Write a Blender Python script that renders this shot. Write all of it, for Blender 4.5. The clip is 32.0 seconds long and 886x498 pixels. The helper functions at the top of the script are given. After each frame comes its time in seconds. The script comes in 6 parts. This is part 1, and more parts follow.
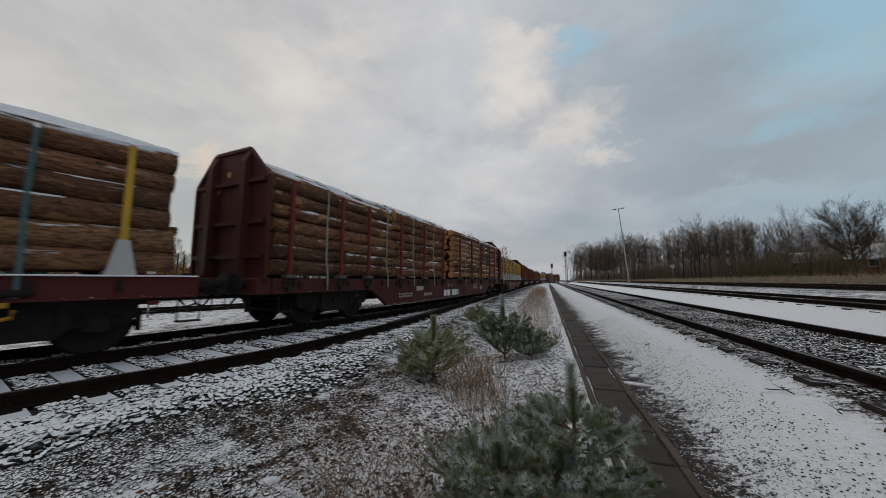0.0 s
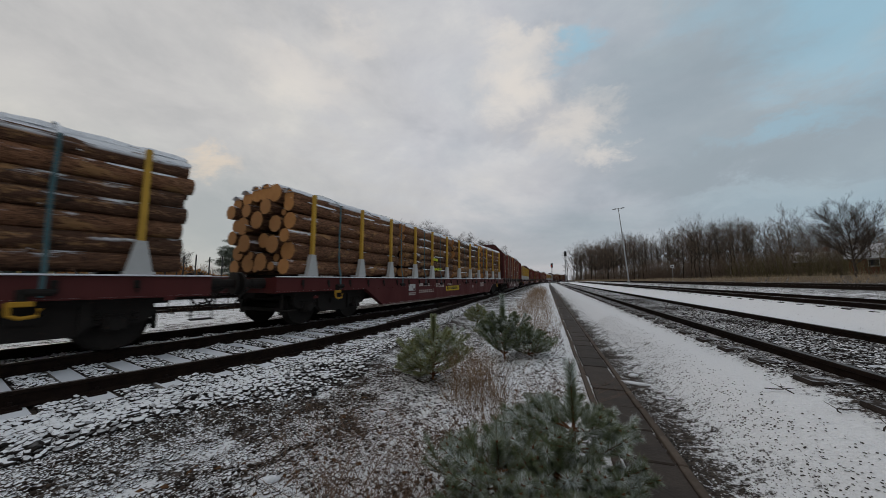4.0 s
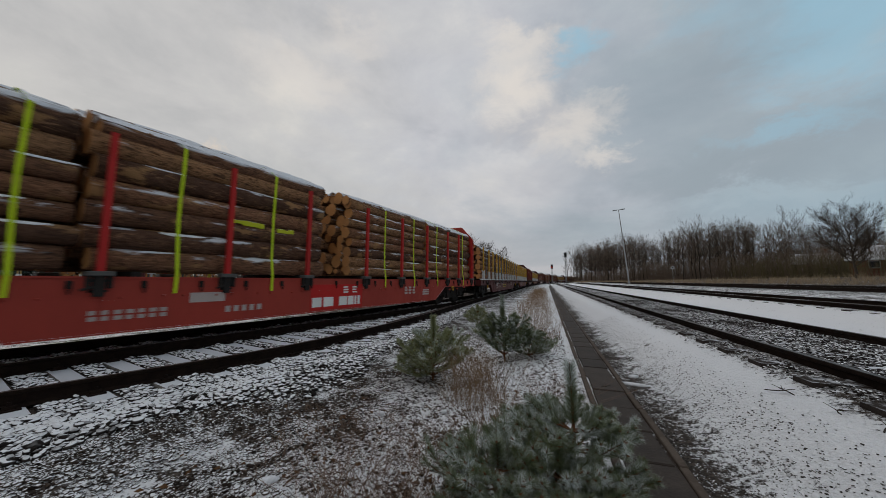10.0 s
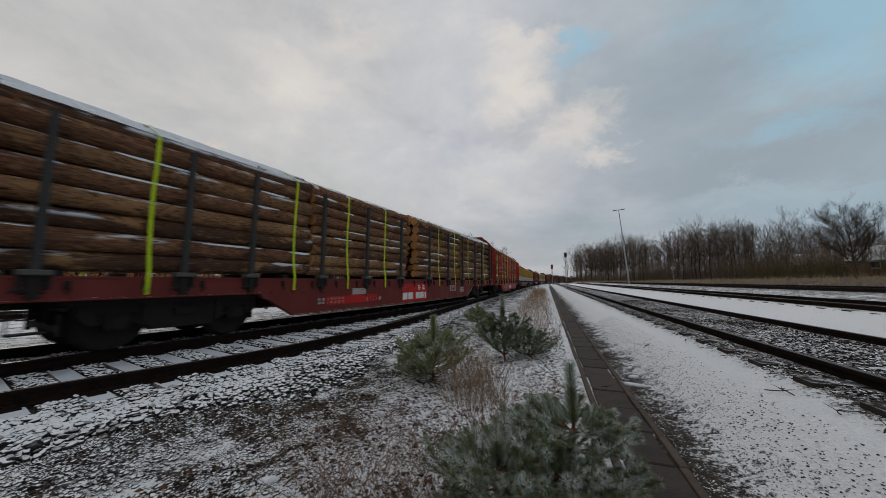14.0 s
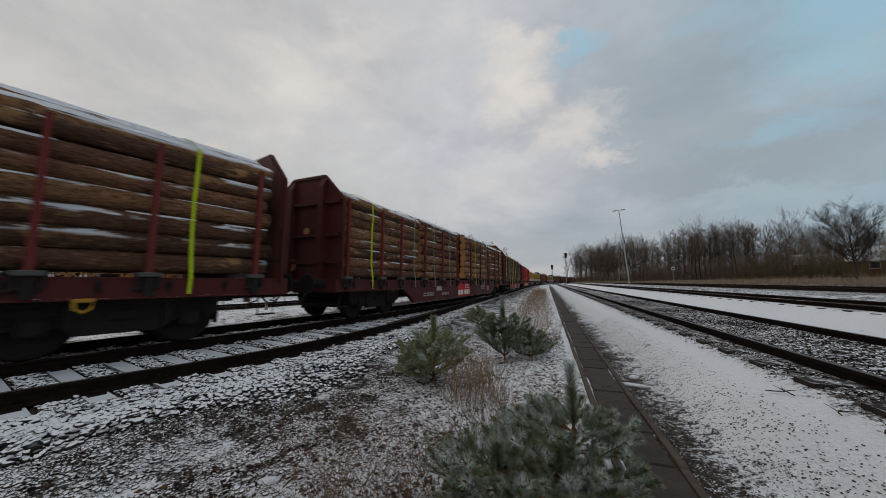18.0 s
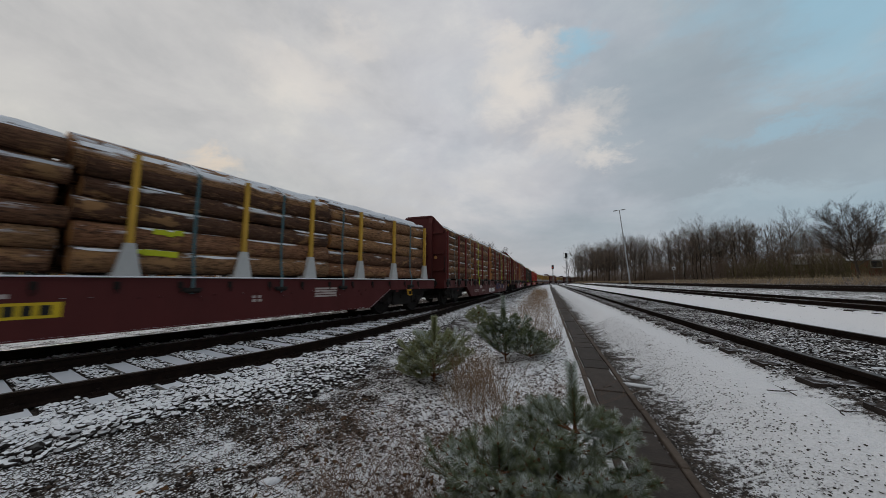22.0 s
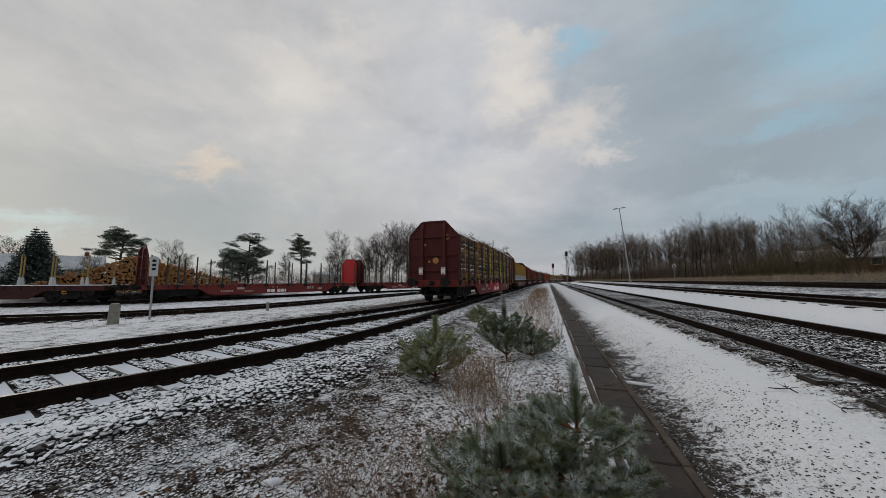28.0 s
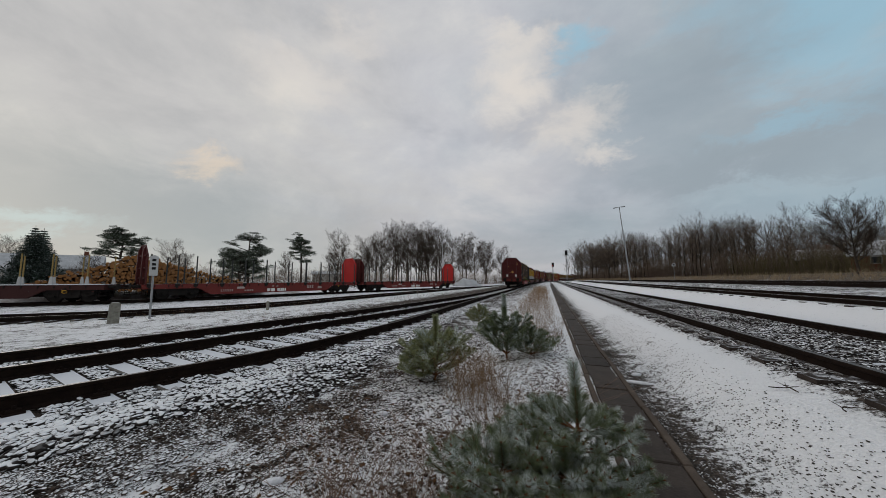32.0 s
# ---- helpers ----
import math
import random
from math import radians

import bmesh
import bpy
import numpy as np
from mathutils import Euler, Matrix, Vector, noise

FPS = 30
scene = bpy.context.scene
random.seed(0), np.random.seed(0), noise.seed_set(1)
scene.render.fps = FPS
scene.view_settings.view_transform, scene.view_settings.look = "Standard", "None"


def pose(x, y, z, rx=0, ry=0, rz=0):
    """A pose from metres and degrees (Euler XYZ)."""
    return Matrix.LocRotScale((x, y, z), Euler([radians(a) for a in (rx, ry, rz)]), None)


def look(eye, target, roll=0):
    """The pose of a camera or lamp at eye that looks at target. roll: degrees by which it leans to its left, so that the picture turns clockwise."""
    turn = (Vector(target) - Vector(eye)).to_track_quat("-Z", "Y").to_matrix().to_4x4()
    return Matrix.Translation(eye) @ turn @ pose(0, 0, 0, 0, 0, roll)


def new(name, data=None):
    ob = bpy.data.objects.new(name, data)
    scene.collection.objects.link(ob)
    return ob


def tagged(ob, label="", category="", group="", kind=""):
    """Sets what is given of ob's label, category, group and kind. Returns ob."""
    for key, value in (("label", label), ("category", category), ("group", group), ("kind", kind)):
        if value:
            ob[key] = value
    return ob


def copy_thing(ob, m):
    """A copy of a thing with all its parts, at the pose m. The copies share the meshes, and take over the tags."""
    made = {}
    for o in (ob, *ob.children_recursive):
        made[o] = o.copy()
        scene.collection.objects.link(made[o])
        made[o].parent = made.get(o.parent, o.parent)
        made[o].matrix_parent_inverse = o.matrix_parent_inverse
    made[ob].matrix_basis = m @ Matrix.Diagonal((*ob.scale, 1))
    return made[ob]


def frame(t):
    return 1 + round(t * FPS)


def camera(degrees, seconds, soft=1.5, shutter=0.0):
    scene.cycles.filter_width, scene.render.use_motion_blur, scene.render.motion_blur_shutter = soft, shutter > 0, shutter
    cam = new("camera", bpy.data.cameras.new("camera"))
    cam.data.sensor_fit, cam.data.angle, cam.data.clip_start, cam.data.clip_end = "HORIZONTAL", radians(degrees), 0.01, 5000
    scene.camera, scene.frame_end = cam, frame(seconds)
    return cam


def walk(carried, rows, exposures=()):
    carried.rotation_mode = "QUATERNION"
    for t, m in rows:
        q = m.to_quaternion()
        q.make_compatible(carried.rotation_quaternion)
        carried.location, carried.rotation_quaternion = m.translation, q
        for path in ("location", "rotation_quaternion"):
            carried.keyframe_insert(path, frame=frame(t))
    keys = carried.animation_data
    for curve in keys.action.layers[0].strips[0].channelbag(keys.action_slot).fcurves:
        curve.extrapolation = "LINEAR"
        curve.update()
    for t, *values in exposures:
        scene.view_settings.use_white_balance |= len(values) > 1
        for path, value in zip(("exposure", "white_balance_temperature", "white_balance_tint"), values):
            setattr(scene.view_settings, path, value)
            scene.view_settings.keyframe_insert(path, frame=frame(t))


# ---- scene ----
cam = camera(108.9, 32.0, soft=0.6, shutter=0.3)
EYE = (0.0, 0.0, 1.17)


def aim(yaw, pitch, roll, dx=0.0, dz=0.0):
    a, b = radians(yaw), radians(pitch)
    eye = Vector((EYE[0] + dx, EYE[1], EYE[2] + dz))
    way = Vector((math.sin(a) * math.cos(b), math.cos(a) * math.cos(b), math.sin(b)))
    return look(eye, eye + way * 10, roll)


walk(cam, [(0.0, aim(-18.065, 5.49, 0.23, 0.011)), (3.5, aim(-18.06, 5.44, 0.24, 0.013, -0.003)), (8.0, aim(-18.07, 5.58, 0.31, 0.015, -0.008)),
           (12.0, aim(-18.095, 5.60, 0.41, 0.013, -0.007)), (16.5, aim(-18.10, 5.65, 0.37, 0.015, -0.007)), (20.0, aim(-18.17, 5.73, 0.37, 0.0135, -0.007)),
           (24.0, aim(-18.23, 5.75, 0.095, 0.0126, -0.0066)), (27.5, aim(-18.23, 5.63, -0.08, 0.010, -0.0043)), (30.0, aim(-18.21, 5.49, -0.12, 0.0036)), (32.0, aim(-18.2, 5.43, -0.13, 0.0028))])

# ---------------------------------------------------------------- light
SUN_EL, SUN_AZ = 14.0, -75.0     # degrees above the horizon, degrees from the track's direction


def make_world():
    w = bpy.data.worlds.new("winter_sky")
    w.use_nodes = True
    scene.world = w
    nt = w.node_tree
    nt.nodes.clear()
    N = nt.nodes.new
    L = nt.links.new
    out = N("ShaderNodeOutputWorld")
    bg = N("ShaderNodeBackground")
    L(bg.outputs[0], out.inputs[0])
    sky = N("ShaderNodeTexSky")
    sky.sky_type = "NISHITA"
    sky.sun_disc = False
    sky.sun_elevation = radians(SUN_EL)
    sky.sun_rotation = radians(SUN_AZ)
    tc = N("ShaderNodeTexCoord")
    sep = N("ShaderNodeSeparateXYZ")
    L(tc.outputs["Generated"], sep.inputs[0])
    # clouds seen in perspective: the direction laid onto a flat ceiling
    addz = N("ShaderNodeMath"); addz.operation = "ADD"; addz.inputs[1].default_value = 0.16
    L(sep.outputs[2], addz.inputs[0])
    mx = N("ShaderNodeMath"); mx.operation = "MAXIMUM"; mx.inputs[1].default_value = 0.05
    L(addz.outputs[0], mx.inputs[0])
    dv = N("ShaderNodeVectorMath"); dv.operation = "DIVIDE"
    L(tc.outputs["Generated"], dv.inputs[0])
    comb = N("ShaderNodeCombineXYZ")
    for i in range(3):
        L(mx.outputs[0], comb.inputs[i])
    L(comb.outputs[0], dv.inputs[1])
    mp = N("ShaderNodeMapping")
    mp.inputs["Scale"].default_value = (0.55, 0.42, 0.0)
    mp.inputs["Location"].default_value = CLOUD_SHIFT
    L(dv.outputs[0], mp.inputs[0])

    rnd = N("ShaderNodeMapping")
    rnd.inputs["Scale"].default_value = (1.0, 1.0, 1.7)
    rnd.inputs["Location"].default_value = PUFF_SHIFT
    L(tc.outputs["Generated"], rnd.inputs[0])

    def noise_tex(scale, detail, rough, dist=0.0, src=None):
        n = N("ShaderNodeTexNoise")
        n.inputs["Scale"].default_value = scale
        n.inputs["Detail"].default_value = detail
        n.inputs["Roughness"].default_value = rough
        n.inputs["Distortion"].default_value = dist
        L((src or mp).outputs[0], n.inputs["Vector"])
        return n

    def ramp(src, stops):
        r = N("ShaderNodeValToRGB")
        while len(r.color_ramp.elements) < len(stops):
            r.color_ramp.elements.new(0.5)
        for e, (pos, col) in zip(r.color_ramp.elements, stops):
            e.position, e.color = pos, (*col, 1)
        L(src, r.inputs[0])
        return r

    def mix(fac, a, b, kind="MIX"):
        m = N("ShaderNodeMix")
        m.data_type, m.blend_type = "RGBA", kind
        if isinstance(fac, float):
            m.inputs[0].default_value = fac
        else:
            L(fac, m.inputs[0])
        for s, v in ((6, a), (7, b)):
            if isinstance(v, tuple):
                m.inputs[s].default_value = (*v, 1)
            else:
                L(v, m.inputs[s])
        return m.outputs[2]

    # from the pale warm side (towards the low sun) to the slate blue side
    side = N("ShaderNodeVectorMath"); side.operation = "DOT_PRODUCT"
    az = radians(55)
    side.inputs[1].default_value = (math.sin(az), math.cos(az), 0.12)
    L(tc.outputs["Generated"], side.inputs[0])
    wob = noise_tex(1.3, 5, 0.6, 0.4)
    wsum = N("ShaderNodeMath"); wsum.operation = "MULTIPLY_ADD"; wsum.inputs[1].default_value = 0.75
    L(wob.outputs[0], wsum.inputs[0])
    half = N("ShaderNodeMath"); half.operation = "MULTIPLY_ADD"; half.inputs[1].default_value = 0.5; half.inputs[2].default_value = 0.125
    L(side.outputs["Value"], half.inputs[0]); L(half.outputs[0], wsum.inputs[2])
    body = ramp(wsum.outputs[0], [(0.0, (0.47, 0.46, 0.45)), (0.45, (0.55, 0.53, 0.51)), (0.66, (0.53, 0.525, 0.54)), (0.80, (0.40, 0.43, 0.465)), (0.93, (0.31, 0.365, 0.40)), (1.0, (0.31, 0.37, 0.41))])
    big = noise_tex(3.2, 9, 0.62, 0.25, rnd)
    dark = ramp(big.outputs[0], [(0.32, (0.84, 0.85, 0.87)), (0.47, (0.97, 0.97, 0.98)), (0.56, (1.03, 1.03, 1.025)), (0.68, (1.16, 1.14, 1.10))])
    col = mix(1.0, body.outputs[0], dark.outputs[0], "MULTIPLY")
    # azimuth and height of the direction, frayed by noise, for the single clouds
    azim = N("ShaderNodeMath"); azim.operation = "ARCTAN2"
    L(sep.outputs[0], azim.inputs[0]); L(sep.outputs[1], azim.inputs[1])
    elev = N("ShaderNodeMath"); elev.operation = "ARCSINE"
    L(sep.outputs[2], elev.inputs[0])
    ang = N("ShaderNodeCombineXYZ")
    L(azim.outputs[0], ang.inputs[0]); L(elev.outputs[0], ang.inputs[1])
    fray = noise_tex(6.5, 8, 0.66, 0.3, rnd)
    fr2 = N("ShaderNodeVectorMath"); fr2.operation = "MULTIPLY_ADD"
    fr2.inputs[1].default_value = (0.30, 0.24, 0.0)
    fr2.inputs[2].default_value = (-0.15, -0.12, 0.0)
    L(fray.outputs["Color"], fr2.inputs[0])
    at = N("ShaderNodeVectorMath"); at.operation = "ADD"
    L(ang.outputs[0], at.inputs[0]); L(fr2.outputs[0], at.inputs[1])
    for az_, el_, wd, ht, amount, tint in CLOUDS:
        a = N("ShaderNodeVectorMath"); a.operation = "SUBTRACT"
        a.inputs[1].default_value = (radians(az_), radians(el_), 0)
        L(at.outputs[0], a.inputs[0])
        b = N("ShaderNodeVectorMath"); b.operation = "DIVIDE"
        b.inputs[1].default_value = (radians(wd), radians(ht), 1)
        L(a.outputs[0], b.inputs[0])
        d = N("ShaderNodeVectorMath"); d.operation = "LENGTH"
        L(b.outputs[0], d.inputs[0])
        m = N("ShaderNodeMapRange"); m.interpolation_type = "SMOOTHSTEP"
        for q, v in zip((1, 2, 3, 4), (1.5, 0.1, 0.0, amount)):
            m.inputs[q].default_value = v
        L(d.outputs["Value"], m.inputs[0])
        col = mix(m.outputs[0], col, tint)
    # haze near the horizon
    hz = ramp(sep.outputs[2], [(0.0, (1, 1, 1)), (0.16, (0.45, 0.45, 0.45)), (0.40, (0, 0, 0))])
    hcol = ramp(half.outputs[0], [(0.0, (0.34, 0.38, 0.39)), (0.22, (0.36, 0.36, 0.36)), (0.36, (0.43, 0.405, 0.40)), (0.50, (0.44, 0.44, 0.46)), (0.62, (0.29, 0.35, 0.40))])
    hf = N("ShaderNodeMath"); hf.operation = "MULTIPLY"; hf.inputs[1].default_value = 0.62
    L(hz.outputs[0], hf.inputs[0])
    col = mix(hf.outputs[0], col, hcol.outputs[0])
    # the clear sky behind everything
    skym = mix(1.0, sky.outputs[0], (0.10, 0.10, 0.10), "MULTIPLY")
    col = mix(0.03, col, skym)
    col = mix(1.0, col, (0.978, 1.0, 1.018), "MULTIPLY")
    L(col, bg.inputs[0])
    bg.inputs[1].default_value = 1.08


CLEAR, SLATE, LILAC, CREAM, PEACH = (0.285, 0.485, 0.60), (0.30, 0.35, 0.385), (0.43, 0.43, 0.455), (0.74, 0.67, 0.60), (0.80, 0.64, 0.49)
# the clouds and gaps that stand out: azimuth, height, half width, half height (degrees), strength, colour
CLOUDS = ((18, 26, 16, 9, 0.6, SLATE), (25.5, 17.3, 17, 4.5, 0.75, SLATE), (22.4, 14.6, 13, 2.6, 0.6, (0.27, 0.315, 0.345)), (55, 20, 15, 7, 0.6, SLATE),
          (36.5, 29, 9, 6.5, 0.72, CLEAR), (24, 34, 6, 3.0, 0.35, CLEAR), (31, 18.4, 6.0, 1.6, 0.5, CLEAR), (34.5, 23.2, 6, 3.0, 0.45, CLEAR), (60, 34, 14, 6, 0.6, CLEAR),
          (27, 10.8, 14, 1.5, 0.5, (0.40, 0.48, 0.52)), (-3.0, 26.2, 10, 3.0, 0.8, LILAC), (4, 17.8, 12, 2.6, 0.35, LILAC),
          (-5.3, 32.4, 6.8, 5.4, 0.8, CREAM), (-3.1, 38.3, 7, 2.2, 0.55, CREAM), (4.6, 24.6, 5.4, 3.8, 0.62, CREAM), (9.6, 20.2, 3.2, 1.8, 0.6, CREAM), (10.5, 27.7, 2.4, 1.3, 0.25, CREAM),
          (5.6, 35.8, 3.6, 2.8, 0.7, CLEAR), (-43.9, 31.5, 9, 4.0, 0.5, CREAM), (-35.7, 38.2, 7, 2.4, 0.4, CREAM), (-56.2, 16.8, 4.2, 1.9, 0.9, PEACH),
          (-62, 9.0, 24, 8, 0.95, (0.34, 0.355, 0.36)), (-70.5, 6.2, 7, 1.5, 0.75, (0.50, 0.63, 0.64)), (37, 8.5, 17, 3.2, 0.6, (0.33, 0.44, 0.50)), (-30, 7, 20, 4.5, 0.45, (0.46, 0.425, 0.41)))
CLOUD_SHIFT = (5.3, 0.4, 0.0)
PUFF_SHIFT = (2.2, 0.7, 0.3)
make_world()
sun = new("sun", bpy.data.lights.new("sun", "SUN"))
sun.data.energy, sun.data.angle, sun.data.color = 0.55, radians(20), (1.0, 0.93, 0.85)
_a, _e = radians(SUN_AZ), radians(SUN_EL)
sun.matrix_world = look((0, 0, 30), (-30 * math.sin(_a) * math.cos(_e), -30 * math.cos(_a) * math.cos(_e), 30 - 30 * math.sin(_e)))
scene.view_settings.exposure = 0.0


# ---------------------------------------------------------------- materials
MATS = {}


class Mat:
    """A small wrapper for writing node materials briefly."""

    def __init__(self, name, rough=0.8, metal=0.0, spec=0.3):
        self.m = bpy.data.materials.new(name)
        self.m.use_nodes = True
        self.nt = self.m.node_tree
        self.b = self.nt.nodes["Principled BSDF"]
        self.b.inputs["Roughness"].default_value = rough
        self.b.inputs["Metallic"].default_value = metal
        self.b.inputs["Specular IOR Level"].default_value = spec * 0.6
        self.tc = None
        MATS[name] = self.m

    def n(self, kind):
        return self.nt.nodes.new("ShaderNode" + kind)

    def l(self, a, b):
        self.nt.links.new(a, b)

    def coord(self, which="Object", scale=(1, 1, 1)):
        if self.tc is None:
            self.tc = self.n("TexCoord")
        src = self.tc.outputs[which]
        if scale != (1, 1, 1):
            mp = self.n("Mapping")
            mp.inputs["Scale"].default_value = scale
            self.l(src, mp.inputs[0])
            src = mp.outputs[0]
        return src

    def noise(self, scale, detail=4, rough=0.55, at=None, dist=0.0):
        n = self.n("TexNoise")
        n.inputs["Scale"].default_value = scale
        n.inputs["Detail"].default_value = detail
        n.inputs["Roughness"].default_value = rough
        n.inputs["Distortion"].default_value = dist
        self.l(at if at is not None else self.coord(), n.inputs["Vector"])
        return n.outputs[0]

    def voronoi(self, scale, at=None, out="Distance", feature="F1"):
        n = self.n("TexVoronoi")
        n.feature = feature
        n.inputs["Scale"].default_value = scale
        self.l(at if at is not None else self.coord(), n.inputs["Vector"])
        return n.outputs[out]

    def ramp(self, src, *stops):
        r = self.n("ValToRGB")
        while len(r.color_ramp.elements) < len(stops):
            r.color_ramp.elements.new(0.5)
        for e, (pos, col) in zip(r.color_ramp.elements, stops):
            e.position = pos
            e.color = (col, col, col, 1) if isinstance(col, (int, float)) else (*col, 1)
        self.l(src, r.inputs[0])
        return r.outputs[0]

    def put(self, socket, v):
        if isinstance(v, tuple):
            socket.default_value = (*v, 1) if len(v) == 3 else v
        elif isinstance(v, (int, float)):
            socket.default_value = v
        else:
            self.l(v, socket)

    def mix(self, fac, a, b, kind="MIX"):
        m = self.n("Mix")
        m.data_type, m.blend_type = "RGBA", kind
        self.put(m.inputs[0], fac)
        self.put(m.inputs[6], a)
        self.put(m.inputs[7], b)
        return m.outputs[2]

    def math(self, op, a, b=0.5, c=None):
        m = self.n("Math")
        m.operation = op
        self.put(m.inputs[0], a)
        self.put(m.inputs[1], b)
        if c is not None:
            self.put(m.inputs[2], c)
        return m.outputs[0]

    def random(self):
        return self.n("ObjectInfo").outputs["Random"]

    def island(self):
        return self.n("NewGeometry").outputs["Random Per Island"]

    def upness(self, lo, hi):
        g = self.n("NewGeometry")
        s = self.n("SeparateXYZ")
        self.l(g.outputs["Normal"], s.inputs[0])
        mr = self.n("MapRange")
        mr.inputs[1].default_value, mr.inputs[2].default_value = lo, hi
        self.l(s.outputs[2], mr.inputs[0])
        return mr.outputs[0]

    def snow(self, col, lo, hi, scale=6.0, cut=(0.4, 0.55), at=None):
        """Lays snow on what faces up, in patches."""
        f = self.math("MULTIPLY", self.upness(lo, hi), self.ramp(self.noise(scale, 5, 0.65, at), (cut[0], 0.0), (cut[1], 1.0)))
        return self.mix(f, col, (0.68, 0.71, 0.76)), f

    def done(self, col, bump=None, strength=0.3, dist=0.02, rough=None):
        self.put(self.b.inputs["Base Color"], col)
        if rough is not None:
            self.put(self.b.inputs["Roughness"], rough)
        if bump is not None:
            bm = self.n("Bump")
            bm.inputs["Strength"].default_value = strength
            bm.inputs["Distance"].default_value = dist
            self.l(bump, bm.inputs["Height"])
            self.l(bm.outputs[0], self.b.inputs["Normal"])
        return self.m


def paint(name, col, wear=0.35, rust=(0.07, 0.035, 0.02), rough=0.55, snowy=False, streak=True):
    k = Mat(name, rough)
    dirt = k.noise(1.6, 6, 0.65, k.coord("Object", (1, 1, 0.35)))
    fine = k.noise(22, 4, 0.6)
    c = k.mix(k.ramp(dirt, (0.42, 0.0), (0.72, wear)), col, tuple(v * 0.45 + 0.012 for v in col))
    c = k.mix(k.ramp(fine, (0.60, 0.0), (0.74, wear)), c, rust)
    c = k.mix(k.math("MULTIPLY", k.random(), 0.12), c, (0.05, 0.04, 0.035))
    if snowy:
        c, _ = k.snow(c, 0.75, 0.95, 5.0, (0.35, 0.5))
    return k.done(c, fine, 0.15, 0.01, k.ramp(dirt, (0.3, rough - 0.1), (0.7, min(1, rough + 0.25))))


paint("maroon_paint", (0.078, 0.0150, 0.0145), snowy=True)
paint("brown_paint", (0.062, 0.0145, 0.0135), snowy=True)
paint("red_paint", (0.33, 0.042, 0.028), snowy=True)
paint("oxide_paint", (0.150, 0.026, 0.022), snowy=True)
paint("bright_red_paint", (0.42, 0.022, 0.020), 0.15)
paint("logo_red_paint", (0.45, 0.018, 0.016), 0.12)
paint("white_paint", (0.72, 0.72, 0.70), 0.15)
paint("faded_white_paint", (0.42, 0.36, 0.34), 0.3)
paint("yellow_paint", (0.52, 0.31, 0.045), 0.85)
paint("panel_yellow_paint", (0.60, 0.42, 0.02), 0.15)
paint("stake_grey_paint", (0.044, 0.046, 0.045), 0.6, rough=0.78)
paint("pale_grey_paint", (0.47, 0.48, 0.48), 0.25)
paint("blue_spray_paint", (0.018, 0.03, 0.10), 0.2)
paint("black_paint", (0.012, 0.012, 0.012), 0.3)
paint("bogie_metal", (0.013, 0.011, 0.010), 0.5, rough=0.75)
paint("galvanised_metal", (0.30, 0.31, 0.32), 0.3, rough=0.5)
paint("pocket_metal", (0.020, 0.018, 0.017), 0.6, rough=0.85)
paint("collar_metal", (0.085, 0.085, 0.083), 0.5, snowy=True)
paint("dark_maroon_paint", (0.045, 0.012, 0.011), snowy=True)
paint("dull_yellow_paint", (0.30, 0.21, 0.075), 0.8)
paint("yellow_lever_paint", (0.46, 0.25, 0.025), 0.5)


def m_simple(name, col, col2, scale=8, rough=0.85, bump=0.3, snow=None, at="Object", stretch=(1, 1, 1), rnd=0.0):
    k = Mat(name, rough)
    f = k.noise(scale, 6, 0.62, k.coord(at, stretch))
    g = k.noise(scale * 9, 3, 0.6, k.coord(at, stretch))
    c = k.mix(k.ramp(f, (0.35, 0.0), (0.65, 1.0)), col, col2)
    c = k.mix(k.ramp(g, (0.4, 0.0), (0.7, 0.5)), c, tuple(v * 0.5 for v in col))
    if rnd:
        c = k.mix(k.math("MULTIPLY", k.random(), rnd), c, tuple(v * 0.35 for v in col2))
    if snow:
        c, _ = k.snow(c, *snow)
    return k.done(c, g, bump, 0.02)


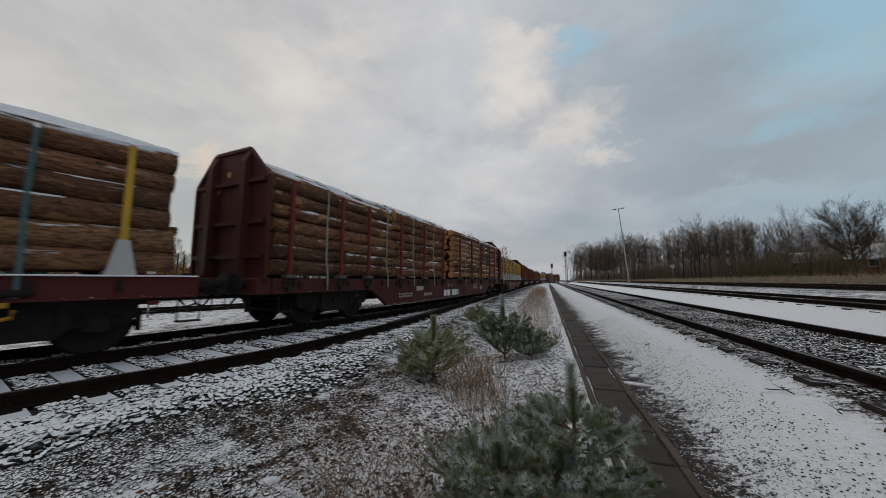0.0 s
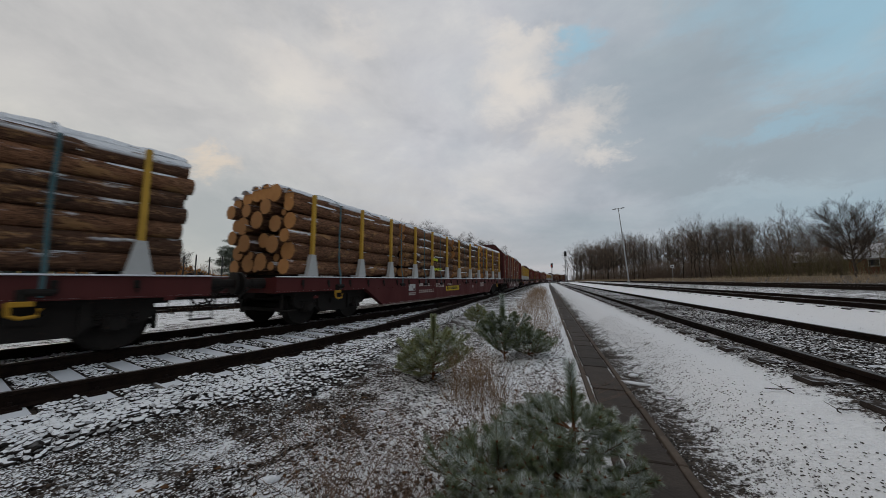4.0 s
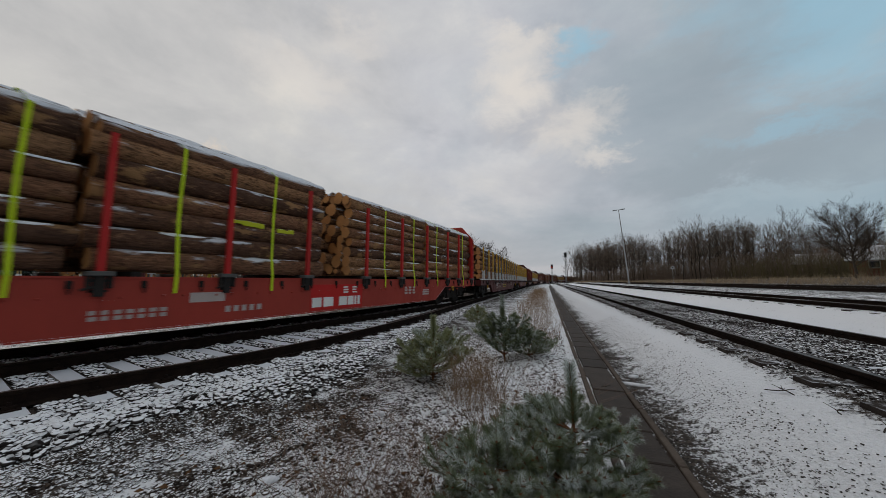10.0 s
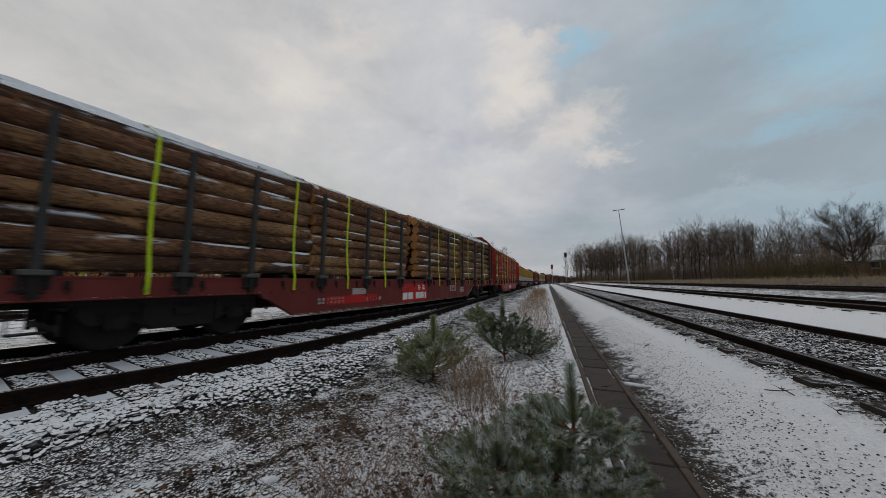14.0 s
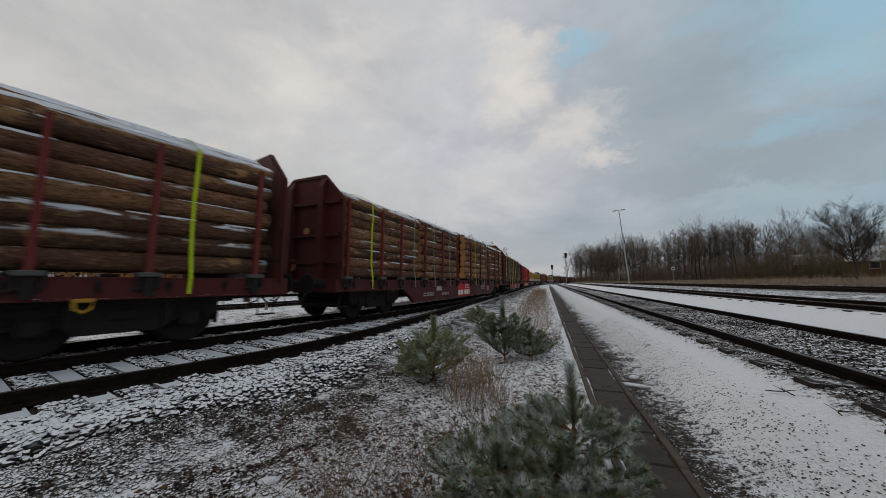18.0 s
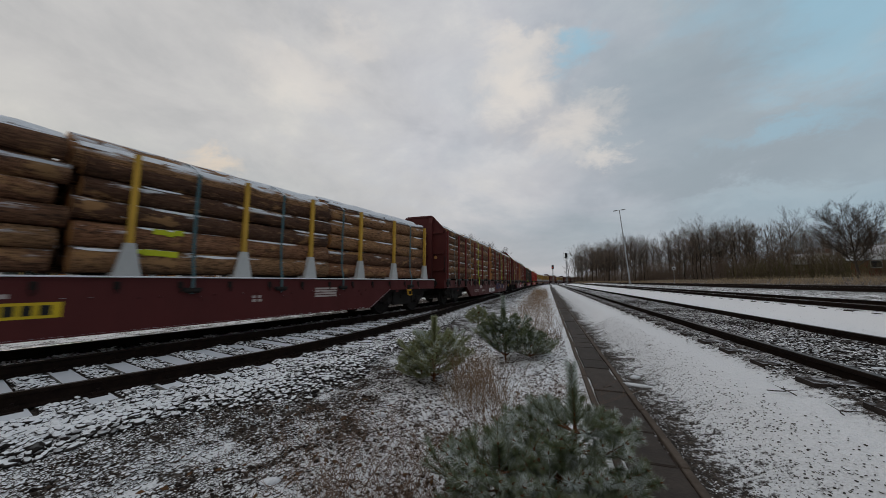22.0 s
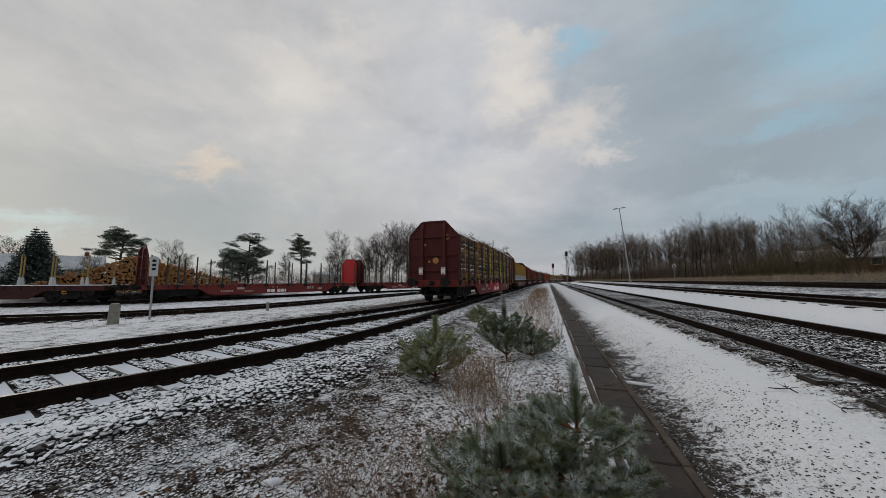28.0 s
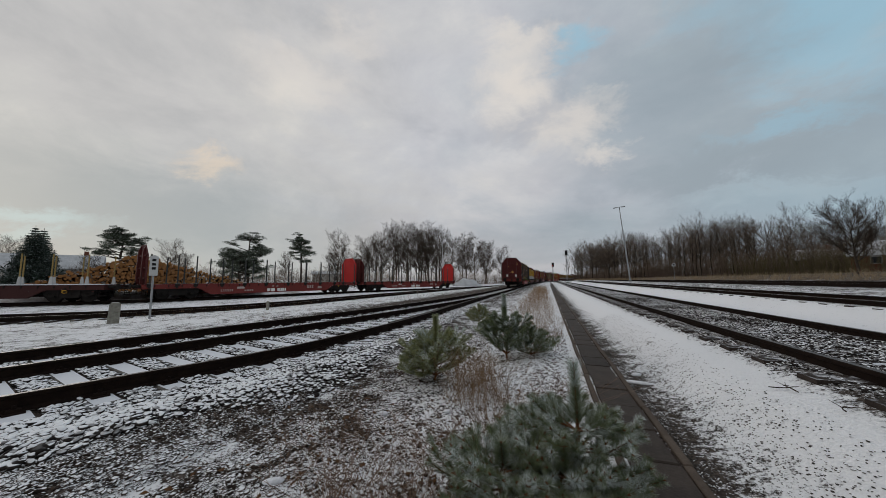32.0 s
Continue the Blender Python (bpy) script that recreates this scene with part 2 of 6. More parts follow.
def m_bark(name, a, b, snow_cut):
    k = Mat(name, 0.92)
    rnd = k.random()
    big = k.noise(3.0, 5, 0.6, k.coord("Object", (0.5, 1, 1)))
    plates = k.noise(34, 6, 0.72, k.coord("Object", (0.28, 1, 1)), 0.6)
    cracks = k.noise(75, 4, 0.7, k.coord("Object", (0.16, 1, 1)))
    c = k.mix(k.ramp(rnd, (0.10, 0.0), (0.75, 1.0)), a, b)
    # every sixth trunk is pale, its outer bark lost
    pale = k.ramp(k.math("FRACT", k.math("MULTIPLY", rnd, 7.37)), (0.80, 0.0), (0.84, 0.72))
    c = k.mix(pale, c, (0.39, 0.215, 0.105))
    c = k.mix(k.ramp(plates, (0.36, 1.0), (0.56, 0.0)), c, tuple(v * 0.24 for v in a))
    flakes = k.noise(12, 5, 0.7, k.coord("Object", (0.30, 1, 1)), 0.5)
    c = k.mix(k.ramp(flakes, (0.57, 0.0), (0.66, 0.75)), c, (0.37, 0.205, 0.115))
    c = k.mix(k.ramp(flakes, (0.34, 0.8), (0.43, 0.0)), c, (0.030, 0.020, 0.015))
    c = k.mix(k.ramp(cracks, (0.52, 0.0), (0.70, 0.75)), c, (0.022, 0.015, 0.011))
    c = k.mix(k.ramp(plates, (0.60, 0.0), (0.72, 0.6)), c, (0.24, 0.14, 0.085))
    # bare wood where the bark came off
    c = k.mix(k.ramp(k.math("MULTIPLY_ADD", plates, 0.22, big), (0.70, 0.0), (0.76, 0.85)), c, (0.34, 0.19, 0.085))
    c, _ = k.snow(c, 0.12, 0.42, 1.5, snow_cut, k.coord("Object", (0.7, 3, 3)))
    return k.done(c, k.math("ADD", plates, k.math("MULTIPLY", cracks, 0.5)), 0.9, 0.03)


m_bark("log_bark", (0.285, 0.138, 0.076), (0.105, 0.056, 0.037), (0.57, 0.64))
m_bark("log_bark_snowy", (0.27, 0.132, 0.074), (0.10, 0.054, 0.036), (0.46, 0.54))


def m_cut(name, a, b):
    k = Mat(name, 0.85)
    at = k.coord("Object", (0.02, 1, 1))
    f = k.noise(9, 5, 0.6, at)
    c = k.mix(f, a, b)
    c = k.mix(k.math("MULTIPLY", k.random(), 0.6), c, (0.28, 0.15, 0.07))
    return k.done(c, f, 0.2, 0.01)


m_cut("cut_wood", (0.56, 0.285, 0.105), (0.37, 0.165, 0.056))
# cut ends in the yard heaps, a darker brown than on the train
m_cut("heap_cut_wood", (0.40, 0.185, 0.062), (0.20, 0.085, 0.030))


def m_strap(name, col):
    k = Mat(name, 0.55)
    f = k.noise(60, 3, 0.5)
    c = k.mix(k.ramp(f, (0.4, 0.0), (0.7, 0.35)), col, tuple(v * 0.6 for v in col))
    c, _ = k.snow(c, 0.35, 0.7, 4.0, (0.25, 0.4))
    return k.done(c, f, 0.1, 0.005)


m_strap("strap_lime", (0.50, 0.66, 0.015))
m_strap("strap_teal", (0.06, 0.12, 0.135))
m_strap("strap_grey", (0.22, 0.24, 0.20))
m_strap("strap_yellow", (0.52, 0.36, 0.03))
m_strap("spray_lime", (0.46, 0.50, 0.02))
m_strap("spray_red", (0.42, 0.03, 0.02))


def m_ground():
    k = Mat("snowy_gravel", 0.9)
    at = k.coord("Object")
    big = k.noise(0.55, 6, 0.6, at, 0.4)
    mid = k.noise(3.2, 6, 0.68, at, 0.3)
    fine = k.noise(24, 5, 0.72, at)
    cells = k.voronoi(42, at)
    peb = k.voronoi(42, at, "Color")
    sep = k.n("SeparateColor")
    k.l(peb, sep.inputs[0])
    stone = k.mix(sep.outputs[0], (0.020, 0.016, 0.014), (0.105, 0.086, 0.073))
    stone = k.mix(k.ramp(mid, (0.4, 0.0), (0.65, 0.7)), stone, (0.046, 0.033, 0.024))
    # snow cover: where it lies by the ground's own patches, broken up by pebbles
    xyz = k.n("SeparateXYZ")
    k.l(at, xyz.inputs[0])
    strip = k.n("ValToRGB")     # across the tracks, x from -30 to 30
    mr = k.n("MapRange")
    mr.inputs[1].default_value, mr.inputs[2].default_value = -30, 30
    k.l(xyz.outputs[0], mr.inputs[0])
    stops = [(-30, 0.60), (-12.0, 0.585), (-9.6, 0.56), (-8.2, 0.43), (-4.2, 0.43), (-2.9, 0.50), (-2.0, 0.545), (-1.3, 0.60), (0.35, 0.645), (0.90, 0.44), (1.08, 0.475), (1.28, 0.53), (1.60, 0.615), (1.88, 0.60), (2.10, 0.45), (4.1, 0.47), (4.6, 0.57), (6.0, 0.58), (6.6, 0.46), (8.2, 0.47), (8.9, 0.555), (18, 0.50), (23, 0.47), (30, 0.42)]
    els = strip.color_ramp.elements
    while len(els) < len(stops):
        els.new(0.5)
    for e, (x, v) in zip(els, stops):
        e.position, e.color = (x + 30) / 60, (v, v, v, 1)
    k.l(mr.outputs[0], strip.inputs[0])
    h = k.math("MULTIPLY_ADD", mid, 0.52, k.math("MULTIPLY_ADD", fine, 0.24, k.math("MULTIPLY", big, 0.24)))
    # the trodden path and the strips between the right tracks: fine grains in place of patches
    path = k.ramp(mr.outputs[0], (30.8 / 60, 0.0), (31.0 / 60, 1.0), (36.2 / 60, 1.0), (36.8 / 60, 0.0))
    grain = k.math("MULTIPLY_ADD", fine, 0.26, k.math("MULTIPLY_ADD", k.noise(60, 3, 0.7, at), 0.22, k.math("MULTIPLY_ADD", k.noise(8.5, 5, 0.7, at, 0.6), 0.34, k.math("MULTIPLY_ADD", mid, 0.10, k.math("MULTIPLY", big, 0.08)))))
    h = k.mix(path, h, grain)
    h = k.math("MULTIPLY_ADD", cells, k.math("MULTIPLY_ADD", path, 0.11, -0.16), k.math("ADD", h, 0.04))
    cover = k.math("ADD", k.math("SUBTRACT", strip.outputs[0], 0.5), h)
    f = k.ramp(cover, (0.465, 0.0), (0.520, 1.0))
    c = k.mix(f, stone, k.mix(fine, (0.78, 0.80, 0.835), (0.90, 0.91, 0.93)))
    bmp = k.math("MULTIPLY_ADD", f, 0.7, k.math("MULTIPLY_ADD", fine, 1.6, k.math("MULTIPLY", cells, -0.8)))
    return k.done(c, bmp, 0.75, 0.02)


m_ground()


def m_stone(name, cut):
    k = Mat(name, 0.9)
    isl = k.island()
    f = k.noise(30, 4, 0.6)
    c = k.mix(isl, (0.010, 0.009, 0.009), (0.050, 0.043, 0.039))
    c = k.mix(k.ramp(f, (0.4, 0.0), (0.7, 0.6)), c, (0.03, 0.02, 0.015))
    big = k.noise(1.1, 5, 0.6)
    up = k.upness(0.42, 0.64)
    s = k.math("ADD", k.math("MULTIPLY", isl, 0.35), big)
    m = k.math("MULTIPLY", up, k.ramp(s, (cut, 0.0), (cut + 0.13, 1.0)))
    c = k.mix(m, c, (0.85, 0.87, 0.90))
    return k.done(c, f, 0.4, 0.01)


m_stone("ballast_stone", 0.46)
m_stone("bare_ballast_stone", 0.60)


def m_brownstone(name, a, b, cut):
    k = Mat(name, 0.9)
    isl = k.island()
    f = k.noise(45, 4, 0.6)
    c = k.mix(isl, a, b)
    h = k.math("MULTIPLY_ADD", k.noise(3.2, 6, 0.68, k.coord(), 0.3), 0.7, k.math("MULTIPLY_ADD", k.noise(0.55, 6, 0.6, k.coord(), 0.4), 0.3, k.math("MULTIPLY", isl, 0.16)))
    m = k.math("MULTIPLY", k.upness(0.42, 0.72), k.ramp(h, (cut, 0.0), (cut + 0.05, 1.0)))
    c = k.mix(m, c, (0.85, 0.87, 0.90))
    return k.done(c, f, 0.4, 0.01)


m_brownstone("dark_pebbles", (0.014, 0.010, 0.008), (0.110, 0.078, 0.058), 0.535)
m_brownstone("grey_grit", (0.022, 0.019, 0.017), (0.12, 0.11, 0.10), 0.58)
m_simple("rail_steel", (0.010, 0.0065, 0.0055), (0.019, 0.012, 0.009), 10, 0.9, 0.2)
MATS["rail_steel"].node_tree.nodes["Principled BSDF"].inputs["Specular IOR Level"].default_value = 0.08
m_simple("rail_top", (0.085, 0.070, 0.062), (0.045, 0.036, 0.031), 14, 0.42, 0.05, stretch=(1, 1, 1))
m_simple("concrete_sleeper", (0.30, 0.29, 0.27), (0.22, 0.21, 0.20), 6, 0.9, 0.2, snow=(0.6, 0.9, 1.3, (0.12, 0.2)))
m_simple("wood_sleeper", (0.026, 0.020, 0.017), (0.052, 0.040, 0.034), 9, 0.9, 0.5, snow=(0.7, 0.95, 3.5, (0.47, 0.60)))
m_simple("lid_concrete", (0.070, 0.054, 0.044), (0.042, 0.033, 0.028), 5, 0.7, 0.25, rnd=0.5)
m_simple("kerb_concrete", (0.115, 0.090, 0.072), (0.070, 0.052, 0.042), 6, 0.85, 0.3)
m_simple("weathered_concrete", (0.30, 0.29, 0.25), (0.15, 0.145, 0.12), 9, 0.9, 0.4, snow=(0.7, 0.95, 3, (0.4, 0.5)))
m_simple("tree_bark", (0.040, 0.032, 0.026), (0.075, 0.060, 0.048), 8, 0.95, 0.5)
m_simple("twig_bark", (0.062, 0.046, 0.037), (0.10, 0.075, 0.060), 3, 0.95, 0.1, rnd=0.4)
m_simple("wood_twigs", (0.145, 0.110, 0.088), (0.205, 0.158, 0.125), 3, 0.95, 0.1, rnd=0.4)
m_simple("shoot_bark", (0.20, 0.085, 0.035), (0.12, 0.055, 0.03), 30, 0.9, 0.3)
m_simple("snow", (0.80, 0.82, 0.86), (0.74, 0.77, 0.82), 4, 0.7, 0.3)
m_simple("plaster", (0.62, 0.61, 0.58), (0.52, 0.51, 0.49), 3, 0.9, 0.1)
m_simple("brick_red", (0.20, 0.075, 0.05), (0.15, 0.06, 0.04), 5, 0.9, 0.2)
m_simple("dark_window", (0.02, 0.024, 0.03), (0.03, 0.033, 0.04), 5, 0.2, 0.0)
m_simple("roof_snow", (0.60, 0.62, 0.65), (0.40, 0.42, 0.44), 1.2, 0.8, 0.2)
m_simple("straw", (0.30, 0.205, 0.125), (0.20, 0.125, 0.075), 5, 0.9, 0.1)
m_simple("bank_straw", (0.40, 0.31, 0.20), (0.28, 0.21, 0.135), 5, 0.9, 0.1)
m_simple("weed_brown", (0.27, 0.185, 0.135), (0.16, 0.105, 0.075), 5, 0.9, 0.1)
m_simple("dead_leaf", (0.09, 0.045, 0.022), (0.15, 0.075, 0.03), 20, 0.9, 0.2, rnd=0.5)
m_simple("brush", (0.205, 0.155, 0.120), (0.140, 0.105, 0.083), 2, 0.95, 0.1)
m_simple("brush_green", (0.16, 0.135, 0.070), (0.10, 0.085, 0.045), 2, 0.95, 0.1)


def m_needles(name, a, b, frost):
    k = Mat(name, 0.6)
    isl = k.island()
    c = k.mix(isl, a, b)
    f = k.math("MULTIPLY", k.upness(-0.2, 0.7), k.ramp(k.noise(7, 4, 0.6), (0.42, 0.0), (0.60, frost)))
    return k.done(k.mix(f, c, (0.66, 0.72, 0.74)))


m_needles("pine_needles", (0.085, 0.118, 0.062), (0.205, 0.232, 0.125), 0.7)
m_needles("yellow_needles", (0.17, 0.20, 0.095), (0.34, 0.35, 0.17), 0.6)
m_needles("frosted_needles", (0.45, 0.51, 0.48), (0.76, 0.80, 0.80), 1.0)
m_needles("spruce_needles", (0.030, 0.046, 0.036), (0.060, 0.080, 0.062), 0.45)
m_needles("pine_crown", (0.066, 0.084, 0.058), (0.125, 0.140, 0.098), 0.35)


# ---------------------------------------------------------------- mesh helpers
class Geo:
    """Collects faces, then makes one mesh."""

    def __init__(self):
        self.v, self.f, self.mi = [], [], []

    def band(self, pts, width, ya, yb):
        """A flat painted stroke through points (x, z), between two planes of y."""
        for (x0, z0), (x1, z1) in zip(pts, pts[1:]):
            d = Vector((x1 - x0, z1 - z0))
            n = Vector((-d.y, d.x)).normalized() * width / 2
            e = d.normalized() * width * 0.3
            q = [(x0 - e.x + n.x, z0 - e.y + n.y), (x0 - e.x - n.x, z0 - e.y - n.y), (x1 + e.x - n.x, z1 + e.y - n.y), (x1 + e.x + n.x, z1 + e.y + n.y)]
            self.prism(q, ya, yb, "y")
        return self

    def add(self, verts, faces, mi=0, m=None):
        o = len(self.v)
        if m is not None:
            verts = [tuple(m @ Vector(p)) for p in verts]
        self.v.extend(verts)
        self.f.extend([tuple(i + o for i in f) for f in faces])
        self.mi.extend([mi] * len(faces))
        return self

    def box(self, c, s, mi=0, bevel=0.0, m=None):
        x, y, z = (v / 2 for v in s)
        if bevel <= 0:
            vs = [(c[0] + a * x, c[1] + b * y, c[2] + d * z) for a in (-1, 1) for b in (-1, 1) for d in (-1, 1)]
            fs = [(0, 1, 3, 2), (4, 6, 7, 5), (0, 4, 5, 1), (2, 3, 7, 6), (0, 2, 6, 4), (1, 5, 7, 3)]
            return self.add(vs, fs, mi, m)
        b = min(bevel, x * 0.45, y * 0.45, z * 0.45)
        bm = bmesh.new()
        bmesh.ops.create_cube(bm, size=1)
        for v in bm.verts:
            v.co = Vector((c[0] + v.co.x * s[0], c[1] + v.co.y * s[1], c[2] + v.co.z * s[2]))
        bmesh.ops.bevel(bm, geom=bm.edges[:], offset=b, segments=1, affect="EDGES")
        self.bm(bm, mi, m)
        return self

    def bm(self, bm, mi=0, m=None):
        bm.verts.index_update()
        self.add([tuple(v.co) for v in bm.verts], [tuple(v.index for v in f.verts) for f in bm.faces], mi, m)
        bm.free()

    def prism(self, outline, a, b, axis="y", mi=0, m=None):
        """An outline (two coordinates) drawn out along an axis from a to b."""
        n = len(outline)
        put = {"x": lambda p, t: (t, p[0], p[1]), "y": lambda p, t: (p[0], t, p[1]), "z": lambda p, t: (p[0], p[1], t)}[axis]
        vs = [put(p, a) for p in outline] + [put(p, b) for p in outline]
        fs = [tuple(range(n)), tuple(range(2 * n - 1, n - 1, -1))]
        fs += [((i + 1) % n, i, n + i, n + (i + 1) % n) for i in range(n)]
        return self.add(vs, fs, mi, m)

    def tube(self, pts, radii, sides=6, mi=0, caps=True, m=None, cap_mi=None):
        pts = [Vector(p) for p in pts]
        vs, fs = [], []
        up = Vector((0, 0, 1))
        for i, p in enumerate(pts):
            d = (pts[min(i + 1, len(pts) - 1)] - pts[max(i - 1, 0)]).normalized()
            ref = up if abs(d.z) < 0.95 else Vector((1, 0, 0))
            u = d.cross(ref).normalized()
            w = u.cross(d)
            for k in range(sides):
                a = 2 * math.pi * k / sides
                vs.append(tuple(p + (u * math.cos(a) + w * math.sin(a)) * radii[i]))
        for i in range(len(pts) - 1):
            for k in range(sides):
                a, b = i * sides + k, i * sides + (k + 1) % sides
                fs.append((a, b, b + sides, a + sides))
        self.add(vs, fs, mi, m)
        if caps:
            o = len(self.v) - len(vs)
            for ring in (list(range(sides))[::-1], [len(vs) - sides + k for k in range(sides)]):
                self.f.append(tuple(o + i for i in ring))
                self.mi.append(mi if cap_mi is None else cap_mi)
        return self

    def mesh(self, name, mats, smooth=False, turn=True):
        me = bpy.data.meshes.new(name)
        me.from_pydata(self.v, [], self.f)
        for mm in (mats if isinstance(mats, (list, tuple)) else [mats]):
            me.materials.append(MATS[mm])
        if len(set(self.mi)) > 1:
            me.polygons.foreach_set("material_index", self.mi)
        if smooth:
            me.polygons.foreach_set("use_smooth", [True] * len(me.polygons))
        me.update()
        if not turn:
            return me
        bm = bmesh.new()
        bm.from_mesh(me)
        bmesh.ops.recalc_face_normals(bm, faces=bm.faces[:])
        bm.to_mesh(me)
        bm.free()
        return me


def part(name, geo, material, parent, label="", at=None, smooth=False):
    me = geo if isinstance(geo, bpy.types.Mesh) else geo.mesh(name, material, smooth)
    ob = new(name, me)
    ob.parent = parent
    if at is not None:
        ob.matrix_basis = at
    if label:
        ob["label"] = label
    return ob


def thing(name, label, category, group="", kind="", at=None):
    ob = new(name)
    ob.empty_display_size = 0.2
    if at is not None:
        ob.matrix_basis = at
    return tagged(ob, label, category, group, kind)


def solid(name, geo, material, label, category, group="", kind="", at=None, smooth=False):
    ob = new(name, geo if isinstance(geo, bpy.types.Mesh) else geo.mesh(name, material, smooth))
    if at is not None:
        ob.matrix_basis = at
    return tagged(ob, label, category, group, kind)


# ---------------------------------------------------------------- the tracks' lines
X0, Y1, RAD = -4.81, 28.82, 120.0     # main line: straight part, end of the curve, radius
S_BACK, S_FAR, R_FAR = -44.0, 45.0, 520.0


def main_line(s, lat=0.0):
    """The train's track: x, y and the heading (radians from +x) at the length s, lat metres to its right."""
    if s > S_FAR:
        t = (s - S_FAR) / R_FAR
        x, y, h = X0 + R_FAR * (1 - math.cos(t)), Y1 + S_FAR + R_FAR * math.sin(t), math.pi / 2 - t
    elif s >= 0:
        x, y, h = X0, Y1 + s, math.pi / 2
    else:
        t = -max(s, S_BACK) / RAD
        x, y, h = X0 - RAD + RAD * math.cos(t), Y1 - RAD * math.sin(t), math.pi / 2 - t
        if s < S_BACK:
            x, y = x + (s - S_BACK) * math.cos(h), y + (s - S_BACK) * math.sin(h)
    return x + lat * math.sin(h), y - lat * math.cos(h), h


def bent_line(x0, s_bend=75.0, r=520.0):
    def f(s, lat=0.0):
        if s > s_bend:
            t = (s - s_bend) / r
            x, y, h = x0 + r * (1 - math.cos(t)), s_bend + r * math.sin(t), math.pi / 2 - t
        else:
            x, y, h = x0, s, math.pi / 2
        return x + lat * math.sin(h), y - lat * math.cos(h), h
    return f


def poly_line(pts):
    """A smooth track through a few plan points, its length counted from the first."""
    pts = [Vector((*p, 0)) for p in pts]
    fine = []
    for i in range(len(pts) - 1):
        p0, p1, p2, p3 = pts[max(i - 1, 0)], pts[i], pts[i + 1], pts[min(i + 2, len(pts) - 1)]
        for k in range(12):
            t = k / 12
            fine.append(0.5 * ((2 * p1) + (p2 - p0) * t + (2 * p0 - 5 * p1 + 4 * p2 - p3) * t * t + (3 * p1 - p0 - 3 * p2 + p3) * t ** 3))
    fine.append(pts[-1])
    cum = [0.0]
    for a, b in zip(fine, fine[1:]):
        cum.append(cum[-1] + (b - a).length)

    def f(s, lat=0.0):
        s = min(max(s, 0.0), cum[-1] - 1e-3)
        i = max(k for k in range(len(cum) - 1) if cum[k] <= s)
        t = (s - cum[i]) / (cum[i + 1] - cum[i])
        p = fine[i].lerp(fine[i + 1], t)
        a = fine[min(i + 2, len(fine) - 1)] - fine[max(i - 1, 0)]
        h = math.atan2(a.y, a.x)
        return p.x + lat * math.sin(h), p.y - lat * math.cos(h), h
    f.total = cum[-1]
    return f


right_line = bent_line(3.305)
second_line = bent_line(7.38)
third_line = bent_line(14.5)
fourth_line = bent_line(19.5)
loop_line = poly_line([(-44, -10), (-29.5, -1.0), (-20.3, 6.2), (-16.8, 10.2), (-15.1, 16.0), (-14.7, 25.0), (-13.5, 38.0), (-10, 70.0), (-4.5, 120.0)])
LOOP_Z, YARD_Z = -0.2, -0.36
yard_line = poly_line([(-78, -8), (-60, -2.5), (-44, 4.8), (-35.2, 10.2), (-29.4, 16.5), (-26.0, 27.0), (-22.7, 39.0), (-17.2, 54.0), (-13.2, 72.0), (-8.5, 110.0)])
RIGHT_Z, SECOND_Z, THIRD_Z = 0.45, 0.69, 0.92


def shape(x, stops):
    for (a, u), (b, v) in zip(stops, stops[1:]):
        if x <= b:
            t = max(0.0, (x - a) / (b - a))
            return u + (v - u) * t * t * (3 - 2 * t)
    return stops[-1][1]


PROFILE = [(-900, -0.62), (-60, -0.6), (-19, -0.555), (-15.5, -0.42), (-12, -0.34), (-9.5, -0.25), (-8, -0.24), (-6.6, -0.20), (-3.0, -0.205), (-1.4, -0.13), (0.2, -0.075), (1.0, -0.075), (1.85, 0.245), (2.2, 0.342), (4.45, 0.342), (4.8, 0.29), (5.5, 0.31), (6.25, 0.585), (8.5, 0.585), (9.3, 0.47), (13, 0.68), (21, 0.72), (24, 1.0), (30, 1.6), (60, 2.4), (200, 3.0)]


def line_shift(y):
    """How far the tracks have swung to the side at y."""
    return 0.0 if y < 75 else 520 - math.sqrt(max(520 ** 2 - (y - 75) ** 2, 0)) if y < 400 else 120.0


def main_shift(y):
    if y > Y1:
        return 0.0
    d = min(Y1 - y, 41.0)
    return math.sqrt(RAD ** 2 - d ** 2) - RAD


def lat_of(x, y):
    """Offset from the main line (to its right) and the length along it."""
    if y > Y1:
        return x - X0, y - Y1
    cx = X0 - RAD
    return math.hypot(x - cx, y - Y1) - RAD, -math.atan2(Y1 - y, x - cx) * RAD


FORK = [(-60, 2.5), (-27.5, 2.5), (-24.0, 2.86), (-21.0, 2.62), (-18.5, 2.27), (-14.8, 1.66), (-9.0, 1.00), (-6.0, 0.86)]


def fork_lat(s):
    """How far to the right of the main line the forking rail lies, as one smooth curve."""
    s = min(max(s, FORK[0][0]), FORK[-1][0] - 1e-6)
    i = max(k for k in range(len(FORK) - 1) if FORK[k][0] <= s)
    (a, u), (b, v) = FORK[i], FORK[i + 1]

    def slope(k):
        p, q = FORK[max(k - 1, 0)], FORK[min(k + 1, len(FORK) - 1)]
        return (q[1] - p[1]) / (q[0] - p[0])
    m0, m1 = slope(i) * (b - a), slope(i + 1) * (b - a)
    t = (s - a) / (b - a)
    return (2 * t ** 3 - 3 * t * t + 1) * u + (t ** 3 - 2 * t * t + t) * m0 + (3 * t * t - 2 * t ** 3) * v + (t ** 3 - t * t) * m1


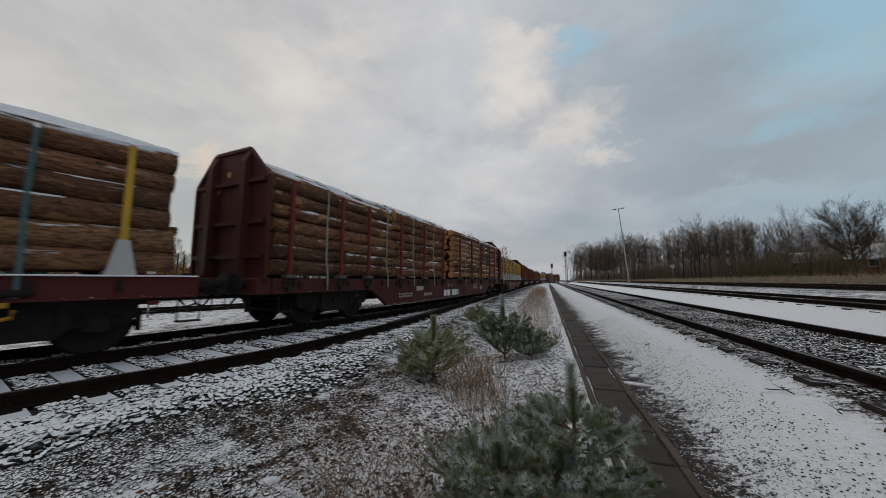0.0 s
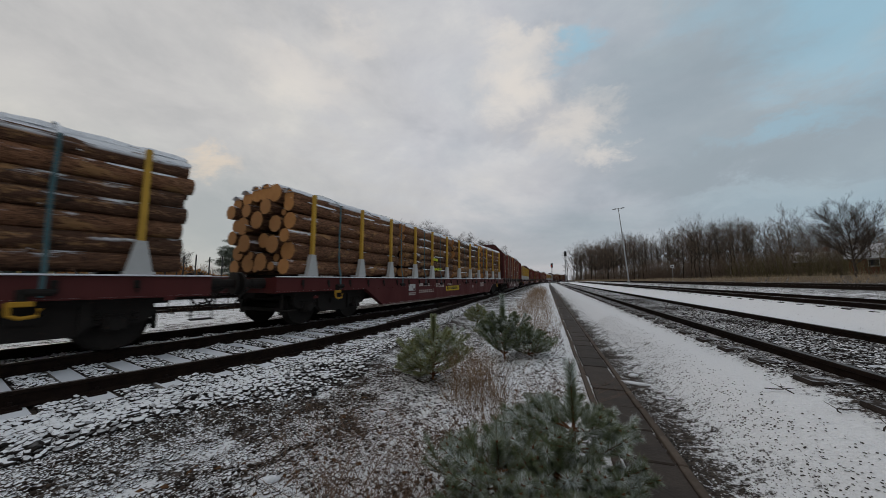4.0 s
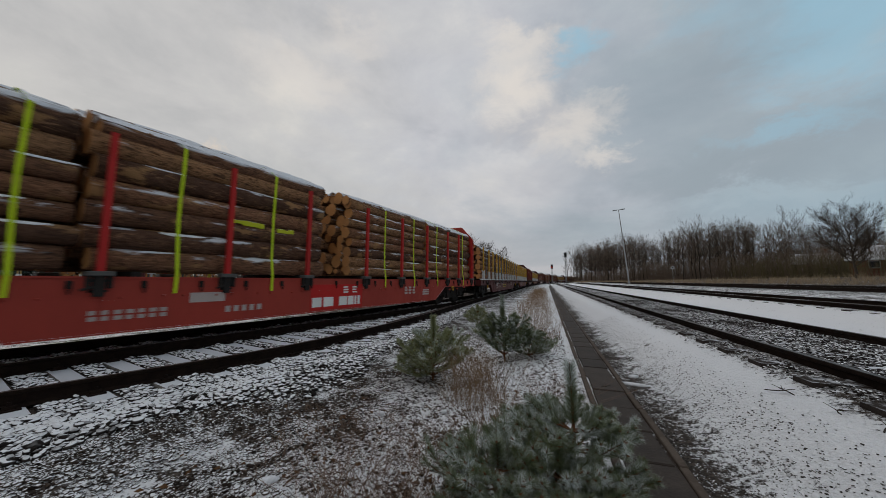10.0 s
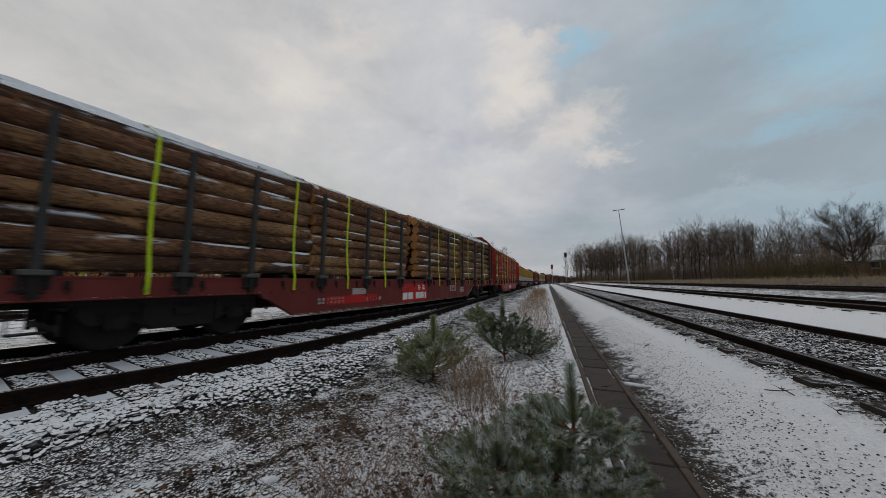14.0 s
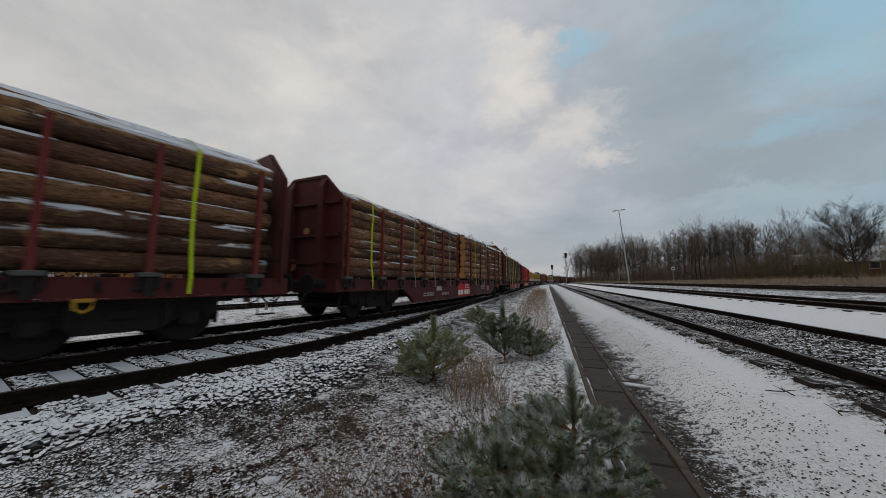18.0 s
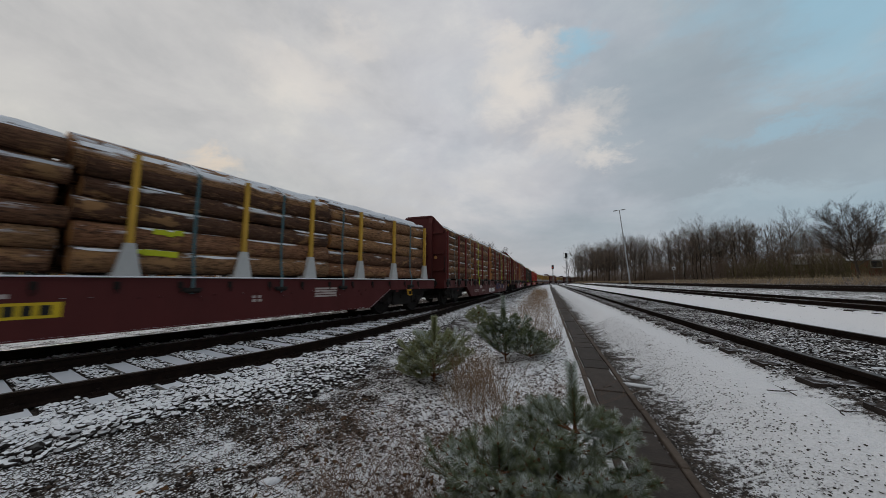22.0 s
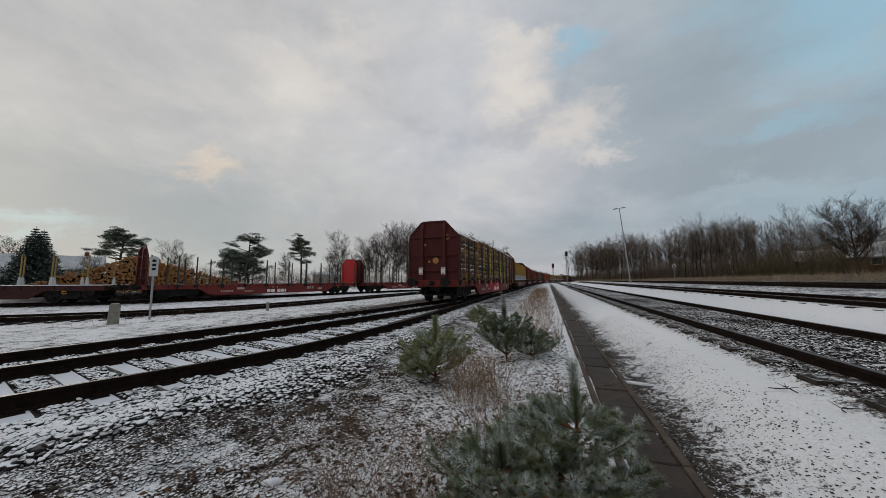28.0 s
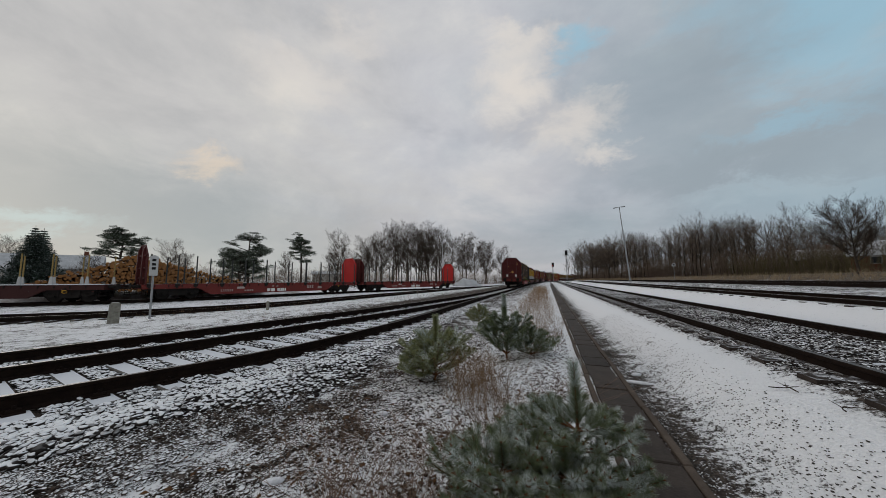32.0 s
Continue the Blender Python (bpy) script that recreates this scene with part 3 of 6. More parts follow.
def ground_z(x, y):
    u = x - line_shift(y)
    w = 0.0 if u > -2.5 else min(1.0, (-2.5 - u) / 0.6)
    z = shape(u - main_shift(y) * w, PROFILE)
    if -12 < y < 27 and -14 < x < 0:
        lat, s = lat_of(x, y)
        k = (fork_lat(s) + 1.35 - lat) / 0.6
        if lat > 0 and k > 0:
            z = z + (min(z, -0.207) - z) * min(1.0, k)
    return z + 0.012 * noise.noise((x * 1.7, y * 1.7, 0))


def make_ground():
    xs, ys = [], []

    def steps(a, b, near, grow):
        out, d = [0.0], near
        v = 0.0
        while v < b:
            v += d
            d *= grow
            out.append(v)
        v, d = 0.0, near
        while v > a:
            v -= d
            d *= grow
            out.insert(0, v)
        return out
    xs = steps(-900, 900, 0.11, 1.022)
    ys = [v + 3 for v in steps(-500, 1500, 0.14, 1.03)]
    vs = [(x, y, ground_z(x, y)) for y in ys for x in xs]
    n = len(xs)
    fs = [(j * n + i, j * n + i + 1, (j + 1) * n + i + 1, (j + 1) * n + i) for j in range(len(ys) - 1) for i in range(n - 1)]
    g = Geo()
    g.v, g.f, g.mi = vs, fs, [0] * len(fs)
    solid("ground", g, "snowy_gravel", "gravel ground under patchy fresh snow", "ground", kind="structure", smooth=True)


make_ground()

RAIL = [(-0.070, -0.172), (0.070, -0.172), (0.070, -0.160), (0.012, -0.140), (0.010, -0.045), (0.036, -0.034), (0.036, -0.006), (0.028, 0.0), (-0.028, 0.0), (-0.036, -0.006), (-0.036, -0.034), (-0.010, -0.045), (-0.012, -0.140), (-0.070, -0.160)]


def rail(name, line, lat, z, s0, s1, label, step=1.2, group="rails"):
    """A rail along a line; lat is a number or a function of the length."""
    f = lat if callable(lat) else (lambda s: lat)
    cnt = max(2, int((s1 - s0) / step))
    g = Geo()
    n = len(RAIL)
    for i in range(cnt + 1):
        s = s0 + (s1 - s0) * i / cnt
        x, y, h = line(s, f(s))
        for u, w in RAIL:
            g.v.append((x + u * math.sin(h), y - u * math.cos(h), z + w))
    for i in range(cnt):
        for k in range(n):
            a, b = i * n + k, i * n + (k + 1) % n
            g.f.append((a, b, b + n, a + n))
            g.mi.append(1 if k == 7 else 0)
    g.f.append(tuple(range(n))); g.mi.append(0)
    g.f.append(tuple(cnt * n + k for k in range(n))[::-1]); g.mi.append(0)
    return solid(name, g, ["rail_steel", "rail_top"], label, "rail", group, "structure")


rail("rail", main_line, -0.75, 0, -60, 240, "rusty steel rail of the train's track")
rail("rail", main_line, 0.75, 0, -60, 240, "rusty steel rail of the train's track")
rail("rail", main_line, fork_lat, 0, -45, -6.2, "rusty steel rail of a track that forks off", 0.7)
rail("check_rail", main_line, lambda s: fork_lat(s) - 0.11, 0.005, -20.6, -14.5, "short check rail beside the forking rail", 0.7)
for lat in (-0.875, 0.875):
    rail("rail", right_line, lat, RIGHT_Z, -20, 230, "dark rusty rail on wooden sleepers", 2.0)
    rail("rail", second_line, lat, SECOND_Z, -20, 230, "dark rusty rail of the further track", 3.0)
    rail("rail", third_line, lat, THIRD_Z, -20, 230, "dark rusty rail of the far track", 5.0)
    rail("rail", fourth_line, lat, THIRD_Z + 0.03, -20, 230, "dark rusty rail of the far track", 5.0)
    rail("rail", loop_line, lat * 0.86, LOOP_Z, 4, 140, "rusty rail of an empty siding", 1.5)
    rail("rail", yard_line, lat * 0.86, YARD_Z, 4, 165, "rusty rail under the standing wagons", 1.5)


# ---------------------------------------------------------------- sleepers
def sleeper_mesh(name, length, width, height, mat, dish=False):
    g = Geo()
    w, h = width / 2, height
    prof = [(-w, -h), (w, -h), (w * 0.82, 0), (-w * 0.82, 0)]
    cnt = 6
    for i in range(cnt + 1):
        x = -length / 2 + length * i / cnt
        k = 0.03 * math.cos(math.pi * (i / cnt - 0.5)) if dish else 0.0
        g.v += [(x, u, v - (k if v == 0 else 0)) for u, v in prof]
    for i in range(cnt):
        for k in range(4):
            a, b = i * 4 + k, i * 4 + (k + 1) % 4
            g.f.append((a, b, b + 4, a + 4))
    g.f += [(0, 1, 2, 3), tuple(cnt * 4 + k for k in (3, 2, 1, 0))]
    g.mi = [0] * len(g.f)
    return g.mesh(name, mat)


def clip_mesh():
    g = Geo()
    g.box((0, 0, 0.008), (0.34, 0.15, 0.016))
    for sx in (-0.105, 0.105):
        g.box((sx, 0, 0.03), (0.07, 0.10, 0.035))
        g.tube([(sx, 0, 0.03), (sx, 0, 0.085)], [0.018, 0.018], 6)
    return g.mesh("rail_fastening", "rail_steel")


CLIP = clip_mesh()


def sleepers(holder_name, label, line, z, s0, s1, step, length, mat, lat0=0.0, tilt=0.0, clips=(), rnd=1):
    """One holder with every sleeper and rail fastening as parts."""
    rng = random.Random(rnd)
    hold = thing(holder_name, label, "sleepers", kind="structure")
    me = {}
    s = s0
    while s < s1:
        ln = length(s) if callable(length) else length
        key = round(ln, 1)
        if key not in me:
            me[key] = sleeper_mesh("sleeper", key, 0.26, 0.2, mat)
        mid = lat0 + ((ln - 2.4) / 2 if callable(length) else 0)
        x, y, h = line(s, mid)
        sl = part("sleeper", me[key], mat, hold, at=pose(x, y, z + rng.uniform(-0.008, 0.004), 0, 0, math.degrees(h) - 90 + tilt + rng.uniform(-0.6, 0.6)))
        for c in clips:
            lat = c(s) if callable(c) else c
            part("rail_fastening", CLIP, "rail_steel", sl, at=pose(lat - mid, 0, 0.0))
        s += step + rng.uniform(-0.012, 0.012)
    return hold


sleepers("turnout_sleepers", "long concrete turnout sleepers capped with smooth snow", main_line, -0.176, -29.5, -6.5, 0.575,
         lambda s: 2.32 + max(0.0, min(2.1, fork_lat(s) - 0.75)), "concrete_sleeper", 0.05, 0, (-0.75, 0.75, fork_lat))
sleepers("main_sleepers", "concrete sleepers capped with snow", main_line, -0.176, -6.0, 34, 0.6, 2.4, "concrete_sleeper", 0, 0, (-0.75, 0.75), 2)
sleepers("right_sleepers", "dark weathered wooden sleepers in the ballast", right_line, RIGHT_Z - 0.105, -8.6, 40, 0.64, 2.5, "wood_sleeper", 0, 0, (), 3)
sleepers("second_sleepers", "dark weathered wooden sleepers in the ballast", second_line, SECOND_Z - 0.115, 6, 50, 0.66, 2.5, "wood_sleeper", 0, 0, (), 4)
sleepers("siding_sleepers", "snowed-over sleepers of the empty siding", loop_line, LOOP_Z - 0.176, 18, 75, 0.65, 2.4, "wood_sleeper", 0, 0, (), 5)
sleepers("yard_sleepers", "snowed-over sleepers under standing wagons", yard_line, YARD_Z - 0.176, 20, 120, 0.65, 2.4, "wood_sleeper", 0, 0, (), 6)


# ---------------------------------------------------------------- rolling stock
def log_mesh(name, length, r, seed, sides=12):
    """A trunk: slightly bent, knotty, tapered, with cut ends."""
    rng = random.Random(seed)
    g = Geo()
    rings = 9
    bend = rng.uniform(-0.02, 0.02)
    ph = rng.uniform(0, 6)
    for i in range(rings):
        t = i / (rings - 1)
        x = (t - 0.5) * length
        rr = r * (1.05 - 0.12 * t)
        for k in range(sides):
            a = 2 * math.pi * k / sides
            w = rr * (1 + 0.045 * noise.noise((x * 1.3 + seed * 7, math.cos(a) * 1.4, math.sin(a) * 1.4 + ph)))
            g.v.append((x, math.cos(a) * w + bend * math.sin(math.pi * t), math.sin(a) * w))
    for i in range(rings - 1):
        for k in range(sides):
            a, b = i * sides + k, i * sides + (k + 1) % sides
            g.f.append((a, b, b + sides, a + sides)); g.mi.append(0)
    # knots
    for _ in range(5):
        x, a = rng.uniform(-0.45, 0.45) * length, rng.uniform(0, 6.28)
        c = Vector((x, math.cos(a) * r * 0.96, math.sin(a) * r * 0.96))
        d = Vector((0.3, math.cos(a), math.sin(a))).normalized()
        g.tube([c, c + d * 0.05], [0.03, 0.018], 5)
    g.f.append(tuple(range(sides))); g.mi.append(1)
    g.f.append(tuple((rings - 1) * sides + k for k in range(sides))[::-1]); g.mi.append(1)
    return g


LOGS = {}


def log_data(length, r, snowy, cut="cut_wood"):
    """One of a few shared trunk meshes."""
    key = (round(length, 1), r, snowy, random.randrange(3), cut)
    if key not in LOGS:
        LOGS[key] = log_mesh("log", key[0], r, len(LOGS) + 1).mesh("log", ["log_bark_snowy" if snowy else "log_bark", cut], True)
        me = LOGS[key]
        for p in me.polygons:
            if p.material_index == 1:
                p.use_smooth = False
    return LOGS[key]


def stack_layout(rng, size, w=1.22, base=1.30, side=3.55, crown=4.02):
    """Centres and radii of the trunks in a stack's cross-section."""
    sides_, tops, inner = [], [], []
    for sgn in (-1, 1):
        z = base
        while z < side - size * 0.7:
            r = size * rng.choice((0.86, 0.94, 1.0, 1.08))
            sides_.append((sgn * (w - r - rng.uniform(0, 0.03)), z + r * 0.98, r, sgn))
            z += 2 * r * 0.955
    n = max(4, int(2 * w / (2 * size)))
    for i in range(n):
        y = -w + size * 1.2 + (2 * w - 2.4 * size) * i / (n - 1)
        r = size * rng.choice((0.86, 0.94, 1.0, 1.08))
        zt = side - size * 0.55 + (crown - side) * (1 - (y / w) ** 2)
        tops.append((y, zt - r * 0.2, r, 0))
    taken = [(y, z, r) for y, z, r, _ in sides_ + tops]
    for k in (1.15, 1.0, 0.85, 0.7, 0.55, 0.45):
        for _ in range(90):
            r = size * k * rng.uniform(0.92, 1.05)
            y = rng.uniform(-w + r, w - r)
            z = rng.uniform(base + r, side - r + (crown - side) * (1 - (y / w) ** 2))
            if all((y - a) ** 2 + (z - b) ** 2 > (0.96 * (r + c)) ** 2 for a, b, c in taken):
                taken.append((y, z, r))
                inner.append((y, z, r, 0))
    return sides_, tops, inner


def log_stack(parent, x, length, size, seed, base=1.27, side=3.55, crown=4.02, label=""):
    """A stack of trunks between the stakes; the outer ones are pieces of their own."""
    rng = random.Random(seed)
    random.seed(seed)
    st = new("log_stack")
    st.parent = parent
    st.matrix_basis = pose(x, 0, 0)
    if label:
        st["label"] = label
    ss, tt, ii = stack_layout(rng, size, base=base, side=side, crown=crown)
    rl = round(length - 0.06, 1)
    for y, z, r, sg in ss + tt:
        if sg == 1:
            ii.append((y, z, r, 0))
            continue
        rr = round(r / 0.02) * 0.02
        me = log_data(rl, rr, sg == 0)
        part("log", me, None, st, at=pose(rng.uniform(-0.09, 0.09), y, z, rng.uniform(0, 360) if sg else rng.uniform(-25, 25), rng.uniform(-0.5, 0.5), 180 * rng.randrange(2) + rng.uniform(-0.35, 0.35)))
    g = Geo()
    for y, z, r, _ in ii:
        d = rng.gauss(0, 0.09)
        h = rl / 2
        pts = [(d - h, y, z), (d + h, y, z)]
        g.tube(pts, [r * 1.02, r * 0.95], 9, 0, True, None, 1)
    o = part("stack_core", g, ["log_bark", "cut_wood"], st)
    o["kind"] = "stuff"
    # snow lying in ridges on the top trunks
    c = Geo()
    for y, z, r, _ in tt:
        x = -rl / 2
        while x < rl / 2 - 0.3:
            ln = min(rng.uniform(0.5, 1.9), rl / 2 - x)
            if rng.random() < 0.93:
                hh = rng.uniform(0.022, 0.05)
                m = 4
                pts = [(x + ln * i / m, y + rng.uniform(-0.02, 0.02), z + r * 0.93) for i in range(m + 1)]
                o2 = len(c.v)
                for i, p in enumerate(pts):
                    e = hh * (0.35 if i in (0, m) else rng.uniform(0.8, 1.2))
                    c.v += [(p[0], p[1] - r * 0.80, p[2] - r * 0.36), (p[0], p[1] - r * 0.48, p[2] + e * 0.7), (p[0], p[1], p[2] + r * 0.07 + e), (p[0], p[1] + r * 0.48, p[2] + e * 0.7), (p[0], p[1] + r * 0.80, p[2] - r * 0.36)]
                for i in range(m):
                    for k in range(5):
                        a, b = o2 + i * 5 + k, o2 + i * 5 + (k + 1) % 5
                        c.f.append((a, b, b + 5, a + 5))
                        c.mi.append(0)
            x += ln
    # thin lines of snow on the upper flank of some side trunks
    for y, z, r, sg in ss:
        if sg == 1 or rng.random() < 0.55:
            continue
        x = -rl / 2 + rng.uniform(0, 1.2)
        while x < rl / 2 - 0.3:
            ln = min(rng.uniform(0.25, 1.3), rl / 2 - x)
            a = math.radians(rng.uniform(36, 50))
            cy, cz = y - r * math.sin(a), z + r * math.cos(a)
            hw = r * rng.uniform(0.10, 0.24)
            o2 = len(c.v)
            for i in range(5):
                e = hw * (0.15 if i in (0, 4) else rng.uniform(0.7, 1.2))
                xx = x + ln * i / 4
                c.v += [(xx, cy - e * math.cos(a), cz - e * math.sin(a) - 0.004), (xx, cy - 0.008, cz + 0.016), (xx, cy + e * math.cos(a), cz + e * math.sin(a) - 0.004)]
            for i in range(4):
                for k in range(3):
                    p, q = o2 + i * 3 + k, o2 + i * 3 + (k + 1) % 3
                    c.f.append((p, q, q + 3, p + 3))
                    c.mi.append(0)
            x += ln + rng.uniform(0.3, 2.2)
    # timber bearers that carry the trunks
    for bx in (-0.36, 0.36):
        part("bearer", KEEP(("bearer", base), lambda: Geo().box((0, 0, base - 0.05), (0.12, 2.42, 0.10)).mesh("bearer", "bogie_metal")), None, st, at=pose(bx * rl, 0, 0))
    sc = part("snow_cap", c, "snow", st, "ridges of snow on the top trunks")
    sc["kind"] = "stuff"
    return st


def side_beam(length, ends, depth, top, y, thick=0.03):
    """A fish-bellied side girder with flanges."""
    L, e = length / 2, ends
    g = Geo()
    lo, hi = top - depth, top - 0.30
    prof = [(-L, top), (-L, hi), (-e - 0.9, hi), (-e, lo), (e, lo), (e + 0.9, hi), (L, hi), (L, top)]
    g.prism(prof, y - thick / 2, y + thick / 2, "y")
    s = 1 if y > 0 else -1
    g.box((0, y - s * 0.05, top + 0.008), (length, 0.16, 0.03))
    g.box((0, y - s * 0.05, lo - 0.008), (2 * e, 0.16, 0.024))
    for sx in (-1, 1):
        a = Vector((sx * e, y - s * 0.05, lo - 0.008)); b = Vector((sx * (e + 0.9), y - s * 0.05, hi - 0.008))
        g.prism([(a.x, a.z), (b.x, b.z), (b.x, b.z + 0.024), (a.x, a.z + 0.024)], y - s * 0.13, y + s * 0.03, "y")
        g.box((sx * (L + e + 0.9) / 2, y - s * 0.05, hi - 0.008), (L - e - 0.9, 0.16, 0.024))
    return g


WHEEL = None


def wheelset_geo():
    g = Geo()
    for sy in (-1, 1):
        prof = [(0.0, 0.05), (0.06, 0.05), (0.10, 0.30), (0.10, 0.40), (0.135, 0.435), (0.0, 0.46), (-0.03, 0.485), (-0.035, 0.40), (-0.005, 0.30), (-0.03, 0.10)]
        n = 20
        vs, fs = [], []
        for k in range(n):
            a = 2 * math.pi * k / n
            vs += [(math.cos(a) * r, sy * (0.69 + t), math.sin(a) * r) for t, r in prof]
        m = len(prof)
        for k in range(n):
            for j in range(m - 1):
                a, b = k * m + j, ((k + 1) % n) * m + j
                fs.append((a, b, b + 1, a + 1))
        g.add(vs, fs)
    g.tube([(0, -1.0, 0), (0, 1.0, 0)], [0.08, 0.08], 10)
    return g


def bogie(parent, x, wheels):
    """A two-axle freight bogie: frame, springs, axle boxes, brake gear and wheelsets."""
    bo = new("bogie")
    bo.parent = parent
    bo.matrix_basis = pose(x, 0, 0)
    bo["label"] = "dark cast two-axle bogie"
    f = Geo()
    for sy in (-1, 1):
        prof = [(-1.34, 0.56), (-1.22, 0.44), (-0.66, 0.44), (-0.50, 0.30), (0.50, 0.30), (0.66, 0.44), (1.22, 0.44), (1.34, 0.56), (1.34, 0.76), (0.84, 0.94), (-0.84, 0.94), (-1.34, 0.76)]
        f.prism(prof, sy * 0.93, sy * 1.04, "y")
        for sx in (-1, 1):
            f.prism([(sx * 0.50, 0.33), (sx * 0.62, 0.47), (sx * 0.62, 0.80), (sx * 0.50, 0.80)], sy * 1.03, sy * 1.09, "y")
        f.tube([(-1.30, sy * 1.08, 0.80), (1.30, sy * 1.08, 0.80)], [0.025, 0.025], 6)
        f.box((0, sy * 0.99, 0.90), (0.5, 0.2, 0.1), 0, 0.02)
        f.box((0, sy * 1.07, 0.58), (0.34, 0.05, 0.12))
    f.box((0, 0, 0.78), (0.5, 1.9, 0.22), 0, 0.03)
    f.box((0, 0, 0.60), (1.5, 1.5, 0.30), 0, 0.05)
    for sx in (-1.2, 1.2):
        f.box((sx, 0, 0.66), (0.1, 1.9, 0.1))
    part("bogie_frame", f, "bogie_metal", bo)
    s = Geo()
    for sx in (-0.9, 0.9):
        for sy in (-1, 1):
            for dx in (-0.2, 0.2):
                s.tube([(sx + dx, sy * 1.0, 0.47 + 0.02 * k) for k in range(9)], [0.075 if k % 2 else 0.055 for k in range(9)], 8)
    part("spring_set", s, "bogie_metal", bo)["kind"] = "stuff"
    for sx in (-0.9, 0.9):
        for sy in (-1, 1):
            b = Geo()
            b.box((sx, sy * 1.0, 0.47), (0.30, 0.2, 0.26), 0, 0.04)
            b.tube([(sx, sy * 1.08, 0.46), (sx, sy * 1.13, 0.46)], [0.11, 0.10], 10)
            part("axle_box", b, "bogie_metal", bo)
        w = part("wheelset", WHEEL, None, bo, at=pose(sx, 0, 0.46))
        wheels.append(w)
    br = Geo()
    for sx in (-1.42, -0.38, 0.38, 1.42):
        for sy in (-0.72, 0.72):
            br.box((sx, sy, 0.46), (0.07, 0.1, 0.34), 0, 0.02)
        br.box((sx, 0, 0.40), (0.06, 1.5, 0.08))
    part("brake_gear", br, "bogie_metal", bo)["kind"] = "stuff"


def buffers(parent, xe, s):
    """Two buffers, the screw coupling and the end fittings at one wagon end."""
    for y in (-0.875, 0.875):
        g = Geo()
        g.tube([(xe, y, 1.06), (xe + s * 0.30, y, 1.06)], [0.12, 0.11], 12)
        g.tube([(xe + s * 0.28, y, 1.06), (xe + s * 0.52, y, 1.06)], [0.085, 0.085], 12)
        g.tube([(xe + s * 0.52, y, 1.06), (xe + s * 0.56, y, 1.06)], [0.24, 0.23], 14)
        part("buffer", g, "bogie_metal", parent)
    c = Geo()
    c.tube([(xe - s * 0.05, 0, 1.0), (xe + s * 0.3, 0, 0.97), (xe + s * 0.62, 0, 0.86)], [0.05, 0.04, 0.04], 8)
    c.box((xe + s * 0.06, 0, 1.02), (0.14, 0.24, 0.22), 0, 0.03)
    part("coupling", c, "bogie_metal", parent)
    for y in (-0.45, 0.45):
        h = Geo().tube([(xe, y, 0.95), (xe + s * 0.18, y, 0.80), (xe + s * 0.36, y, 0.56), (xe + s * 0.55, y, 0.62)], [0.022] * 4, 6)
        part("brake_hose", h, "black_paint", parent)


def end_wall_geo(x, s, w=1.30, base=1.12, shoulder=3.38, top=4.10, tw=0.62):
    """The bulkhead: a chamfered plate with posts and ribs on its outer side."""
    out = [(-w, base), (w, base), (w, shoulder), (tw, top), (-tw, top), (-w, shoulder)]
    plate = Geo().prism(out, x, x + s * 0.03, "x")
    fr = Geo()
    for (a, b) in zip(out, out[1:] + out[:1]):
        va, vb = Vector((x, a[0], a[1])), Vector((x, b[0], b[1]))
        d = (vb - va).normalized()
        nrm = Vector((0, -d.z, d.y))
        pts = [va + nrm * 0.005, va - nrm * 0.07, vb - nrm * 0.07, vb + nrm * 0.005]
        vs = [tuple(p + Vector((s * 0.032, 0, 0))) for p in pts] + [tuple(p + Vector((s * 0.085, 0, 0))) for p in pts]
        fr.add(vs, [(0, 1, 2, 3), (7, 6, 5, 4), (0, 4, 5, 1), (1, 5, 6, 2), (2, 6, 7, 3), (3, 7, 4, 0)])
    posts = []
    for y in (-0.60, 0.60):
        g = Geo()
        g.prism([(x + s * 0.03, base - 0.15), (x + s * 0.24, base - 0.15), (x + s * 0.20, top - 0.30), (x + s * 0.07, top - 0.02), (x + s * 0.03, top - 0.02)], y - 0.085, y + 0.085, "y")
        posts.append(g)
    ribs = []
    for z in (shoulder - 0.03, 2.42, 1.66):
        g = Geo()
        for y0, y1 in ((-w + 0.075, -0.69), (-0.51, 0.51), (0.69, w - 0.075)):
            g.box((x + s * 0.085, (y0 + y1) / 2, z), (0.10, y1 - y0, 0.09))
        ribs.append(g)
    return plate, fr, posts, ribs


def stake_geo(y, base, top, kind):
    """One stake: a tapered post with its pocket, standing at y beside the load."""
    s = 1 if y > 0 else -1
    g = Geo()
    g.prism([(-0.045, base), (0.045, base), (0.038, top), (-0.038, top)], y - 0.04, y + 0.04, "y")
    pk = Geo()
    if kind == "flared":
        pk.prism([(-0.17, base - 0.02), (0.17, base - 0.02), (0.065, base + 0.52), (-0.065, base + 0.52)], y - 0.06, y + 0.06, "y")
        pk.box((0, y - s * 0.1, base + 0.01), (0.34, 0.30, 0.05))
    else:
        pk.prism([(-0.075, base + 0.02), (0.075, base + 0.02), (0.055, base - 0.34), (-0.055, base - 0.34)], y - 0.035, y + 0.055, "y")
        for dx in (-0.12, 0.12):
            pk.box((dx, y, base - 0.12), (0.05, 0.10, 0.20), 0, 0.012)
        for dz in (-0.10, -0.26):
            pk.tube([(-0.11, y + 0.03, base + dz), (0.11, y + 0.03, base + dz)], [0.020, 0.020], 6)
        pk.tube([(-0.08, y - 0.05, base - 0.20), (-0.20, y - 0.05, base - 0.24)], [0.026, 0.022], 6)
    return g, pk


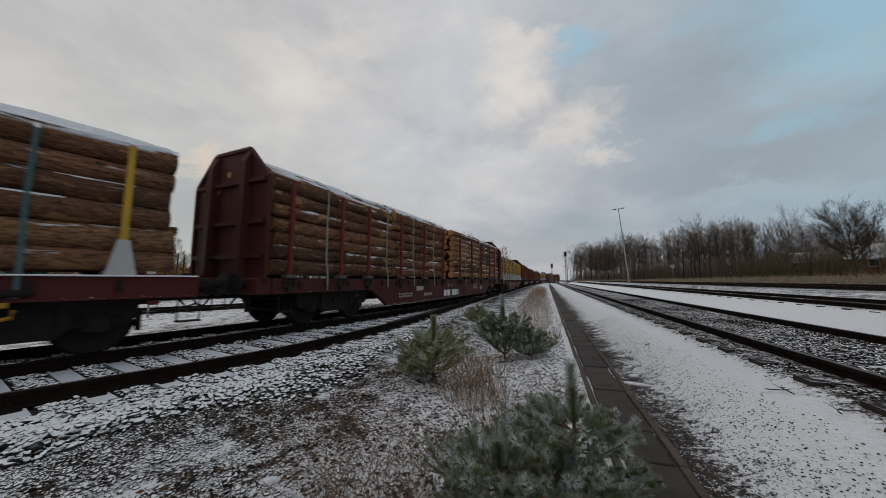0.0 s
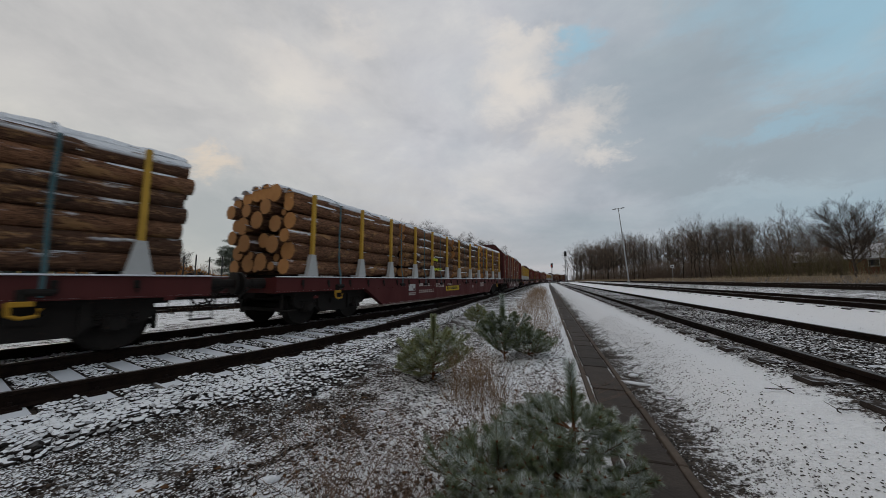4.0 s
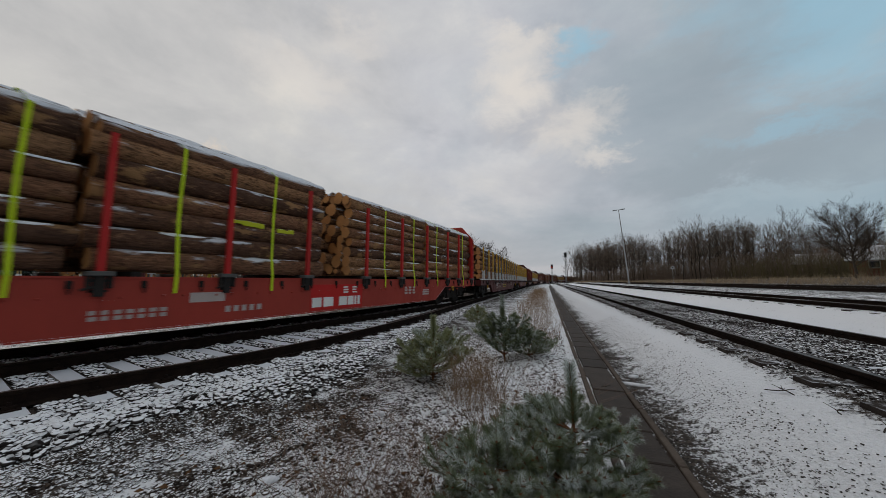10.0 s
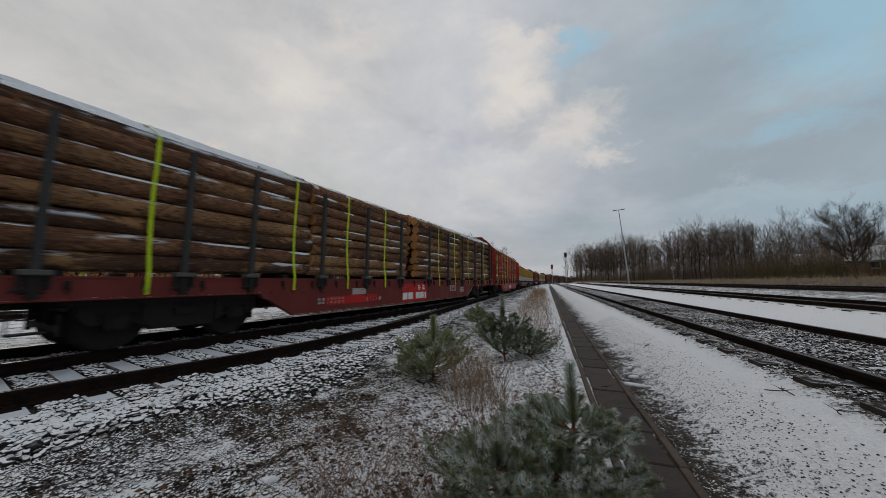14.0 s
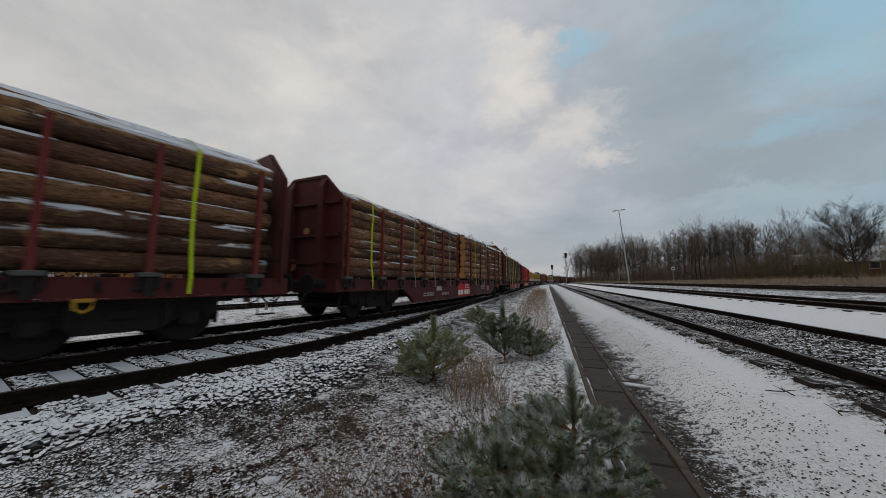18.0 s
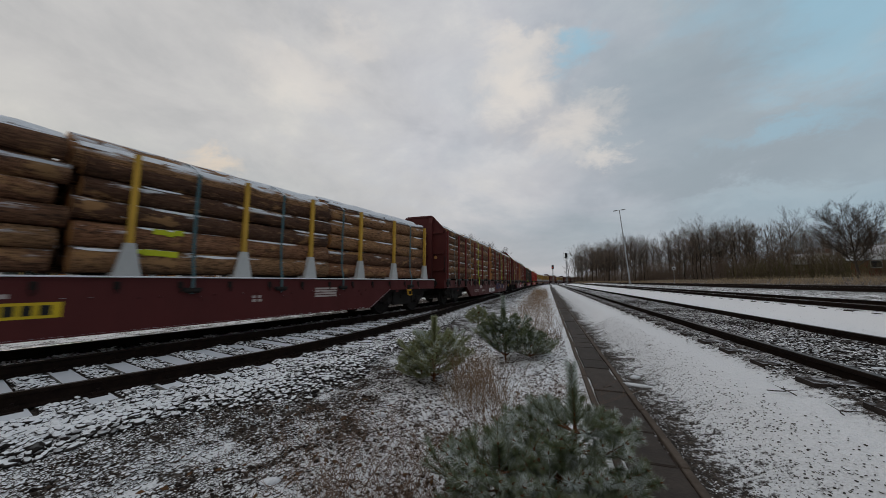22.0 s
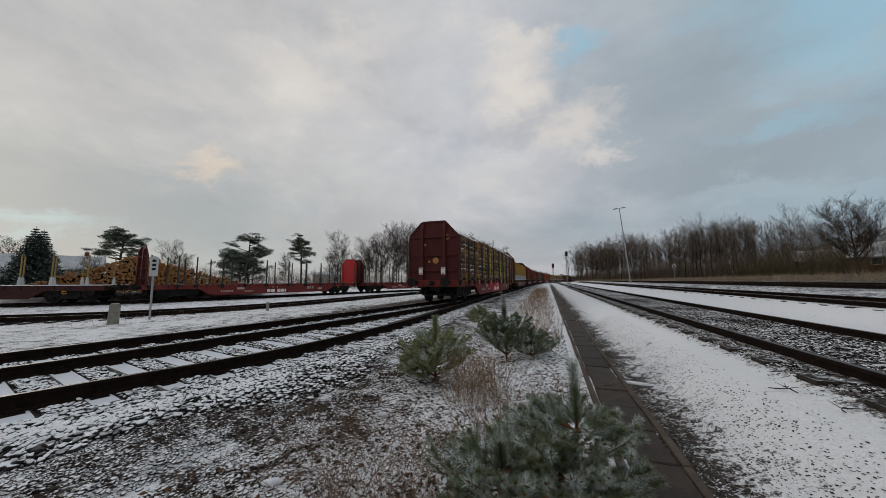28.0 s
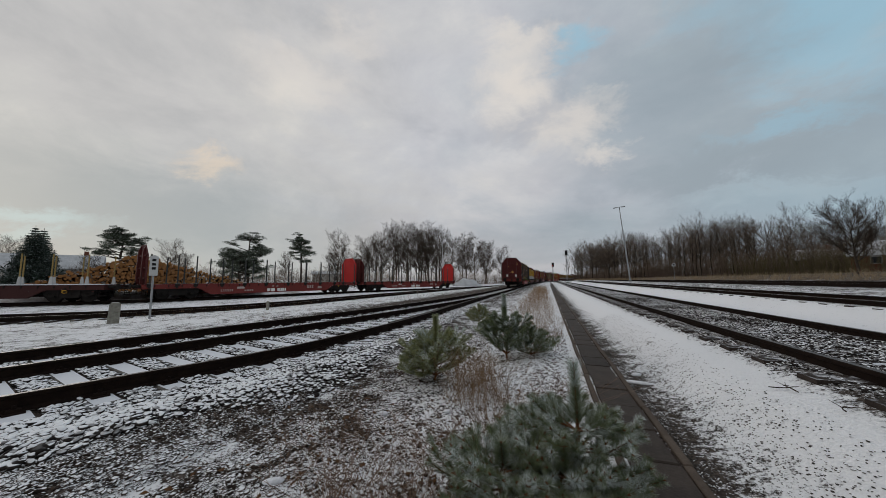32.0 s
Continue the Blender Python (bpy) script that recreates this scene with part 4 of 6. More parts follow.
def strap_geo(x, sag, base, side, crown, w=1.27, width=0.05):
    """A lashing strap over the load, from one side girder to the other."""
    rng = random.Random(int(x * 100) + 7)
    pts = [(-1.356, base - 0.26), (-1.350, base + 0.06)]
    for k in range(1, 6):
        pts.append((-w - 0.02 + rng.uniform(-0.012, 0.012), base + (side - base) * k / 5))
    for k in range(0, 9):
        y = -w + 0.12 + (2 * w - 0.24) * k / 8
        pts.append((y, side + (crown - side) * (1 - (y / w) ** 2) + 0.04))
    for k in range(5, 0, -1):
        pts.append((w + 0.02, base + (side - base) * k / 5))
    pts += [(1.350, base + 0.06), (1.356, base - 0.26)]
    g = Geo()
    n = len(pts)
    for i, (y, z) in enumerate(pts):
        d = sag * math.sin(i * 1.3) + 0.04 * sag
        a, b = pts[max(i - 1, 0)], pts[min(i + 1, n - 1)]
        t = Vector((b[0] - a[0], b[1] - a[1])).normalized()
        nx, nz = -t.y * 0.005, t.x * 0.005
        for sx, q in ((-1, -1), (1, -1), (1, 1), (-1, 1)):
            g.v.append((x + d + sx * width / 2, y + nx * q, z + nz * q))
    for i in range(n - 1):
        for k in range(4):
            a, b = i * 4 + k, i * 4 + (k + 1) % 4
            g.f.append((a, b, b + 4, a + 4))
    g.mi = [0] * len(g.f)
    return g


def marking(parent, x0, x1, z0, z1, y, mat, name="marking", label="", proud=0.004, rows=1, cols=1, fill=0.7):
    """Flat painted bars on a side girder's outer face (y), standing for writing or a panel."""
    g = Geo()
    s = 1 if y > 0 else -1
    rng = random.Random(int(x0 * 1000 + z0 * 77))
    for r in range(rows):
        h = (z1 - z0) / rows
        for c in range(cols):
            wd = (x1 - x0) / cols
            a = x0 + wd * c + (0 if cols == 1 else wd * (1 - fill) / 2)
            b = a + wd * (1 if cols == 1 else fill * rng.uniform(0.75, 1.0))
            lo = z0 + h * r + (0 if rows == 1 else h * (1 - fill) / 2)
            g.box(((a + b) / 2, y + s * proud / 2, lo + h * (1 if rows == 1 else fill) / 2), (b - a, proud, h * (1 if rows == 1 else fill)))
    o = part(name, g, mat, parent, label)
    if rows * cols > 1:
        o["kind"] = "stuff"
    return o


def wagon_body(w, length, paint_, ends, depth, top, wheels, pivots=7.1):
    """Girders, deck, cross-members, bogies and buffers shared by the two wagon types."""
    for y in (-1.30, 1.30):
        part("side_girder", side_beam(length, ends, depth, top, y), paint_, w)
    d = Geo()
    d.box((0, 0, top - 0.035), (length - 0.1, 2.5, 0.05))
    for sx in (-1, 1):
        d.box((sx * (length / 2 - 0.06), 0, top - 0.16), (0.12, 2.62, 0.34))
    part("deck", d, paint_, w)
    u = Geo()
    for sx in (-1, 1):
        # dark slab above each bogie, added to shade the space under the deck
        u.box((sx * pivots, 0, top - 0.26), (2.9, 2.30, 0.30))
        u.box((sx * (pivots - 2.1), 0.2, 0.66), (0.7, 1.3, 0.34), 0, 0.04)
    for k in range(9):
        x = (k - 4) * length / 9.5
        u.box((x, 0, top - 0.20), (0.12, 2.44, 0.24))
    u.box((0, 0, top - 0.30), (length - 0.6, 0.4, 0.36))
    u.tube([(-2.2, 0.35, 0.62), (-0.8, 0.35, 0.62)], [0.2, 0.2], 12)
    u.box((1.4, -0.2, 0.62), (0.6, 0.5, 0.3), 0, 0.03)
    u.tube([(-5.5, 0.1, 0.62), (5.5, 0.1, 0.62)], [0.03, 0.03], 6)
    part("underframe", u, "bogie_metal", w)
    for x in (-pivots, pivots):
        bogie(w, x, wheels)
    for s in (-1, 1):
        buffers(w, s * length / 2, s)
        for y in (-1.22, 1.22):
            st = Geo()
            xx = s * (length / 2 - 0.25)
            st.tube([(xx, y, 0.9), (xx, y, 0.42), (xx + 0.32, y, 0.42), (xx + 0.32, y, 0.9)], [0.016] * 4, 5)
            st.box((xx + 0.16, y, 0.43), (0.34, 0.2, 0.02))
            part("step", st, "bogie_metal", w)


STAKES_B = (-9.55, -7.9, -6.7, -4.8, -3.0, -1.1, 1.1, 3.0, 4.8, 6.7, 7.9, 9.55)
STAKES_F = (-9.4, -7.5, -5.9, -4.15, -2.6, -0.95, 0.7, 2.5, 4.15, 5.9, 7.5, 9.4)


def girder_fittings(w, length, top, mat, seed):
    """Rings, plates and bolts along the girder's face."""
    rng = random.Random(seed)
    rings, bolts = Geo(), Geo()
    x = -length / 2 + 0.7
    while x < length / 2 - 0.5:
        rings.box((x, -1.335, top - 0.10), (0.07, 0.04, 0.12), 0, 0.01)
        rings.tube([(x - 0.03, -1.35, top - 0.15), (x, -1.36, top - 0.24), (x + 0.03, -1.35, top - 0.15)], [0.010] * 3, 5)
        for dx in (0.28, 0.56):
            bolts.tube([(x + dx, -1.315, top - 0.30 + rng.uniform(-0.02, 0.02)), (x + dx, -1.335, top - 0.30)], [0.022, 0.016], 6)
        if rng.random() < 0.4:
            bolts.box((x + 0.42, -1.322, top - 0.42 + rng.uniform(-0.05, 0.1)), (0.14, 0.012, 0.07))
        x += 0.83
    part("lashing_ring_row", rings, "bogie_metal", w)["kind"] = "stuff"
    part("girder_bolts", bolts, mat, w)["kind"] = "stuff"


def spray(w, marks, mat):
    """Forester's spray marks on the trunks' flanks: x, z, length."""
    rng = random.Random(len(marks))
    for x, z, ln in marks:
        g = Geo()
        u = 0.0
        while u < ln:
            d = rng.uniform(0.10, 0.22)
            g.box((x + u + d / 2, -1.216, z + rng.uniform(-0.02, 0.02)), (d, 0.016, rng.uniform(0.07, 0.13)), 0, 0.006)
            u += d + rng.uniform(-0.03, 0.03)
        o = part("spray_mark", g, mat, w, "sprayed colour mark on the bark")
        o["kind"] = "stuff"


def bulkhead_wagon(paint_, stake_mat, strap, seed, label, straps=(-8.4, -5.65, -3.85, -2.05, 2.05, 3.85, 5.7, 8.45), size=0.165, panel=True, graffiti=False, load=True, wheels=None, plates=False, wall_mat=None, marks=(), wall_out=(0.0, 0.0), stacks=((-7.35, 4.55), (-2.75, 4.5), (2.7, 4.5), (7.3, 4.6))):
    """A stake wagon with chamfered end walls and four stacks of trunks."""
    L, top = 19.9, 1.16
    w = thing("stake_wagon", label, "freight wagon", "wagons of the log train")
    wagon_body(w, L, paint_, 5.6, 0.84, top, wheels, 7.7)
    wall_mat = wall_mat or paint_
    girder_fittings(w, L, top, paint_, seed)
    walls = wall_mat if isinstance(wall_mat, tuple) else (wall_mat, wall_mat)
    for s in (-1, 1):
        wall_mat = walls[(s + 1) // 2]
        plate, fr, posts, ribs = end_wall_geo(s * (L / 2 - 0.24 + wall_out[(s + 1) // 2]), s)
        if wall_out[(s + 1) // 2]:
            part("headstock", Geo().box((s * (L / 2 + 0.17), 0, top - 0.15), (0.34, 2.6, 0.36), 0, 0.02), paint_, w)
        ew = part("end_wall", plate, wall_mat, w, "chamfered steel bulkhead")
        part("wall_frame", fr, wall_mat, ew)
        for g in posts:
            part("wall_post", g, wall_mat, ew)
        for g in ribs:
            part("wall_rib", g, wall_mat, ew)
        for y in (-1.36, 1.36):
            xx = s * (L / 2 - 0.02)
            hr = Geo().tube([(xx - s * 0.1, y, 1.55), (xx + s * 0.1, y, 1.55), (xx + s * 0.1, y, 2.25), (xx - s * 0.1, y, 2.25)], [0.014] * 4, 6)
            part("handrail", hr, "bogie_metal", w)
    for x in STAKES_B:
        for y in (-1.34, 1.34):
            g, pk = stake_geo(0, 1.22, 3.44, "pocket")
            st = part("stake", KEEP(("stake", stake_mat), lambda: g.mesh("stake", stake_mat)), None, w, at=pose(x, y, 0))
            part("stake_pocket", KEEP(("pocket", stake_mat), lambda: pk.mesh("stake_pocket", "pocket_metal")), None, st)
            part("stake_collar", KEEP("collar", lambda: Geo().box((0, 0, 1.225), (0.30, 0.19, 0.075), 0, 0.012).mesh("stake_collar", "collar_metal")), None, st)
    if load:
        for k, (x, ln) in enumerate(stacks):
            log_stack(w, x, ln, size * (1 + 0.06 * ((seed + k) % 3 - 1)), seed * 11 + k, side=3.48 + 0.07 * ((seed * 3 + k) % 3), crown=3.90 + 0.05 * ((seed + k) % 3))
        for i, x in enumerate(straps):
            part("lashing_strap", strap_geo(x, 0.012, 1.16, 3.56, 3.98), strap[i % len(strap)], w)
    if panel:
        marking(w, -0.95, 0.95, 0.35, 1.02, -1.318, "logo_red_paint", "logo_panel", "red panel with white block lettering")
        for a, b in ((-0.9, -0.6), (-0.53, -0.2), (0.02, 0.32), (0.36, 0.58), (0.62, 0.70), (0.75, 0.85)):
            marking(w, a, b, 0.43, 0.68, -1.323, "white_paint", "logo_block")
        marking(w, 0.1, 0.8, 0.76, 0.98, -1.323, "white_paint", "notice_text", rows=3, cols=2, fill=0.55)
    else:
        for a, b in ((-0.95, -0.66), (-0.58, -0.22), (0.02, 0.30), (0.34, 0.56), (0.60, 0.70), (0.76, 0.88)):
            marking(w, a, b, 0.40, 0.68, -1.318, "white_paint", "logo_block")
        marking(w, -0.6, 0.2, 0.82, 0.98, -1.318, "faded_white_paint", "notice_text", rows=3, cols=2, fill=0.5)
    for a, b, lo, hi, m, rows, cols in ((-4.9, -3.9, 0.50, 0.68, "faded_white_paint", 2, 7), (-3.6, -3.0, 0.72, 0.90, "faded_white_paint", 1, 1), (-3.0, -2.2, 0.50, 0.62, "faded_white_paint", 1, 5), (3.2, 4.0, 0.62, 0.92, "faded_white_paint", 3, 3), (4.5, 5.0, 0.55, 0.80, "faded_white_paint", 3, 1), *marks):
        marking(w, a, b, lo, hi, -1.318, m, "marking", rows=rows, cols=cols)
    if graffiti:
        rng = random.Random(4)
        for base_x, n, step, tall in ((1.75, 5, 0.30, 0.40), (3.65, 4, 0.26, 0.32)):
            for k in range(n):
                g = Geo()
                x, z0 = base_x + step * k, 0.60 + rng.uniform(-0.03, 0.03)
                a0, turn = rng.uniform(0, 6), rng.choice((3.4, 4.6, 5.6))
                pts = [(x + 0.15 * math.cos(a0 + turn * i / 9), z0 + tall / 2 + tall / 2 * math.sin(a0 + turn * i / 9)) for i in range(10)]
                g.band(pts, 0.055, -1.317, -1.322)
                g.band([(x - 0.05, z0 - 0.02), (x + rng.uniform(-0.04, 0.08), z0 + tall + 0.03)], 0.05, -1.317, -1.3225)
                part("graffiti_stroke", g, "blue_spray_paint", w, "blue sprayed scribble")["kind"] = "stuff"
        part("graffiti_stroke", Geo().band([(1.7, 0.56), (2.5, 0.58)], 0.035, -1.317, -1.322), "blue_spray_paint", w)
    lv = Geo()
    lv.tube([(7.12, -1.35, 0.86), (7.14, -1.36, 0.72), (7.22, -1.36, 0.67), (7.30, -1.36, 0.72), (7.32, -1.35, 0.86)], [0.022] * 5, 8)
    lv.box((7.22, -1.35, 0.84), (0.20, 0.05, 0.06), 0, 0.02)
    part("brake_lever", lv, "yellow_lever_paint", w, "yellow brake lever")
    if plates:
        for y in (-0.60, 0.60):
            g = Geo().box((-L / 2 + 0.24 - 0.262, y, 1.62), (0.012, 0.21, 0.36), 0, 0.004)
            p_ = part("tail_plate", g, "white_paint", w, "white tail plate with red marks")
            r = Geo()
            for z in (1.73, 1.52):
                r.prism([(y - 0.07, z), (y + 0.07, z), (y, z + (0.07 if z > 1.6 else -0.07))], -L / 2 - 0.032, -L / 2 - 0.037, "x")
            part("tail_plate_mark", r, "bright_red_paint", p_)
    return w


def flat_wagon(seed, label, size=0.185, straps=(-8.45, -5.2, -3.35, -1.75, 1.6, 3.35, 5.2, 8.45), load=True, wheels=None, strap="strap_teal", body="maroon_paint", stakes="yellow_paint", L=20.8, panel_x=0.0, stacks=(-7.62, -2.5, 2.5, 7.62)):
    """A long fish-bellied flat wagon with yellow stakes on flared pale feet."""
    top = 1.17
    w = thing("stake_wagon", label, "freight wagon", "wagons of the log train")
    wagon_body(w, L, body, 6.4, 0.83, top, wheels, 8.35)
    girder_fittings(w, L, top, body, seed)
    sn = Geo()
    for y in (-1.31, 1.31):
        sn.box((0, y, top + 0.036), (L - 0.06, 0.13, 0.026), 0, 0.01)
    part("deck_snow", sn, "snow", w, "thin strip of snow along the deck")
    for x in STAKES_F:
        for y in (-1.27, 1.27):
            g, pk = stake_geo(0, 1.24, 3.27, "flared")
            st = part("stake", KEEP(("stake_y", stakes), lambda: g.mesh("stake", stakes)), None, w, at=pose(x, y, 0))
            part("stake_foot", KEEP("foot_y", lambda: pk.mesh("stake_foot", "pale_grey_paint")), None, st)
    if load:
        for k, x in enumerate(stacks):
            log_stack(w, x, 4.85 if k % 2 else 4.75, size * (1 + 0.07 * ((seed + k) % 3 - 1)), seed * 13 + k, 1.27, 3.08 + 0.06 * ((seed + 2 * k) % 3), 3.48 + 0.06 * ((seed * 2 + k) % 4))
        for i, x in enumerate(straps):
            part("lashing_strap", strap_geo(x, 0.008, 1.16, 3.20, 3.60, 1.25, 0.05), strap, w)
        hk = Geo()
        for x in straps:
            hk.box((x, -1.34, 0.98), (0.30, 0.06, 0.07), 0, 0.015)
            hk.tube([(x - 0.12, -1.36, 0.96), (x + 0.12, -1.36, 0.96)], [0.04, 0.04], 8)
        part("strap_winch_row", hk, "bogie_metal", w)["kind"] = "stuff"
    marking(w, panel_x - 1.15, panel_x + 0.55, 0.62, 0.84, -1.318, "panel_yellow_paint", "logo_panel", "yellow panel with dark block lettering")
    marking(w, panel_x - 1.08, panel_x + 0.48, 0.66, 0.80, -1.323, "black_paint", "logo_block", cols=10, fill=0.72)
    for a, b, lo, hi, m, rows, cols in ((-4.7, -4.2, 0.72, 0.97, "pale_grey_paint", 1, 1), (-4.7, -4.15, 0.54, 0.66, "faded_white_paint", 2, 1), (-3.9, -3.55, 0.88, 1.0, "faded_white_paint", 1, 1), (-3.45, -2.85, 0.86, 1.0, "faded_white_paint", 2, 2), (-3.9, -2.5, 0.60, 0.74, "faded_white_paint", 2, 8), (-2.3, -1.4, 0.80, 1.0, "faded_white_paint", 2, 6), (-1.0, -0.4, 0.90, 0.96, "faded_white_paint", 1, 4), (2.7, 2.95, 0.68, 0.84, "faded_white_paint", 2, 2), (4.3, 5.0, 0.72, 0.98, "faded_white_paint", 4, 1)):
        marking(w, a, b, lo, hi, -1.318, m, "marking", rows=rows, cols=cols)
    for x in (-8.55, 8.3):
        lv = Geo()
        lv.tube([(x - 0.10, -1.37, 0.84), (x - 0.09, -1.38, 0.68), (x, -1.38, 0.64), (x + 0.14, -1.38, 0.66), (x + 0.16, -1.37, 0.76)], [0.026] * 5, 8)
        lv.box((x, -1.36, 0.82), (0.22, 0.05, 0.07), 0, 0.02)
        part("brake_lever", lv, "yellow_lever_paint", w, "yellow brake lever")
        part("lever_bracket", Geo().box((x, -1.33, 0.90), (0.10, 0.05, 0.22), 0, 0.01), "bogie_metal", w)
    return w


KEPT = {}


def KEEP(key, make):
    if key not in KEPT:
        KEPT[key] = make()
    return KEPT[key]


WHEEL = wheelset_geo().mesh("wheelset", "bogie_metal")

V0, ACC = 5.35, 0.078      # metres a second at the start, and its growth


def run(t):
    return V0 * t + ACC * t * t / 2


TRAIN = []      # wagon, its centre's place on the line at 0 s, half its pivot distance, its wheelsets


def couple(make, centre, pivots, **kw):
    wheels = []
    TRAIN.append((make(wheels=wheels, **kw), centre, pivots, wheels))
    return TRAIN[-1][0]


LIME, TEAL, GREY = ("strap_lime",), ("strap_teal",), ("strap_grey",)
couple(bulkhead_wagon, -13.45, 7.7, wall_out=(0.38, 0.0), stacks=((-7.53, 4.9), (-2.75, 4.5), (2.7, 4.5), (7.3, 4.6)), paint_="brown_paint", stake_mat="oxide_paint", strap=GREY, seed=1, panel=False,
       label="dark brown stake wagon with bulkheads, loaded with spruce trunks")
couple(flat_wagon, -34.93, 8.35, seed=2, label="maroon flat wagon with yellow stakes, loaded with thick pine trunks")
couple(flat_wagon, -56.75, 8.35, seed=3, label="maroon flat wagon with yellow stakes and snow-topped trunks", size=0.175)
couple(bulkhead_wagon, -78.45, 7.7, paint_="red_paint", stake_mat="bright_red_paint", strap=LIME, seed=4, size=0.18, panel=True,
       label="bright red stake wagon with bulkheads and lime lashing straps")
couple(bulkhead_wagon, -99.55, 7.7, wall_out=(0.4, 0.2), stacks=((-7.55, 4.95), (-2.7, 4.55), (2.55, 4.6), (7.4, 4.8)), paint_="oxide_paint", stake_mat="stake_grey_paint", strap=LIME, seed=5, size=0.16,
       label="oxide red stake wagon with grey stakes and lime straps", marks=((-4.6, -2.4, 0.47, 0.70, "logo_red_paint", 1, 1),))
couple(bulkhead_wagon, -120.65, 7.7, paint_="maroon_paint", stake_mat="oxide_paint", strap=("strap_lime", "strap_grey", "strap_grey", "strap_grey", "strap_lime", "strap_grey", "strap_grey", "strap_lime"), seed=6, size=0.17,
       label="maroon stake wagon with red stakes, loaded with spruce trunks")
couple(bulkhead_wagon, -142.05, 7.7, wall_out=(0.0, 0.33), stacks=((-7.35, 4.55), (-2.62, 4.85), (2.7, 4.5), (7.45, 4.9)), paint_="maroon_paint", stake_mat="oxide_paint", strap=("strap_grey", "strap_grey", "strap_lime", "strap_grey", "strap_grey", "strap_lime", "strap_grey", "strap_lime"), seed=7, size=0.165, panel=False, graffiti=True,
       label="maroon stake wagon with blue graffiti on its girder")
couple(flat_wagon, -162.75, 8.35, L=20.14, panel_x=-0.5, stacks=(-7.42, -2.45, 2.4, 7.2), seed=8, label="maroon flat wagon with yellow stakes, thick barked trunks", size=0.195)
couple(bulkhead_wagon, -184.4, 7.7, wall_out=(0.0, 0.42), stacks=((-7.35, 4.55), (-2.7, 4.5), (2.42, 5.05), (7.5, 5.0)), paint_="oxide_paint", stake_mat="stake_grey_paint", strap=("strap_yellow", "strap_yellow", "strap_yellow", "strap_lime", "strap_lime", "strap_lime", "strap_lime", "strap_lime"), seed=9, size=0.15, plates=True, wall_mat="maroon_paint",
       label="last stake wagon, dark red bulkhead with two tail plates", marks=((-2.6, -1.2, 0.46, 1.02, "logo_red_paint", 1, 1),))
for i, (src, c) in enumerate(((2, 8.6), (0, 30.2), (5, 51.4), (0, 72.6), (2, 94.2), (0, 115.8), (5, 137.0))):
    w0, _, pv, _ = TRAIN[src]
    cp = copy_thing(w0, Matrix.Identity(4))
    TRAIN.append((cp, c, pv, []))


spray(TRAIN[1][0], ((-2.6, 2.05, 0.7), (-2.4, 1.62, 0.8)), "spray_lime")
spray(TRAIN[3][0], ((-2.9, 2.35, 0.7), (-1.9, 2.3, 0.4)), "spray_lime")
spray(TRAIN[7][0], ((0.7, 1.62, 0.7), (1.0, 2.0, 0.4)), "spray_lime")
spray(TRAIN[8][0], ((5.5, 2.65, 0.5), (7.0, 2.42, 0.9), (8.1, 2.38, 0.5), (5.2, 1.92, 0.9), (2.5, 2.1, 0.5)), "spray_red")


def wagon_pose(s, pv):
    ax, ay, _ = main_line(s - pv)
    bx, by, _ = main_line(s + pv)
    return pose((ax + bx) / 2, (ay + by) / 2, 0, 0, 0, math.degrees(math.atan2(by - ay, bx - ax)))


def motions():
    times = [0.5 * k for k in range(65)]
    spin = [0.1 * k for k in range(321)]
    for w, c, pv, wheels in TRAIN:
        walk(w, [(t, wagon_pose(c + run(t), pv)) for t in times])
        for i, ws in enumerate(wheels):
            x0 = ws.location.copy()
            a0 = 40 * i
            walk(ws, [(t, Matrix.Translation(x0) @ pose(0, 0, 0, 0, math.degrees(run(t) / 0.46) + a0, 0)) for t in spin])


# ---------------------------------------------------------------- standing wagons in the yard
def yard_pose(s, pv=7.7):
    ax, ay, _ = yard_line(s - pv)
    bx, by, _ = yard_line(s + pv)
    return pose((ax + bx) / 2, (ay + by) / 2, YARD_Z, 0, 0, math.degrees(math.atan2(by - ay, bx - ax)))


def yard_s(y):
    """Length along the yard track at which it passes y."""
    return min((k * 0.25 for k in range(20, 680)), key=lambda s: abs(yard_line(s)[1] - y))


SB = yard_s(15.6)
_w = bulkhead_wagon(paint_="oxide_paint", stake_mat="stake_grey_paint", strap=GREY, seed=21, load=False, wheels=[], panel=False, wall_mat=("maroon_paint", "bright_red_paint"),
                    label="empty oxide red stake wagon standing in the yard")
_w["group"] = "wagons standing in the yard"
_w.matrix_basis = yard_pose(SB + 9.95 + 0.3)
_w2 = bulkhead_wagon(paint_="oxide_paint", stake_mat="stake_grey_paint", strap=GREY, seed=22, load=False, wheels=[], panel=False, wall_mat=("maroon_paint", "bright_red_paint"),
                     label="empty red stake wagon with bright red bulkheads")
_w2["group"] = "wagons standing in the yard"
_w2.matrix_basis = yard_pose(SB + 9.95 + 0.3 + 21.1)
_w3 = flat_wagon(23, "empty flat wagon with yellow stakes standing in the yard", load=False, wheels=[], body="dark_maroon_paint", stakes="dull_yellow_paint")
_w3["group"] = "wagons standing in the yard"
_w3.matrix_basis = yard_pose(SB - 10.9, 8.35)
for _st in _w3.children:
    if _st.name.startswith("stake"):
        _st.scale = (0.62, 0.8, 1.0)


